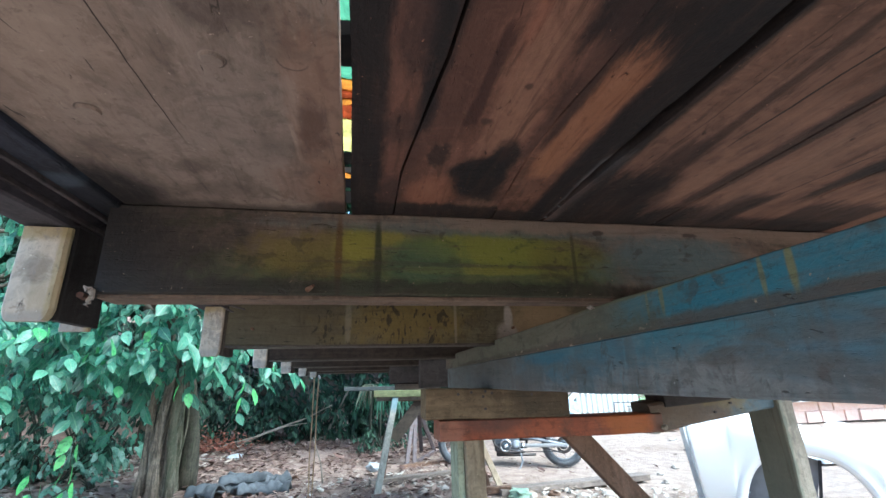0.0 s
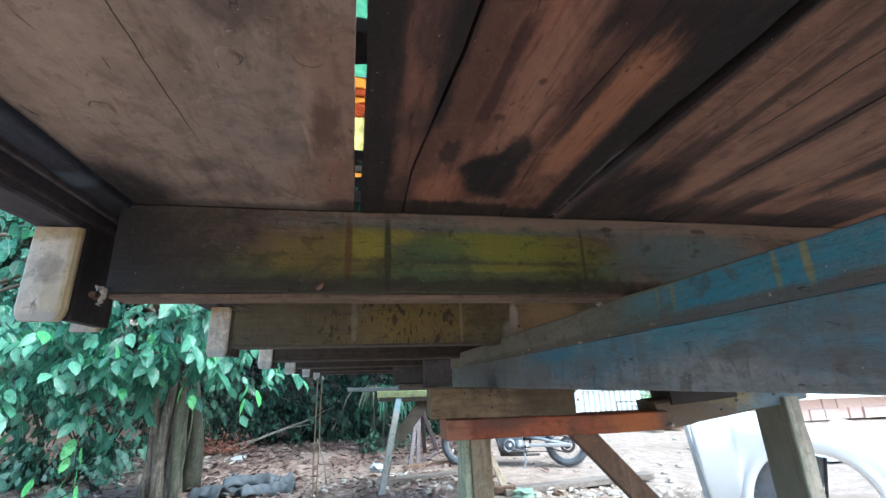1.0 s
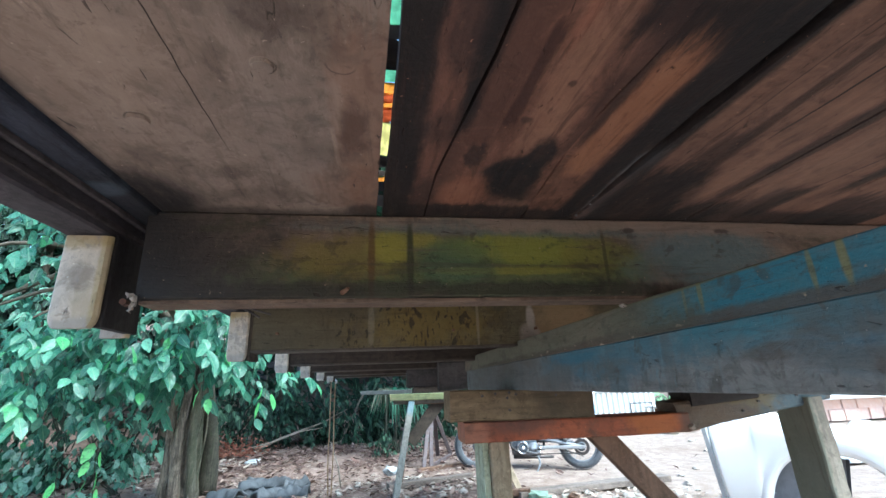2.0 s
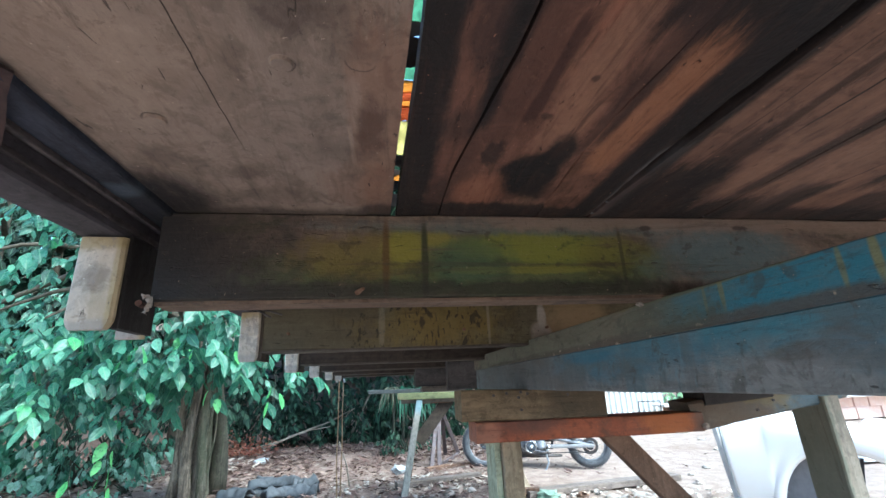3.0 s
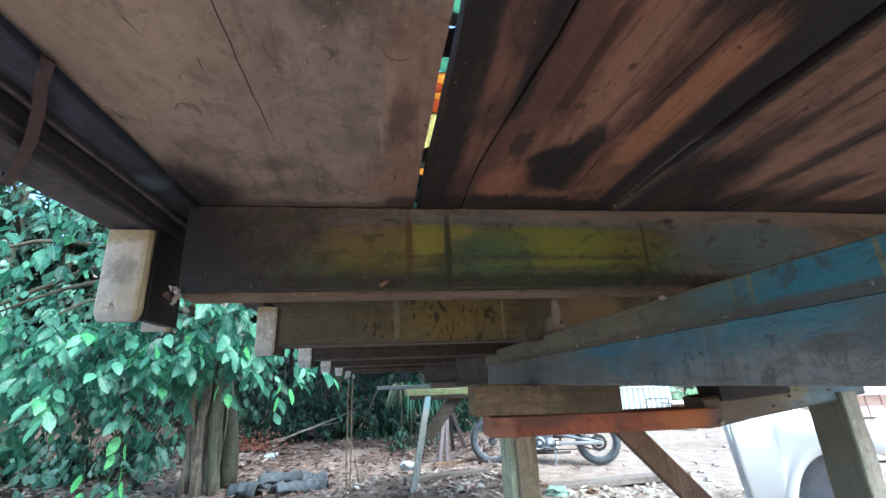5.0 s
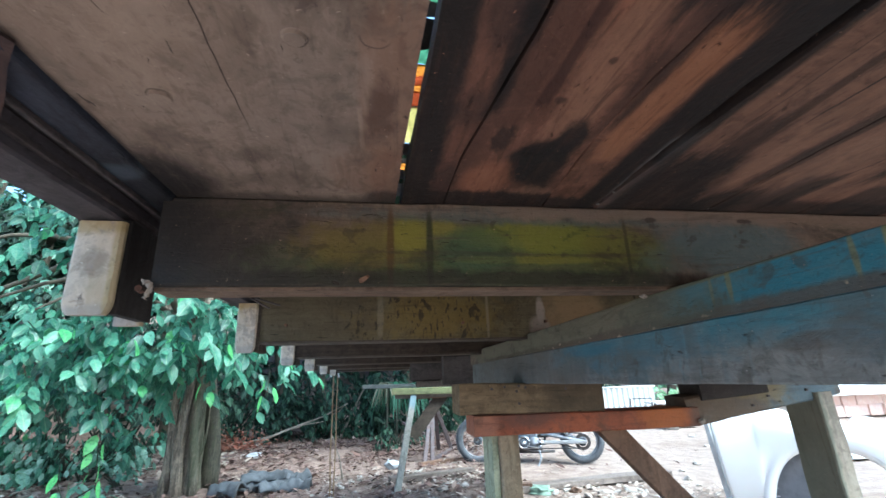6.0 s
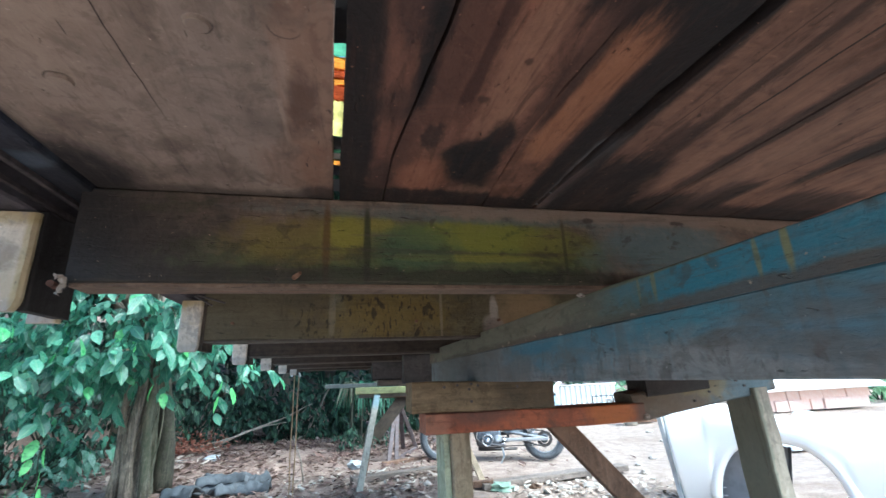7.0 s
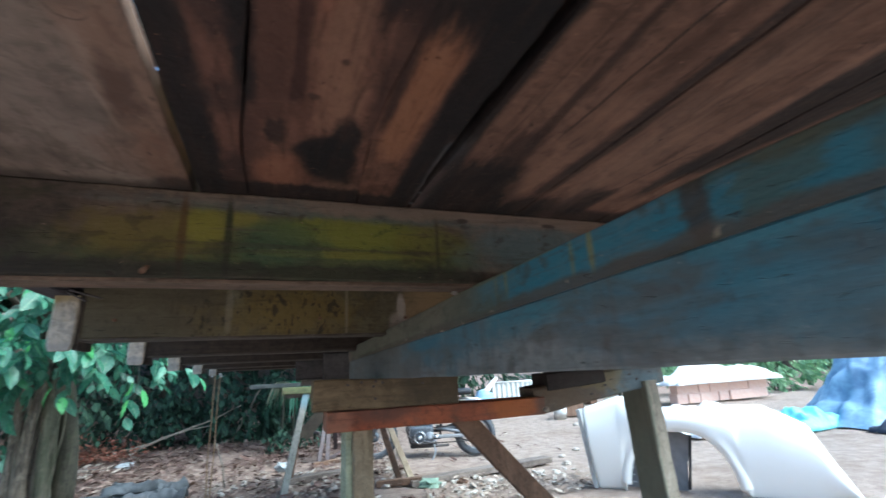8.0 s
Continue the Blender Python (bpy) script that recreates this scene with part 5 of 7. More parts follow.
def motorcycle(m):
    """A light trail motorcycle along x, front wheel at x = 0, rear wheel at x = 1.30."""
    bike = thing("motorcycle", "dusty trail motorcycle parked on its stand on the bare earth", "motorcycle")

    def wheel(x, wide, R):
        bm = lathe([(R, 0), (R - 0.008, wide * 0.55), (R - 0.04, wide), (R - 0.074, wide * 0.6), (R - 0.074, -wide * 0.6), (R - 0.04, -wide), (R - 0.008, -wide * 0.55)], 48, Matrix.Translation((x, 0, R)))
        w = part("wheel", bm, m_tyre, bike, "knobbly dusty tyre", True)
        tread = bmesh.new()
        for i in range(56):
            a = 2 * math.pi * i / 56
            for s in (-1, 1):
                box(-0.008, 0.008, s * wide * 0.35 - 0.012, s * wide * 0.35 + 0.012, -0.006, 0.006, 0, tread)
                bmesh.ops.transform(tread, matrix=Matrix.Translation((x, 0, R)) @ Matrix.Rotation(a + s * 0.03, 4, "Y") @ Matrix.Translation((0, 0, R - 0.002)), verts=tread.verts[-8:])
        part("tread", tread, m_tyre, w)
        part("rim", lathe([(R - 0.072, wide * 0.5), (R - 0.086, wide * 0.45), (R - 0.091, 0), (R - 0.086, -wide * 0.45), (R - 0.072, -wide * 0.5)], 40, Matrix.Translation((x, 0, R))), m_alloy, w, "grey metal rim", True)
        part("hub", lathe([(0.02, 0.05), (0.055, 0.045), (0.055, -0.045), (0.02, -0.05)], 20, Matrix.Translation((x, 0, R))), m_engine, w, "drum hub", True)
        spokes = bmesh.new()
        for i in range(18):
            a = 2 * math.pi * i / 18
            b = a + (0.35 if i % 2 else -0.35)
            tube([(x + 0.05 * math.cos(a), 0.03 * (1 if i % 2 else -1), R + 0.05 * math.sin(a)), (x + (R - 0.08) * math.cos(b), 0, R + (R - 0.08) * math.sin(b))], 0.0022, 4, spokes)
        part("spokes", spokes, m_chrome, w)

    wheel(0.0, 0.044, FRONT)
    wheel(1.30, 0.050, REAR_WHEEL)
    for s in (-0.075, 0.075):
        part("fork", tube([(-0.02, s, FRONT), (0.09, s, 0.60), (0.20, s, 0.88)], 0.017, 10), m_alloy, bike, "front fork leg", True)
        part("swingarm", tube([(1.32, s * 1.05, REAR_WHEEL), (0.98, s * 1.05, 0.335), (0.80, s * 0.8, 0.36)], 0.022, 8), m_alloy, bike, "pale grey swingarm", True)
        part("shock", tube([(1.12, s * 1.1, 0.34), (1.00, s * 1.1, 0.62)], 0.028, 10), m_chrome, bike, "rear shock absorber", True)
    part("chain_guard", box(0.80, 1.34, -0.130, -0.112, 0.250, 0.292, 0.012), m_guard, bike, "white metal chain guard")
    part("silencer", tube([(0.58, 0.12, 0.30), (0.85, 0.14, 0.30), (1.0, 0.15, 0.33), (1.38, 0.16, 0.42)], [0.020, 0.022, 0.038, 0.042], 12), m_iron, bike, "dull exhaust silencer", True)
    part("cover_ring", lathe([(0.055, -0.146), (0.066, -0.150), (0.074, -0.146), (0.066, -0.138)], 26, Matrix.Translation((0.585, 0, 0.275))), m_chrome, bike, "bright ring on the engine cover", True)
    part("cover_boss", lathe([(0.0, -0.155), (0.020, -0.155), (0.028, -0.142), (0.0, -0.140)], 18, Matrix.Translation((0.585, 0, 0.275))), m_chrome, bike, "", True)
    part("sprocket", lathe([(0.095, 0.003), (0.095, -0.003), (0.06, -0.004), (0.06, 0.004)], 30, Matrix.Translation((1.30, -0.072, REAR_WHEEL))), m_iron, bike, "dark chain sprocket")
    part("chain", tube([(1.30, -0.072, REAR_WHEEL + 0.095), (1.0, -0.08, 0.385), (0.74, -0.085, 0.375)], 0.008, 5), m_iron, bike, "oily drive chain")
    part("chain", tube([(1.30, -0.072, REAR_WHEEL - 0.095), (1.0, -0.08, 0.25), (0.74, -0.085, 0.30)], 0.008, 5), m_iron, bike, "oily drive chain")
    part("side_panel", box(0.74, 0.98, -0.10, -0.085, 0.50, 0.70, 0.02), m_bluepaint, bike, "blue side panel")
    part("engine_guard", tube([(0.48, -0.10, 0.46), (0.44, -0.16, 0.30), (0.56, -0.15, 0.20), (0.82, -0.13, 0.20)], 0.010, 8), m_iron, bike, "bent guard tube", True)
    part("engine", box(0.44, 0.76, -0.11, 0.11, 0.19, 0.40, 0.035), m_engine, bike, "oily engine block", True)
    part("clutch_cover", lathe([(0.0, -0.14), (0.06, -0.14), (0.078, -0.125), (0.08, -0.10), (0.0, -0.10)], 24, Matrix.Translation((0.585, 0, 0.275))), m_engine, bike, "round engine cover", True)
    cyl = bmesh.new()
    for i in range(7):
        box(0.50, 0.64, -0.075, 0.075, 0.43 + i * 0.02, 0.441 + i * 0.02, 0.003, cyl)
    box(0.525, 0.615, -0.05, 0.05, 0.42, 0.58, 0.004, cyl)
    part("cylinder", cyl, m_engine, bike, "finned cylinder")
    part("frame", tube([(0.22, 0, 0.80), (0.42, 0, 0.40), (0.50, 0, 0.23), (0.84, 0, 0.23), (0.88, 0, 0.55), (0.60, 0, 0.76), (0.22, 0, 0.84)], 0.019, 8), m_black, bike, "black tubular frame", True)
    part("tank", stone((0.50, 0, 0.84), 0.20, 3, 0.42, 0.12), m_bluepaint, bike, "blue fuel tank", True)
    part("seat", box(0.66, 1.28, -0.11, 0.11, 0.755, 0.825, 0.03), m_black, bike, "black seat", True)
    part("mudguard", tube([(-0.24, 0, 0.62), (0.0, 0, 0.69), (0.2, 0, 0.66)], [0.03, 0.05, 0.04], 8), m_bluepaint, bike, "front mudguard", True)
    part("mudguard", tube([(1.10, 0, 0.70), (1.35, 0, 0.68), (1.55, 0, 0.60)], [0.02, 0.025, 0.018], 8), m_pipe, bike, "pale rear mudguard", True)
    part("handlebar", tube([(0.32, -0.36, 1.0), (0.24, -0.15, 0.94), (0.22, 0.15, 0.94), (0.32, 0.36, 1.0)], 0.012, 8), m_black, bike, "black handlebar", True)
    part("side_stand", tube([(0.76, -0.12, 0.20), (0.78, -0.19, 0.11), (0.74, -0.23, 0.03), (0.66, -0.25, 0.0)], 0.011, 6), m_alloy, bike)
    part("gear_lever", tube([(0.62, -0.16, 0.24), (0.74, -0.17, 0.22), (0.80, -0.19, 0.25)], 0.009, 6), m_chrome, bike, "bright gear lever", True)
    part("sump", box(0.46, 0.80, -0.09, 0.09, 0.135, 0.20, 0.02), m_black, bike, "black sump guard", True)
    part("case_cover", lathe([(0.0, -0.128), (0.045, -0.128), (0.058, -0.115), (0.06, -0.10), (0.0, -0.10)], 22, Matrix.Translation((0.715, 0, 0.275))), m_alloy, bike, "small engine cover", True)
    part("pivot_bolt", lathe([(0.0, -0.140), (0.018, -0.140), (0.022, -0.125), (0.0, -0.12)], 14, Matrix.Translation((0.795, 0, 0.275))), m_chrome, bike, "bright pivot bolt", True)
    part("brake_rod", tube([(0.80, -0.135, 0.20), (1.05, -0.14, 0.205), (1.27, -0.12, 0.20)], 0.006, 5), m_black, bike, "thin brake rod", True)
    part("exhaust", tube([(0.50, -0.10, 0.50), (0.42, -0.13, 0.38), (0.47, -0.14, 0.22), (0.70, -0.13, 0.165), (0.95, -0.13, 0.17)], 0.016, 8), m_iron, bike, "dull exhaust pipe", True)
    for q in range(8):
        part("spring_coil", lathe([(0.030, -0.005), (0.036, 0.0), (0.030, 0.005), (0.024, 0.0)], 14, Matrix.Translation((1.155 - q * 0.008, -0.085, 0.36 + q * 0.026)) @ Matrix.Rotation(math.pi / 2, 4, "X")), m_alloy, bike)
    part("footrest", tube([(0.74, -0.2, 0.26), (0.74, 0.2, 0.26)], 0.011, 6), m_iron, bike)
    bike.matrix_world = m
    return bike


motorcycle(pose(1.125, 5.30, 0.0, 4, 0, math.degrees(math.atan2(-0.35, 1.075))) @ Matrix.Scale(0.875, 4))

# ---------------------------------------------------------------- white wing panel of a vehicle, standing in the yard
phi = radians(48)
A, D, BACK = Vector((2.38, 3.05, 0.0)), Vector((math.cos(phi), -math.sin(phi), 0)), Vector((math.sin(phi), math.cos(phi), 0))
wing = thing("fender", "white fibreglass vehicle wing with a wheel arch, standing on the ground", "vehicle part")


def arch_z(u):
    """Height of the lower edge of the panel along its length."""
    if 0.20 < u < 0.95:
        f = (u - 0.575) / 0.375
        return 0.425 * max(0.0, 1 - abs(f) ** 2.6) ** 0.55
    return 0.0


def top_z(u):
    pts = [(-0.06, 0.555), (0.2, 0.635), (0.36, 0.625), (0.5, 0.55), (0.7, 0.54), (1.0, 0.555), (1.15, 0.55), (1.25, 0.50), (1.37, 0.43), (1.44, 0.26), (1.54, 0.05)]
    for (a, za), (b, zb) in zip(pts, pts[1:]):
        if u <= b:
            return za + (zb - za) * (u - a) / (b - a)
    return 0.05


us = sorted(set([-0.06 + 1.60 * i / 70 for i in range(71)] + [0.203, 0.21, 0.22, 0.235, 0.93, 0.94, 0.947]))
bm = bmesh.new()
cols = []
for u in us:
    lo, hi = arch_z(u), top_z(u)
    lo = min(lo, hi - 0.02)
    left = 0.0 if u > 0.02 else (u + 0.06) / 0.08
    col = []
    for j in range(17):
        f = (j / 16) ** 1.3
        z = lo + (hi - lo) * f
        bulge = -0.05 * math.sin(math.pi * f) + 0.16 * max(0.0, f - 0.72) ** 1.3
        uu = u + 0.06 * (1 - z / 0.56) * max(0.0, (0.2 - u) / 0.26)
        flare = 0.050 * math.exp(-((z - lo) / 0.085) ** 2) if 0.19 < u < 0.96 else 0.0
        col.append(bm.verts.new(A + D * uu + BACK * (bulge * (1 - 12 * flare) + 0.05 - flare) + Vector((0, 0, z))))
    # rolled crown going back
    for k, (back, dz) in enumerate(((0.05, 0.012), (0.12, 0.012), (0.20, -0.01))):
        p = col[16].co
        col.append(bm.verts.new(p + BACK * back + Vector((0, 0, dz))))
    cols.append(col)
for c0, c1 in zip(cols, cols[1:]):
    for j in range(len(c0) - 1):
        bm.faces.new((c0[j], c1[j], c1[j + 1], c0[j + 1]))
ob = part("panel", bm, m_white, wing, "white gelcoat panel", True)
sol = ob.modifiers.new("thickness", "SOLIDIFY")
sol.thickness = 0.012
lip = bmesh.new()
pts = [A + D * u + BACK * 0.034 + Vector((0, 0, arch_z(u) + 0.012)) for u in [0.2015 + 0.747 * (0.5 - 0.5 * math.cos(math.pi * i / 40)) for i in range(41)]]
part("arch_lip", tube(pts, 0.035, 18), m_white, wing, "rolled wheel-arch lip", True)
bm = bmesh.new()
inner = []
for i in range(25):
    u = 0.16 + 0.80 * (0.5 - 0.5 * math.cos(math.pi * i / 24))
    z = max(0.0, arch_z(min(max(u, 0.2), 0.949)) + 0.02)
    inner.append([bm.verts.new(A + D * u + BACK * b + Vector((0, 0, z))) for b in (0.05, 0.15, 0.26)])
for c0, c1 in zip(inner, inner[1:]):
    for j in range(2):
        bm.faces.new((c0[j], c1[j], c1[j + 1], c0[j + 1]))
part("inner_liner", bm, m_inner, wing, "grey inner liner", True)
part("flange", bar(tuple(A + D * -0.088 + BACK * 0.09 + Vector((0, 0, 0.56))), tuple(A + D * -0.024 + BACK * 0.09), 0.030, 0.13, 0.002, 0.08, 41.0, tuple(BACK)), m_flange, wing, "grey folded edge flange")
for i in range(7):
    z = 0.08 + i * 0.068
    p = A + D * (-0.078 + 0.062 * (1 - z / 0.56)) + BACK * 0.06
    part("clip", bar(tuple(p + Vector((0, 0, z))), tuple(p + BACK * 0.05 + Vector((0, 0, z))), 0.014, 0.006, 0.0005, 0.1), m_pipe, wing, "pale fixing clip")
bm = bmesh.new()
outline = [(0.12, 0.0), (0.60, 0.0), (0.62, 0.17), (0.675, 0.36), (0.50, 0.43), (0.30, 0.41), (0.20, 0.30), (0.13, 0.15)]
front = [bm.verts.new(A + D * u + BACK * 0.13 + Vector((0, 0, z))) for u, z in outline]
rear = [bm.verts.new(A + D * u + BACK * 0.15 + Vector((0, 0, z))) for u, z in outline]
bm.faces.new(front)
bm.faces.new(rear[::-1])
for i in range(8):
    bm.faces.new((front[i], rear[i], rear[(i + 1) % 8], front[(i + 1) % 8]))
part("inner_sheet", bm, m_inner, wing, "dark grey inner sheet behind the arch")
part("sheet_edge", bar(tuple(A + D * 0.607 + BACK * 0.125 + Vector((0, 0, 0.01))), tuple(A + D * 0.672 + BACK * 0.125 + Vector((0, 0, 0.37))), 0.018, 0.016, 0.001, 0.1, 3.0, tuple(BACK)), m_black, wing, "black rubber edge")
for i in range(7):
    z = 0.04 + i * 0.05
    p = A + D * (0.235 + 0.012 * (i > 4) * (i - 4)) + BACK * 0.122 + Vector((0, 0, z))
    part("clip", bar(tuple(p), tuple(p + D * 0.022), 0.006, 0.006, 0.0004, 0.1), m_pipe, wing, "pale fixing clip")

# ---------------------------------------------------------------- clutter on the ground
solo("plank", bar((0.10, 4.50, 0.045), (0.92, 4.71, 0.045), 0.10, 0.06, 0.004, 0.08, 51.0), m_greyplank, "grey weathered plank lying on the earth", "plank")
solo("plank", bar((1.15, 3.93, 0.03), (2.62, 4.12, 0.03), 0.13, 0.05, 0.004, 0.08, 52.0), m_greyplank, "long grey-brown plank lying on the earth", "plank")
solo("plank", bar((0.45, 5.32, 0.03), (1.05, 5.55, 0.03), 0.07, 0.04, 0.004, 0.08, 53.0), m_brace, "short brown plank lying on the earth", "plank")
solo("plank", bar((0.9, 4.05, 0.03), (1.25, 3.9, 0.05), 0.06, 0.05, 0.004, 0.08, 54.0), m_brace, "broken brown board lying by the trestle foot", "plank")

stand = thing("metal_stand", "rusty welded angle-iron stand beside the forest edge", "stand")
top = Vector((0.655, 5.8, 0.66))
feet = [Vector((0.53, 5.50, 0.02)), Vector((0.62, 5.52, 0.02)), Vector((0.97, 6.25, 0.03)), Vector((0.80, 6.30, 0.03))]
for i, f in enumerate(feet):
    part("leg", bar(tuple(f), tuple(top + Vector((0.02 * i, 0.03 * i, 0))), 0.046, 0.040, 0.001, 0.1, 60.0 + i, (0, 1, 0)), m_standiron, stand, "rusty angle-iron leg")
part("rail", bar(tuple(feet[1]), tuple(feet[2]), 0.025, 0.06, 0.001, 0.1, 65.0), m_standiron, stand, "rusty lower rail")
part("rail", bar(tuple(feet[0] + Vector((0, 0, 0.30))), (0.30, 5.9, 0.42), 0.02, 0.03, 0.001, 0.1, 66.0), m_standiron, stand, "rusty side rail")

# heap of old rubber mats by the tree
rng = np.random.RandomState(4)
for i, (x, y, z, yaw, L, W) in enumerate(((-1.20, 4.58, 0.03, 12, 0.50, 0.16), (-1.00, 4.74, 0.05, -14, 0.46, 0.15), (-0.84, 4.70, 0.03, 30, 0.38, 0.15), (-1.32, 4.46, 0.03, -35, 0.36, 0.14), (-1.05, 4.60, 0.09, 4, 0.40, 0.13), (-0.76, 4.52, 0.02, -8, 0.30, 0.14), (-0.95, 4.50, 0.03, 48, 0.34, 0.12))):
    bm = bmesh.new()
    nu, nv = 14, 6
    g = []
    for u in range(nu + 1):
        row = []
        for v in range(nv + 1):
            a, b = u / nu - 0.5, v / nv - 0.5
            zz = 0.065 * math.cos(b * math.pi) + 0.05 * noise.noise(Vector((a * 5, b * 3, i * 4.0))) + 0.02 * noise.noise(Vector((a * 14, b * 9, i)))
            row.append(bm.verts.new((a * L, b * W, zz)))
        g.append(row)
    for u in range(nu):
        for v in range(nv):
            bm.faces.new((g[u][v], g[u + 1][v], g[u + 1][v + 1], g[u][v + 1]))
    ob = solo("rubber_mat", bm, m_rubber, "curled strip of old grey rubber lying in a heap", "scrap", "heap of rubber strips", smooth=True)
    ob.modifiers.new("thickness", "SOLIDIFY").thickness = 0.018
    ob.matrix_world = pose(x, y + 0.12, z - 0.01, rng.uniform(-10, 10), rng.uniform(-6, 6), yaw)

solo("plastic_bag", stone((0.15, 5.32, 0.05), 0.09, 9, 0.5, 0.9), m_paper, "crumpled white plastic bag on the earth", "bag")
solo("plastic_bag", stone((-1.62, 6.64, 0.04), 0.09, 12, 0.4, 0.9), m_paper, "crumpled white plastic bag on the leaf litter", "bag")
solo("plastic_bag", stone((-2.0, 6.75, 0.03), 0.06, 14, 0.4, 0.9), m_paper, "crumpled white plastic bag on the leaf litter", "bag")
solo("green_net", stone((1.30, 3.82, 0.03), 0.10, 19, 0.32, 1.3), m_net, "scrap of pale green netting on the earth", "net")
rng = np.random.RandomState(11)
spots = [(3.30, 4.61, 0.07), (1.58, 3.80, 0.08), (1.75, 3.62, 0.10), (2.0, 3.68, 0.09), (1.45, 3.55, 0.07), (2.3, 3.75, 0.06), (0.75, 4.25, 0.07), (0.95, 4.2, 0.06), (0.55, 4.2, 0.08), (2.75, 4.0, 0.07), (2.9, 4.3, 0.06), (3.3, 4.1, 0.05), (4.2, 5.6, 0.06), (4.6, 6.4, 0.09), (3.4, 3.4, 0.06), (-0.2, 4.3, 0.05)]
for i, (x, y, r) in enumerate(spots):
    r *= 0.62
    solo("stone", stone((x, y, lift(x, y) + r * 0.25), r, i + 20, 0.55, 0.6), m_stone if i != 1 else m_brace, "pale broken stone lying on the earth" if i != 1 else "brown broken clod lying on the earth", "stone", "stones in the yard")

# broken pale rubble strewn along the trestles
rng = np.random.RandomState(23)
shapes = []
for k in range(6):
    bm = bmesh.new()
    bmesh.ops.create_icosphere(bm, subdivisions=1, radius=1.0)
    for v in bm.verts:
        q = 1 + 0.5 * noise.noise(v.co * 1.3 + Vector((k * 5.3, k, 2)))
        v.co = Vector((v.co.x * q, v.co.y * q * 0.7, v.co.z * q * 0.42))
    shapes.append(finish("stone", bm, m_rubble if k % 3 else m_stone))
for i in range(120):
    x, y = (rng.uniform(1.15, 2.9), rng.uniform(3.3, 4.0)) if i % 2 else (rng.uniform(-0.5, 1.2), rng.uniform(3.9, 5.0))
    r = rng.uniform(0.018, 0.05)
    ob = tagged(new("stone", shapes[i % 6]), "pale flat piece of rubble lying on the earth", "stone", "rubble along the trestles")
    ob.matrix_world = pose(x, y, lift(x, y) + r * 0.2, rng.uniform(-25, 25), rng.uniform(-25, 25), rng.uniform(0, 360)) @ Matrix.Scale(r, 4)

# ropes hanging from the far end of the platform
rope = thing("rope", "two thin tan cords hanging from the end of the platform", "rope")
for dx in (-0.012, 0.022):
    pts = [(-0.372 + dx + 0.004 * math.sin(i * 0.7 + dx * 90) * (i / 14), 3.905 + 0.01 * math.cos(i), 0.975 - 0.90 * i / 14) for i in range(15)]
    part("cord", tube(pts, 0.005, 6), m_rope, rope, "", True)
part("bracket", tube([(-0.405, 3.905, 0.965), (-0.400, 3.905, 0.985), (-0.345, 3.905, 0.985), (-0.34, 3.905, 0.962)], 0.010, 8), m_pipe, rope, "white pipe hook", True)
solo("twig", tube([(-0.34, 4.75, 0.02), (-0.37, 4.78, 0.20), (-0.46, 4.85, 0.42)], [0.008, 0.006, 0.003], 6), m_twig, "thin dry twig standing in the earth", "twig", smooth=True)


# ---------------------------------------------------------------- trees and undergrowth
def leaf_mesh(name, places, material, seed):
    v, f = leaves(places, seed)
    me = raw(name, v, f, material, True)
    rib = me.attributes.new("rib", "FLOAT", "POINT")
    rib.data.foreach_set("value", LEAF_MID * len(places))
    return me


rng = np.random.RandomState(21)
tree = thing("broadleaf_tree", "broadleaf tree with a fluted grey trunk and drooping glossy leaves", "tree")
bm = bmesh.new()
rows = []
for i in range(61):
    f = i / 60
    z = -0.05 + 2.9 * f
    r0 = 0.102 * (1 + 0.55 * math.exp(-f * 14)) * (1 - 0.3 * f)
    cx, cy = -1.80 + 0.10 * f - 0.25 * f * f, 4.90 + 0.05 * math.sin(4 * f)
    row = []
    for j in range(72):
        a = 2 * math.pi * j / 72
        p3 = Vector((math.cos(a), math.sin(a), z))
        tw = Vector((math.cos(a + 0.5 * f), math.sin(a + 0.5 * f), 0))
        crease = abs(noise.noise(Vector((tw.x * 2.3, tw.y * 2.3, z * 0.55 + 4))))
        flute = 0.92 + 0.42 * crease + 0.22 * noise.noise(Vector((tw.x * 1.2, tw.y * 1.2, z * 0.5))) + 0.20 * noise.noise(Vector((tw.x * 5, tw.y * 5, z * 1.1))) + 0.13 * noise.noise(Vector((tw.x * 13, tw.y * 13, z * 5))) + 0.07 * noise.noise(Vector((tw.x * 24, tw.y * 24, z * 16)))
        row.append(bm.verts.new((cx + r0 * flute * math.cos(a), cy + r0 * flute * math.sin(a), z)))
    rows.append(row)
for r0, r1 in zip(rows, rows[1:]):
    for j in range(72):
        bm.faces.new((r0[j], r0[(j + 1) % 72], r1[(j + 1) % 72], r1[j]))
part("trunk", bm, m_bark, tree, "fluted grey-brown trunk", True)
pts = [(-1.655 + 0.05 * math.sin(k * 0.8) - 0.012 * k, 5.02 + 0.03 * math.cos(k), -0.05 + 0.24 * k) for k in range(10)]
part("trunk", tube(pts, [0.078 - 0.004 * k + 0.025 * math.exp(-k * 0.9) for k in range(10)], 14), m_bark_dark, tree, "darker second trunk, mossy", True)
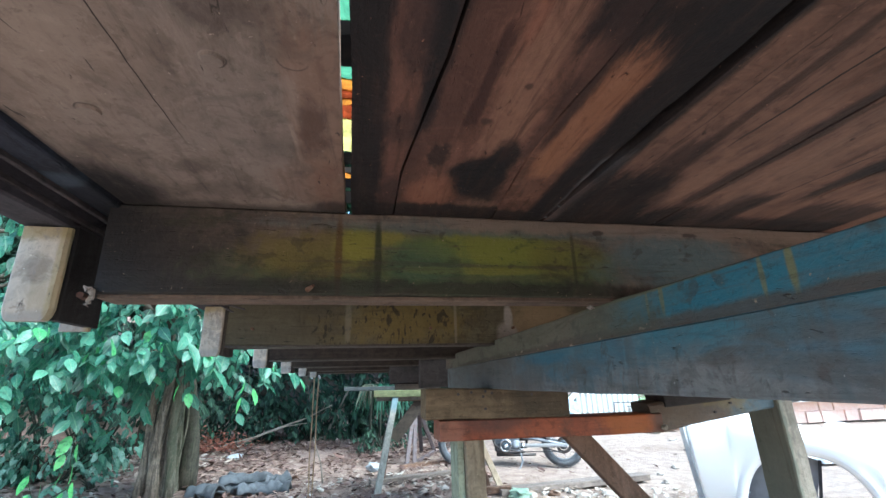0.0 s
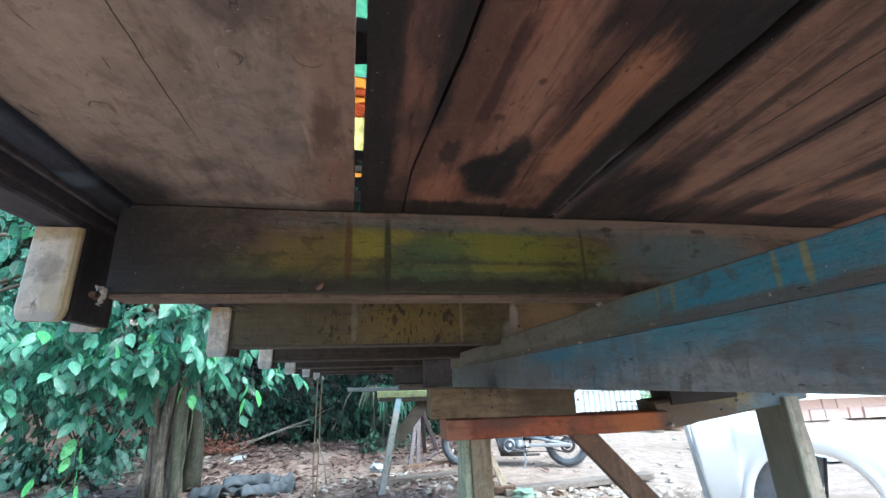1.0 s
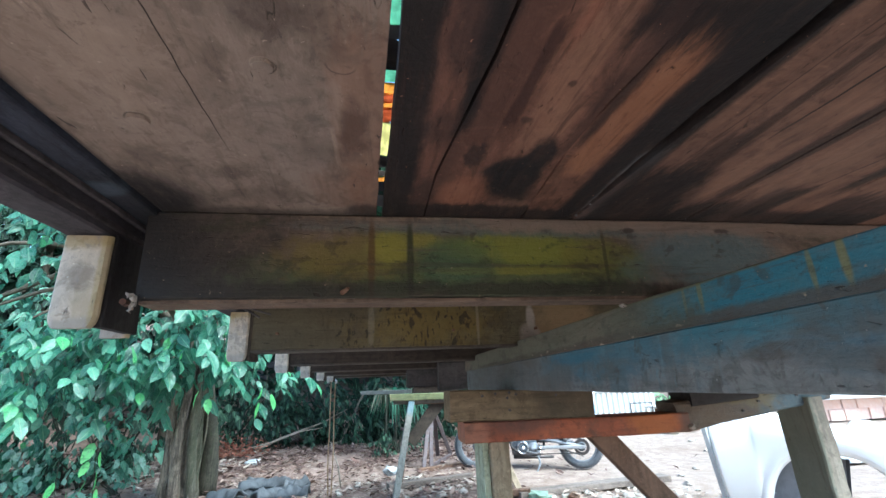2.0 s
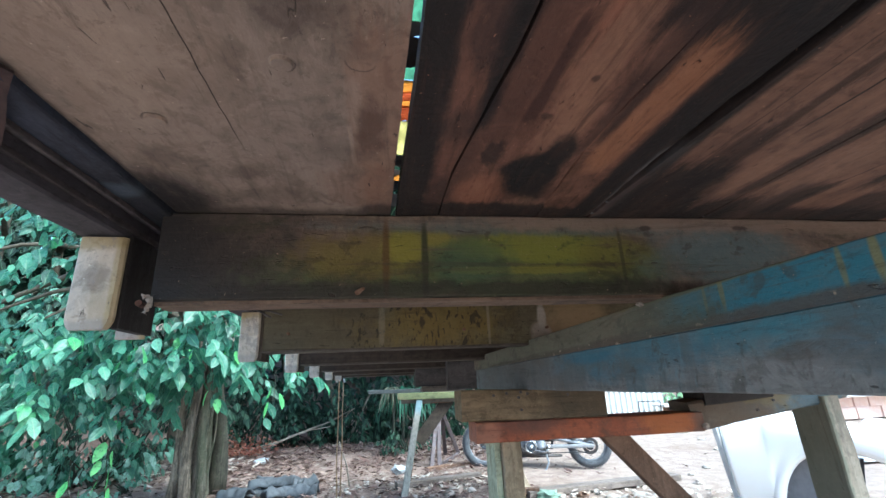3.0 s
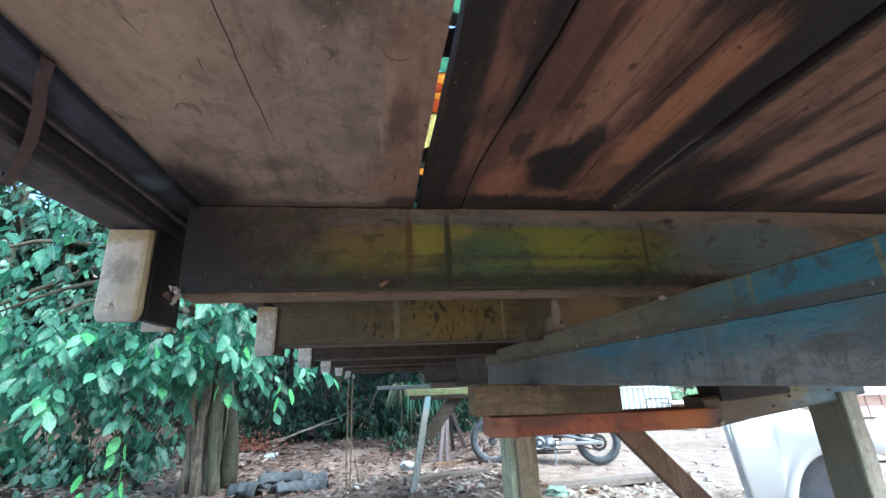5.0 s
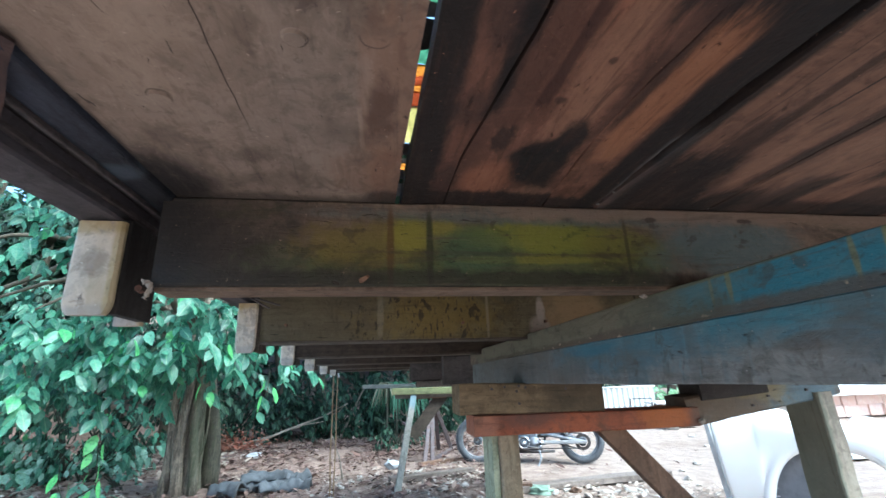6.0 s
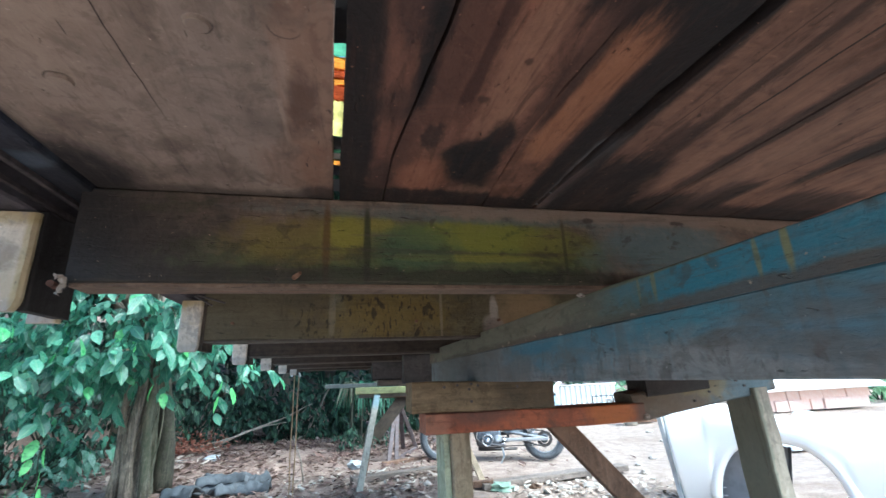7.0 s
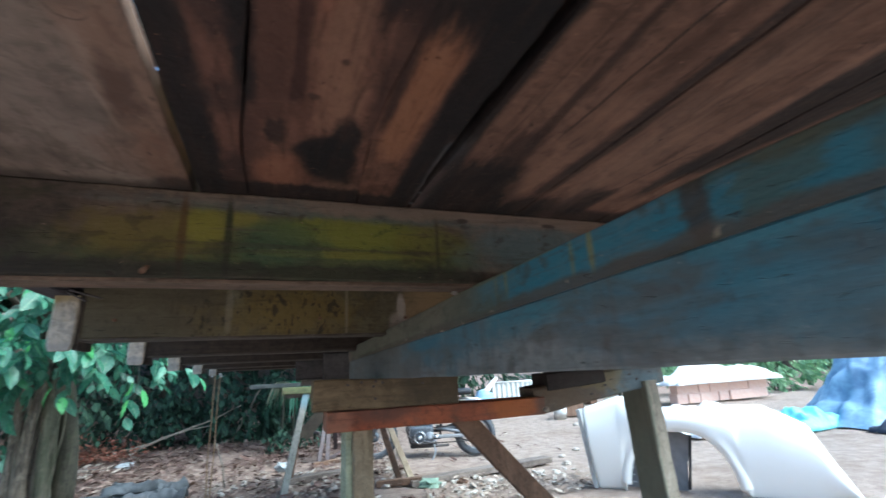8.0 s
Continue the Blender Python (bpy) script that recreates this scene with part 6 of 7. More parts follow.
for i, (dx, dy, r) in enumerate(((-0.10, -0.08, 0.035), (0.07, -0.11, 0.03), (-0.015, -0.13, 0.035), (0.05, -0.06, 0.03))):
    pts = [(-1.80 + dx * (1.5 - 0.7 * k / 8) + 0.02 * math.sin(k * 1.3 + i), 4.90 + dy * (1.4 - 0.6 * k / 8), -0.04 + 0.24 * k) for k in range(9)]
    part("root_stem", tube(pts, [r * (1.5 - 0.8 * k / 8) for k in range(9)], 8), m_bark, tree, "", True)
for i in range(5):
    a0 = -2.4 + i * 0.45
    pts = [(-1.80 + (0.175 - 0.045 * k / 12) * math.cos(a0 + 0.06 * k + 0.2 * math.sin(k * 0.9 + i)), 4.90 + (0.175 - 0.045 * k / 12) * math.sin(a0 + 0.06 * k + 0.2 * math.sin(k * 0.9 + i)), -0.03 + 0.15 * k) for k in range(13)]
    part("vine", tube(pts, 0.008, 6), m_bark, tree, "thin vine on the trunk", True)
ends = [(-0.95, 4.1, 1.45), (-1.5, 3.9, 1.75), (-2.1, 3.8, 1.7), (-2.7, 3.9, 1.5), (-3.4, 4.2, 1.6), (-4.0, 4.4, 2.2), (-3.0, 4.3, 2.7), (-2.2, 4.2, 3.1), (-1.2, 4.4, 2.4), (-4.4, 4.6, 1.3), (-3.6, 4.0, 3.3), (-0.9, 4.7, 1.6)]
for i, e in enumerate(ends):
    a = Vector((-1.90, 4.90, 1.25 + 0.11 * i))
    e = Vector(e)
    pts = [a + (e - a) * f + Vector((0, 0, 0.35 * math.sin(math.pi * f))) + Vector(noise.noise_vector(Vector((i, f * 3, 0)))) * 0.08 for f in np.linspace(0, 1, 9)]
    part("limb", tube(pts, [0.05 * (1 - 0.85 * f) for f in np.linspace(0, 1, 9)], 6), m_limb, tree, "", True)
places = []
zones = [((-1.80, 4.25, 1.43), (0.66, 0.55, 0.36), 175), ((-2.7, 4.15, 1.22), (0.9, 0.6, 0.42), 120), ((-3.6, 4.2, 1.20), (0.9, 0.7, 0.50), 110), ((-3.3, 4.5, 2.3), (1.7, 1.1, 0.7), 210), ((-1.7, 4.6, 2.4), (1.3, 1.0, 0.6), 170), ((-1.20, 4.55, 1.16), (0.36, 0.3, 0.22), 24)]
for c, r, n in zones:
    for _ in range(n):
        d = rng.normal(0, 1, 3)
        d /= np.linalg.norm(d)
        p = np.array(c) + d * np.array(r) * rng.uniform(0.3, 1.0) ** 0.5
        places += sprig(rng, p, (d[0] * 0.7 + rng.normal(0, 0.4), d[1] * 0.6 - 0.35, -0.15 + rng.normal(0, 0.25)), rng.randint(3, 6), rng.uniform(0.095, 0.185))
crown = new("crown", leaf_mesh("crown", places, m_leaf, 1))
crown.parent = tree
for p0, n in (((-2.12, 4.0, 0.66), 7), ((-2.36, 4.0, 0.40), 4), ((-1.40, 3.95, 1.01), 2), ((-0.91, 3.95, 1.03), 3), ((-1.58, 3.8, 1.42), 3), ((-1.26, 3.9, 1.38), 2), ((-3.0, 3.8, 0.9), 5)):
    q = Vector(p0)
    hang = []
    for i in range(n):
        q = q + Vector((rng.normal(0, 0.012), rng.normal(0, 0.01), -0.065))
        hang.append((q + Vector((0.035 if i % 2 else -0.035, 0, 0)), (0.35 if i % 2 else -0.15, -0.55, -1.0), 0.14 * rng.uniform(0.85, 1.15)))
    shoot = part("hanging_shoot", tube([Vector(p0) + Vector((0, 0, 0.06)), Vector(p0) + Vector((0.004, 0, -0.03 * n)), q], 0.003, 5), m_stalk, tree, "bright young hanging shoot")
    for place in hang:
        blade = new("leaf", leaf_mesh("leaf", [place], m_leaf_bright, int(abs(place[0][0] * 900))))
        blade.parent = shoot


def bush(c, r, n, size, material, seed, label, cat="shrub"):
    rg = np.random.RandomState(seed)
    b = thing("shrub", label, cat, "undergrowth")
    pl = []
    base = Vector((c[0], c[1], lift(c[0], c[1]) - 0.03))
    for i in range(7):
        e = Vector((c[0] + rg.uniform(-1, 1) * r[0] * 0.8, c[1] + rg.uniform(-1, 1) * r[1] * 0.8, base.z + r[2] * rg.uniform(0.6, 1.7)))
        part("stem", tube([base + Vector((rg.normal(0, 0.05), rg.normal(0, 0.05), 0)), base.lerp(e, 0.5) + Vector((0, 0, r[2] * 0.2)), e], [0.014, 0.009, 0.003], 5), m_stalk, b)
    for _ in range(n):
        d = rg.normal(0, 1, 3)
        d /= np.linalg.norm(d)
        p = np.array((c[0], c[1], base.z + r[2])) + d * np.array(r) * rg.uniform(0.25, 1.0) ** 0.5
        if p[2] < base.z + 0.05:
            continue
        pl += sprig(rg, p, (d[0] + rg.normal(0, 0.3), d[1] * 0.6 - 0.3, rg.normal(-0.1, 0.3)), rg.randint(3, 7), size * rg.uniform(0.7, 1.2))
    o = new("foliage", leaf_mesh("foliage", pl, material, seed))
    o.parent = b
    return b


bush((-4.5, 3.3, 0), (0.5, 0.5, 0.28), 36, 0.14, m_leaf_pale, 31, "low glossy shrub at the forest edge")
bush((-3.25, 3.75, 0), (0.40, 0.35, 0.16), 16, 0.13, m_leaf_pale, 33, "plant at the forest edge with glare-paled leaves")
bush((-2.55, 4.25, 0), (0.3, 0.25, 0.13), 16, 0.11, m_leaf_pale, 44, "small pale-leaved plant by the trunk")
bush((-3.45, 4.35, 0), (0.40, 0.35, 0.20), 18, 0.13, m_leaf_pale, 47, "plant at the forest edge with glare-paled leaves")
bush((-3.1, 5.7, 0), (0.6, 0.4, 0.26), 55, 0.12, m_leaf_pale, 56, "low pale-leaved plant on the leaf litter")
bush((-4.3, 6.0, 0), (0.7, 0.4, 0.32), 70, 0.12, m_leaf_pale, 57, "low pale-leaved plant on the leaf litter")
bush((-2.5, 5.2, 0), (0.25, 0.2, 0.10), 10, 0.11, m_leaf_pale, 58, "small pale-leaved plant by the trunk")
bush((-0.35, 8.7, 0), (0.9, 0.4, 0.5), 150, 0.13, m_leaf_shade, 48, "dark shrub deep in shade")
bush((-1.8, 8.6, 0), (0.9, 0.4, 0.45), 150, 0.13, m_leaf_shade, 49, "dark shrub deep in shade")
bush((0.55, 8.5, 0), (0.8, 0.4, 0.5), 150, 0.13, m_leaf_shade, 51, "dark shrub deep in shade")
bush((0.28, 6.8, 0), (0.32, 0.16, 0.20), 34, 0.09, m_leaf_shade, 52, "small dark plant at the foot of the palms")
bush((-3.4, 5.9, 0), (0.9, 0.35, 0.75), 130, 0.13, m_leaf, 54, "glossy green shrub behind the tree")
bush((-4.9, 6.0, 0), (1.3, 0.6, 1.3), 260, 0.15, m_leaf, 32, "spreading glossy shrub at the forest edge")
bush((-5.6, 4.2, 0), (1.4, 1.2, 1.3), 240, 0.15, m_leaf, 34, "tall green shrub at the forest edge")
bush((-3.2, 6.4, 0), (1.3, 0.8, 0.8), 160, 0.13, m_leaf_shade, 35, "dark green shrub behind the tree")
bush((-0.9, 8.6, 0), (1.2, 0.6, 0.6), 120, 0.14, m_leaf_shade, 36, "dark shrub deep in shade")
bush((-2.6, 8.9, 0), (1.5, 0.7, 0.9), 180, 0.15, m_leaf_shade, 37, "dark shrub deep in shade")
bush((1.0, 9.0, 0), (1.4, 0.7, 0.8), 160, 0.15, m_leaf_shade, 38, "dark shrub deep in shade")
bush((2.1, 9.3, 0), (1.1, 0.6, 0.7), 120, 0.14, m_leaf_shade, 39, "dark green shrub at the yard's edge")
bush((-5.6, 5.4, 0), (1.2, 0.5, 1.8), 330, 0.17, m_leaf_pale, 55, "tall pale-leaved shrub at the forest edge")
bush((-6.5, 7.0, 0), (1.8, 1.4, 1.6), 260, 0.17, m_leaf_shade, 40, "tall dark shrub in the forest")


def forest_tree(x, y, h, r, seed, n, size, material):
    rg = np.random.RandomState(seed)
    t = thing("forest_tree", "tall forest tree with a thin trunk and dense dark crown", "tree", "forest behind the yard")
    z0 = lift(x, y) - 0.1
    pts = [(x + 0.15 * math.sin(k + seed), y + 0.1 * math.cos(k * 1.3), z0 + h * k / 8) for k in range(9)]
    part("trunk", tube(pts, [r * (1 - 0.08 * k) for k in range(9)], 10), m_limb, t, "", True)
    pl = []
    for i in range(9):
        a = rg.uniform(0, 2 * math.pi)
        s = Vector((x, y, z0 + h * rg.uniform(0.35, 0.95)))
        e = s + Vector((math.cos(a) * rg.uniform(0.8, 2.0), math.sin(a) * rg.uniform(0.8, 1.6), rg.uniform(-0.2, 1.0)))
        part("limb", tube([s, s.lerp(e, 0.5) + Vector((0, 0, 0.25)), e], [r * 0.4, r * 0.25, r * 0.06], 6), m_limb, t, "", True)
        for _ in range(n // 9):
            f = rg.uniform(0.25, 1.1)
            p = s.lerp(e, f) + Vector(rg.normal(0, 0.42, 3))
            pl += sprig(rg, p, (rg.normal(0, 1), rg.normal(-0.4, 0.7), rg.normal(-0.2, 0.4)), rg.randint(4, 8), size * rg.uniform(0.7, 1.3))
    o = new("crown", leaf_mesh("crown", pl, material, seed))
    o.parent = t
    return t


for i, (x, y, h) in enumerate(((-6.6, 8.2, 5.5), (-3.6, 8.4, 6.0), (-1.2, 10.0, 6.5), (0.8, 10.6, 6.0), (-7.4, 5.2, 5.5), (2.6, 10.4, 5.5), (-6.6, 9.5, 7.0), (-8.6, 8.0, 7.0), (-2.4, 11.5, 7.0), (4.2, 12.4, 5.5))):
    forest_tree(x, y, h, 0.13, 50 + i, 190, 0.19, m_leaf_shade)
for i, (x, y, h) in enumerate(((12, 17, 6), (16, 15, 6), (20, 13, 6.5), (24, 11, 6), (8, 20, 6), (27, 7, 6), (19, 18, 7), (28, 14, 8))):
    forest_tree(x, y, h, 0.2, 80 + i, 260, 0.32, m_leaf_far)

# unseen high canopy, added to keep the forest floor dim
rng = np.random.RandomState(66)
pl = []
for _ in range(9000):
    x, y = rng.uniform(-10, 3.2), rng.uniform(5.3, 14)
    if x < -1.2 and y < 9.5:
        continue
    pl.append(((x, y, 2.9 + rng.uniform(0, 2.4)), (rng.normal(0, 1), rng.normal(0, 1), rng.normal(-0.3, 0.3)), rng.uniform(0.35, 0.6)))
tagged(new("shade_canopy", leaf_mesh("shade_canopy", pl, m_leaf_shade, 12)), "unseen leaf layer added above the litter to shade it", "forest", "", "stuff")

# far woods closing the view
rng = np.random.RandomState(77)
pl = []
for _ in range(9000):
    x = rng.uniform(-16, 5.5)
    y = rng.uniform(10.6, 15.0) if x > -7 else rng.uniform(5, 15)
    z = lift(x, y) + rng.uniform(0, 1) ** 1.3 * 4.5
    pl.append(((x, y, z), (rng.normal(0, 1), rng.normal(-0.7, 0.6), rng.normal(-0.5, 0.4)), rng.uniform(0.18, 0.42)))
tagged(new("far_woods", leaf_mesh("far_woods", pl, m_leaf_shade, 9)), "dense dark forest foliage behind the yard", "forest", "", "stuff")
pl = []
for _ in range(7000):
    a = rng.uniform(-0.25, 1.12)
    d = rng.uniform(26, 34)
    x, y = 4 + d * math.cos(a), d * math.sin(a)
    z = lift(x, y) + rng.uniform(0, 1) ** 1.2 * 5.0
    pl.append(((x, y, z), (rng.normal(0, 1), rng.normal(-0.5, 0.7), rng.normal(-0.5, 0.5)), rng.uniform(0.4, 0.9)))
tagged(new("far_woods", leaf_mesh("far_woods", pl, m_leaf_far, 10)), "treeline beyond the yard in haze-paled green", "forest", "", "stuff")


def palm(c, n, length, seed, label, material):
    """A young palm: strap leaves arching out of one crown and hanging down."""
    rg = np.random.RandomState(seed)
    p = thing("palm", label, "palm")
    part("stem", tube([(c[0], c[1], lift(c[0], c[1]) - 0.03), (c[0] + 0.03, c[1], c[2])], [0.022, 0.014], 8), m_stalk, p, "", True)
    for i in range(n):
        a = rg.uniform(0, 2 * math.pi)
        L = length * rg.uniform(0.7, 1.15)
        out = rg.uniform(0.15, 0.75)
        rise = rg.uniform(0.1, 0.45)
        w = rg.uniform(0.012, 0.022)
        side = Vector((-math.sin(a), math.cos(a), 0))
        ax = Vector((math.cos(a), math.sin(a), 0))
        bm = bmesh.new()
        rows = []
        for f in np.linspace(0, 1, 8):
            q = Vector(c) + ax * L * out * f ** 0.8 + Vector((0, 0, L * (rise * f - (0.75 + rise) * f * f)))
            h = w * math.sin(math.pi * min(1.0, 0.12 + 0.86 * f)) + 0.001
            rows.append([bm.verts.new(q - side * h), bm.verts.new(q + ax * h * 0.5), bm.verts.new(q + side * h)])
        for r0, r1 in zip(rows, rows[1:]):
            bm.faces.new((r0[0], r0[1], r1[1], r1[0]))
            bm.faces.new((r0[1], r0[2], r1[2], r1[1]))
        part("frond", bm, material, p)


palm((0.12, 7.0, 0.90), 20, 0.42, 5, "young palm with bleached drooping strap leaves", m_palm_dry)
palm((0.27, 7.1, 0.90), 46, 0.62, 6, "young green palm with hanging strap leaves at the forest edge", m_palm)
palm((0.60, 7.3, 0.88), 30, 0.60, 7, "young green palm with hanging strap leaves at the forest edge", m_palm)

# reddish dry fern heap
pl = []
for _ in range(560):
    pl.append(((-2.15 + rng.normal(0, 0.26), 7.3 + rng.normal(0, 0.14), 0.04 + abs(rng.normal(0, 0.12))), (rng.normal(0, 1), rng.normal(0, 1), rng.uniform(0, 1)), 0.06))
tagged(new("dry_fern", leaf_mesh("dry_fern", pl, m_fern, 4)), "heap of dry reddish fern on the forest floor", "fern", "", "stuff")

# fallen branches
for i, (a, b, r) in enumerate((((-3.60, 3.40, 0.0), (-2.52, 3.56, 0.83), 0.012), ((-1.9, 7.9, 0.05), (-0.5, 8.3, 0.55), 0.022), ((-2.3, 7.6, 0.02), (-0.9, 8.0, 0.35), 0.015), ((-0.6, 8.4, 0.0), (-0.2, 8.5, 0.95), 0.03), ((-0.9, 8.3, 0.0), (1.2, 8.9, 0.4), 0.02), ((-4.5, 4.0, 0.2), (-2.9, 4.3, 0.75), 0.012))):
    a, b = Vector(a), Vector(b)
    pts = [a.lerp(b, f) + Vector(noise.noise_vector(Vector((i * 3.0, f * 3, 0)))) * 0.07 for f in np.linspace(0, 1, 9)]
    solo("branch", tube(pts, [r * (1 - 0.6 * f) for f in np.linspace(0, 1, 9)], 7), m_twig if i else m_bark_dark, "dead branch leaning through the undergrowth", "branch", "fallen branches", smooth=True)

for i, (x, y) in enumerate(((11.0, 9.4), (12.6, 8.6), (14.0, 7.6), (15.4, 6.4), (16.4, 5.0), (9.4, 11.0))):
    bush((x, y, 0), (1.1, 0.8, 0.75), 130, 0.17, m_leaf_far, 70 + i, "bright green hedge shrub beyond the yard")

# ---------------------------------------------------------------- litter
rng = np.random.RandomState(5)


def flakes(name, n, area, size, material, label, cat, thin=0.35, curl=0.25):
    vs, fs = [], []
    x0, x1, y0, y1 = area
    k = 0
    while k < n:
        x, y = rng.uniform(x0, x1), rng.uniform(y0, y1)
        if noise.noise(Vector((x * 0.9, y * 0.9, 7))) < rng.uniform(-0.6, 0.35):
            continue
        s = size * rng.uniform(0.4, 1.4) ** 1.4
        a = rng.uniform(0, 6.28)
        t = thin * rng.uniform(0.5, 1.5)
        loc = np.array([(-1, -t * 0.5, 0), (-0.2, -t, curl * rng.uniform(0, 1)), (1, -t * 0.3, 0.1), (0.9, t * 0.4, 0.1), (0.1, t, curl * rng.uniform(0, 1)), (-0.9, t * 0.4, 0)]) * s
        tilt = Euler((rng.normal(0, 0.22), rng.normal(0, 0.22), a)).to_matrix()
        vs.append(loc @ np.array(tilt.transposed()) + np.array((x, y, lift(x, y) + 0.012 + abs(rng.normal(0, 0.012)))))
        fs.append(tuple(range(6 * k, 6 * k + 6)))
        k += 1
    tagged(new(name, raw(name, np.concatenate(vs), fs, material)), label, cat, "", "stuff")


flakes("leaf_litter", 16000, (-5.5, 1.3, 3.2, 10.2), 0.035, m_litter, "brown fallen leaves covering the forest floor", "leaf litter")
flakes("leaf_litter", 2600, (-2.0, 1.4, 6.0, 10.0), 0.07, m_litter, "long dry brown leaves on the forest floor", "leaf litter", 0.16, 0.2)
flakes("wood_chips", 1700, (-0.6, 1.25, 3.3, 5.1), 0.024, m_chips, "pale wood chips and shavings by the trestles", "wood chips", 0.4, 0.15)
flakes("wood_chips", 800, (1.2, 2.9, 3.1, 3.95), 0.024, m_chips, "pale rubble and shavings beside the plank", "wood chips", 0.45, 0.2)
flakes("wood_chips", 700, (1.5, 6.5, 3.0, 9.0), 0.016, m_chips, "scattered pale chips on the yard", "wood chips", 0.45, 0.12)

# pale flakes added round the tree to brighten its shadowed, hazy ground
flakes("leaf_litter", 2600, (-5.8, -1.8, 3.8, 8.0), 0.055, m_chips, "dry leaves round the tree, paled to lighten the shadowed ground", "leaf litter")
flakes("leaf_litter", 260, (1.2, 3.2, 4.2, 8.0), 0.03, m_litter, "thinly scattered brown leaves on the yard", "leaf litter")

# ---------------------------------------------------------------- the far side of the yard
panel = thing("ribbed_panel", "white ribbed sheet-metal lorry side standing across the yard", "panel")
bm = bmesh.new()
grid = [[bm.verts.new((4.86 + 1.59 * i / 132, 9.99 - 0.020 * math.tanh(2.2 * math.sin(2 * math.pi * i / 11)) + back, z)) for z in (0.10, 0.36, 0.62)] for back in (0.0, 0.012) for i in range(133)]
for i in range(132):
    for j in range(2):
        bm.faces.new((grid[i][j], grid[i + 1][j], grid[i + 1][j + 1], grid[i][j + 1]))
        bm.faces.new((grid[133 + i][j], grid[133 + i][j + 1], grid[134 + i][j + 1], grid[134 + i][j]))
part("sheet", bm, m_ribbed, panel, "white corrugated sheet", True)
part("top_rail", tube([(4.84, 9.98, 0.625), (6.47, 9.98, 0.625)], 0.022, 8), m_ribbed, panel, "", True)
part("prop", tube([(5.0, 10.04, 0.5), (5.0, 10.4, 0.02)], 0.02, 6), m_iron, panel)
part("prop", tube([(5.95, 10.04, 0.5), (5.95, 10.4, 0.02)], 0.02, 6), m_iron, panel)
part("foot", box(4.9, 5.1, 9.9, 10.1, 0.0, 0.10, 0.01), m_brace, panel, "timber foot block")
part("foot", box(5.85, 6.05, 9.9, 10.1, 0.0, 0.10, 0.01), m_brace, panel, "timber foot block")
board_w = thing("white_board", "white board lying on two low blocks across the yard", "board")
part("top", box(6.0, 7.6, 9.3, 9.8, 0.26, 0.31, 0.01), m_sheet, board_w)
part("block", box(6.2, 6.4, 9.4, 9.7, 0.0, 0.26, 0.01), m_brace, board_w)
part("block", box(7.2, 7.4, 9.4, 9.7, 0.0, 0.26, 0.01), m_brace, board_w)
solo("steel_hoop", tube([(5.35, 9.2, 0.0), (5.35, 9.2, 0.40), (5.85, 9.2, 0.40), (5.85, 9.2, 0.0)], 0.014, 6), m_black, "black bent steel hoop standing on the earth", "hoop", smooth=True)
bush((5.3, 11.6, 0), (1.5, 0.5, 0.62), 190, 0.15, m_leaf_shade, 62, "dark green hedge behind the corrugated panel")
fairing = thing("motorcycle_fairing", "white and blue plastic motorcycle fairing standing on the earth", "vehicle part")
part("blade", bar((3.86, 8.5, 0.36), (4.28, 8.5, 0.77), 0.13, 0.05, 0.004, 0.3, 71.0, (0, 1, 0), taper=0.55), m_sheet, fairing, "white upswept blade")
part("cowl", stone((3.95, 8.5, 0.30), 0.22, 33, 1.1, 0.5), m_tarp, fairing, "pale blue cowl", True)
part("foot", box(3.80, 4.10, 8.42, 8.58, 0.0, 0.14, 0.02), m_black, fairing, "black plastic foot")
bush((7.2, 10.6, 0), (0.6, 0.4, 0.36), 80, 0.12, m_leaf_far, 61, "small green shrub across the yard")

bricks = thing("brick_stack", "low stack of pink terracotta blocks across the yard", "bricks")
rng = np.random.RandomState(8)
shared = finish("brick", box(-0.149, 0.149, -0.1, 0.1, -0.0965, 0.0965, 0.004), m_brick)
for row in range(2):
    for i in range(9):
        ob = new("brick", shared)
        ob.parent = bricks
        ob.matrix_world = pose(7.95 + 0.30 * i + 0.04 * row, 7.45 + rng.normal(0, 0.015), 0.11 + 0.195 * row + 0.02, 0, 0, rng.normal(0, 1.5))


def drape(name, c, size, heights, material, label, seed, cat="tarpaulin", smooth=True):
    """A sheet of cloth thrown over a heap."""
    bm = bmesh.new()
    n = 34
    g = []
    for i in range(n + 1):
        row = []
        for j in range(n + 1):
            a, b = i / n * 2 - 1, j / n * 2 - 1
            edge = max(abs(a), abs(b))
            hh = heights * max(0.0, 1 - edge ** 3) ** 0.8
            fold = 0.5 + 0.5 * noise.noise(Vector((a * 2.2 + seed, b * 2.2, seed))) + 0.12 * noise.noise(Vector((a * 6, b * 6, seed)))
            x, y = c[0] + a * size[0] * (1 + 0.12 * noise.noise(Vector((b * 3, seed, 0)))), c[1] + b * size[1] * (1 + 0.12 * noise.noise(Vector((a * 3, seed, 5))))
            row.append(bm.verts.new((x, y, c[2] + 0.015 + hh * fold)))
        g.append(row)
    for i in range(n):
        for j in range(n):
            bm.faces.new((g[i][j], g[i + 1][j], g[i + 1][j + 1], g[i][j + 1]))
    ob = solo(name, bm, material, label, cat, smooth=smooth)
    ob.modifiers.new("thickness", "SOLIDIFY").thickness = 0.008
    return ob


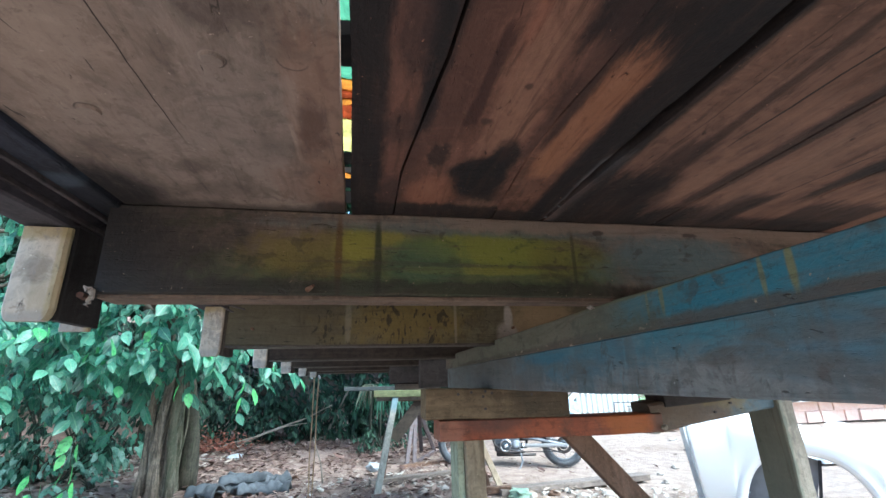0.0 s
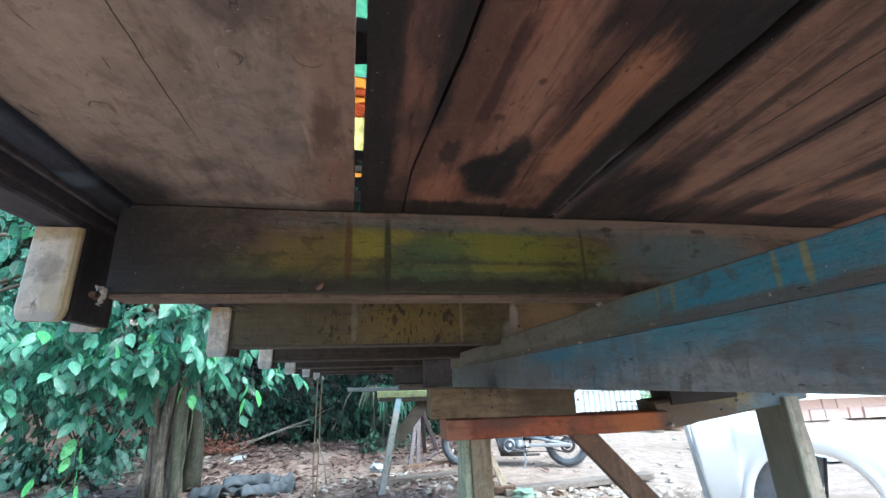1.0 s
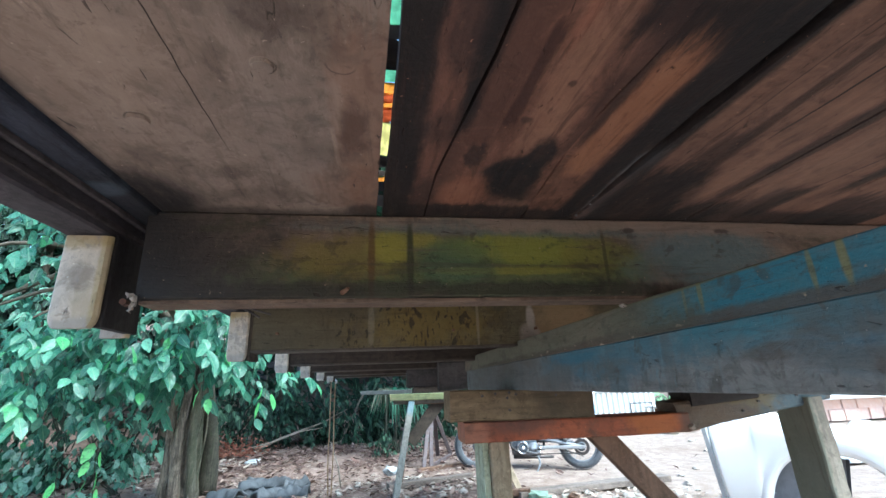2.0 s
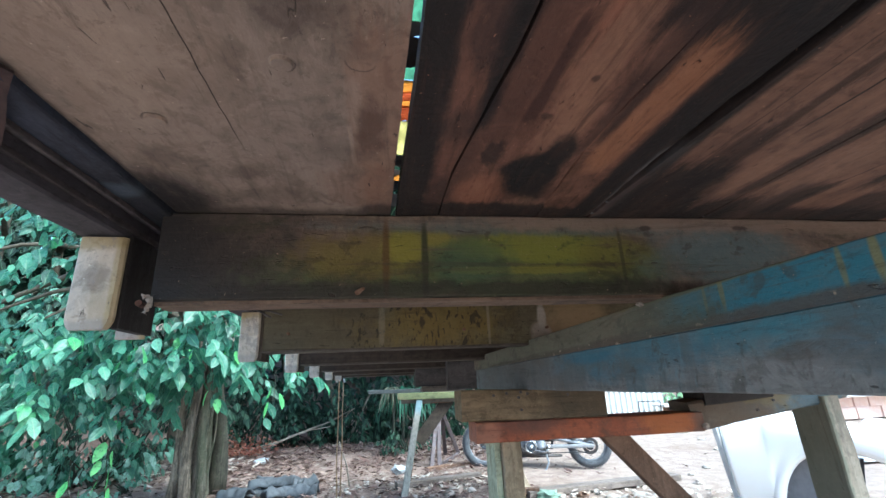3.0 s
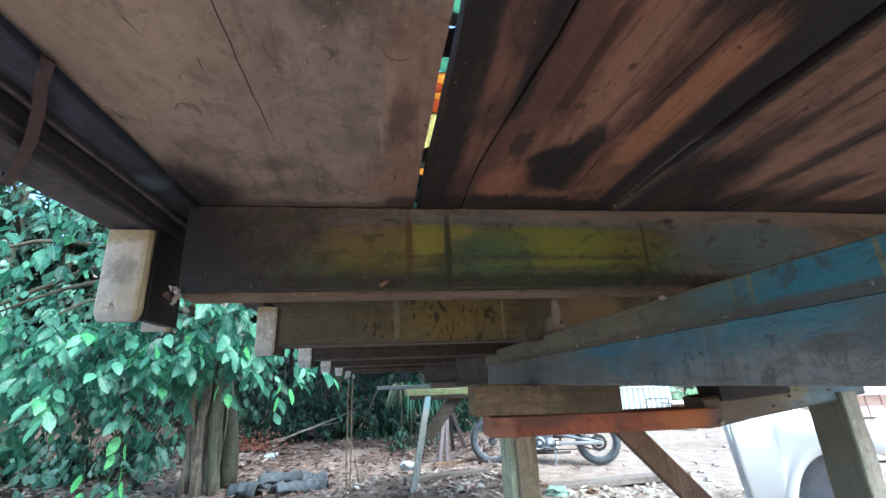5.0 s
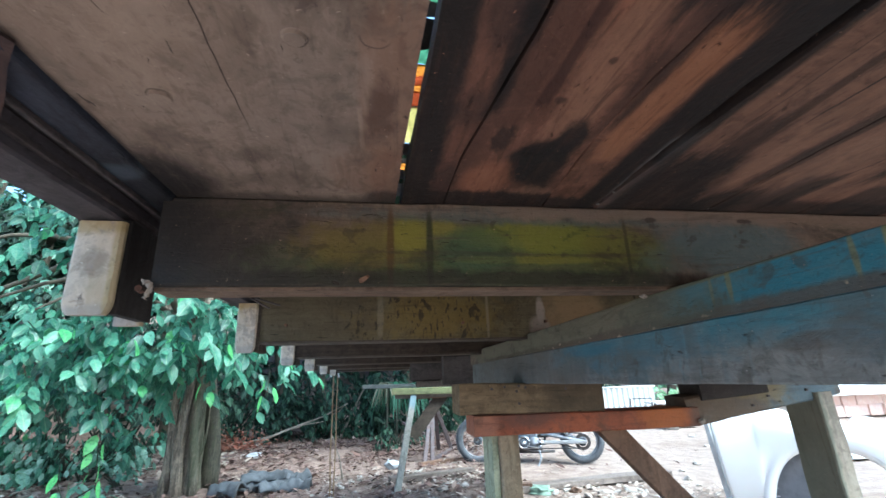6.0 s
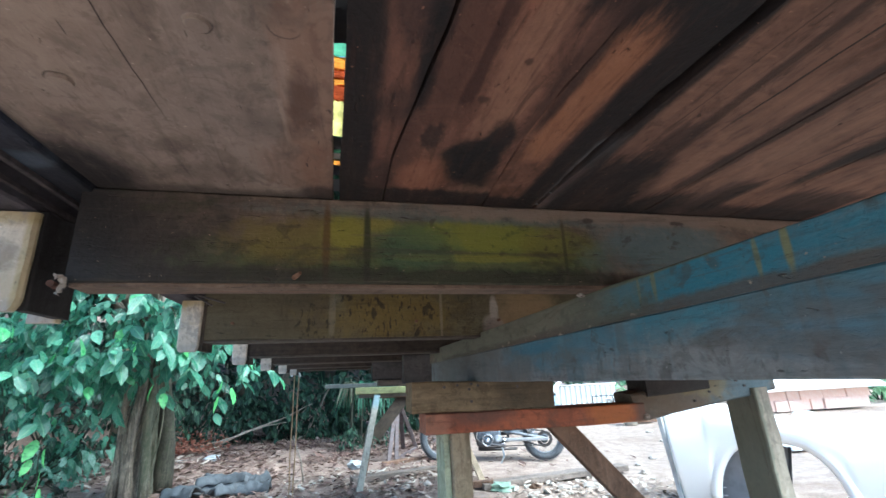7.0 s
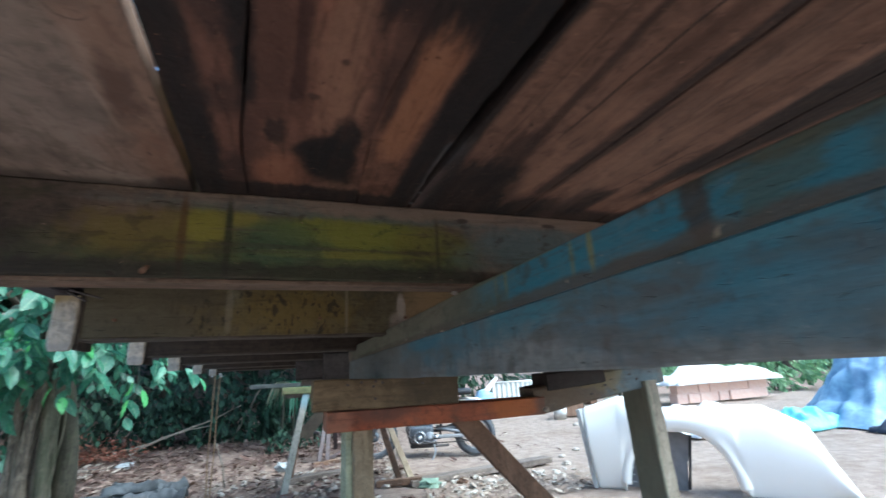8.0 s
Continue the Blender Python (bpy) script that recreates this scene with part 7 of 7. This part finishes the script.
drape("white_sheet", (9.2, 7.6, 0.40), (1.6, 0.5), 0.55, m_sheet, "white plastic sheet thrown over the brick stack", 2)
tarp = thing("blue_tarpaulin", "pale blue tarpaulin draped over a tall heap", "tarpaulin")
bm = bmesh.new()
g = []
for j in range(25):
    v = j / 24
    row = []
    for i in range(96):
        a = 2 * math.pi * i / 96
        r = 0.16 + 0.72 * v ** 0.8
        r *= 1 + 0.14 * v * math.sin(7 * a + 3 * v) + 0.09 * v * math.sin(13 * a + 1 - 2 * v) + 0.28 * noise.noise(Vector((math.cos(a) * 1.5, math.sin(a) * 1.5, v * 2.5))) + 0.10 * noise.noise(Vector((math.cos(a) * 5, math.sin(a) * 5, v * 8)))
        z = 1.02 * (1 - v ** 1.25) + 0.13 * noise.noise(Vector((math.cos(a) * 2, math.sin(a) * 2, v * 5))) + 0.02
        row.append(bm.verts.new((7.45 + (r * 0.95 - 0.18 * (1 - v)) * math.cos(a) + 0.22 * (1 - v), 3.75 + r * 0.8 * math.sin(a), max(0.02, z))))
    g.append(row)
for j in range(24):
    for i in range(96):
        bm.faces.new((g[j][i], g[j][(i + 1) % 96], g[j + 1][(i + 1) % 96], g[j + 1][i]))
bm.faces.new(g[0])
part("cover", bm, m_tarp, tarp, "", True)
part("hem", tube([v + Vector((0, 0, 0.012)) for v in [Vector((7.45 + 0.90 * 0.95 * math.cos(a), 3.75 + 0.90 * 0.8 * math.sin(a), 0.012)) for a in np.linspace(0, 6.2, 60)]], 0.018, 6), m_navy, tarp, "dark folded hem", True)
drape("turquoise_sheet", (6.35, 4.15, 0.0), (0.45, 0.40), 0.34, m_cyan, "turquoise plastic sheet crumpled on the ground", 7)
drape("white_sheet", (5.7, 4.9, 0.0), (1.0, 0.7), 0.42, m_sheet, "white plastic sheet crumpled on the ground", 9)
drape("dark_cloth", (6.9, 3.05, 0.0), (0.6, 0.35), 0.35, m_navy, "dark blue cloth bundle on the ground", 11)

bucket = thing("bucket", "small white plastic bucket on the bare earth", "bucket")
part("body", lathe([(0.10, -0.0), (0.13, 0.24), (0.122, 0.24), (0.094, 0.01)], 20, Matrix.Translation((4.85, 7.2, 0.0)) @ Matrix.Rotation(math.pi / 2, 4, "X"), closed=True), m_pipe, bucket, "", True)
part("handle", tube([(4.72, 7.2, 0.23), (4.76, 7.15, 0.33), (4.94, 7.15, 0.33), (4.98, 7.2, 0.23)], 0.006, 6), m_iron, bucket)
solo("wooden_crate", box(5.05, 5.45, 7.3, 7.6, 0.02, 0.32, 0.01), m_brace, "brown wooden crate on the bare earth", "crate")
solo("turquoise_bowl", lathe([(0.02, 0.0), (0.10, 0.10), (0.092, 0.10), (0.015, 0.012)], 20, Matrix.Translation((5.2, 7.4, 0.32)) @ Matrix.Rotation(math.pi / 2, 4, "X")), m_cyan, "turquoise plastic bowl on the crate", "bowl", smooth=True)
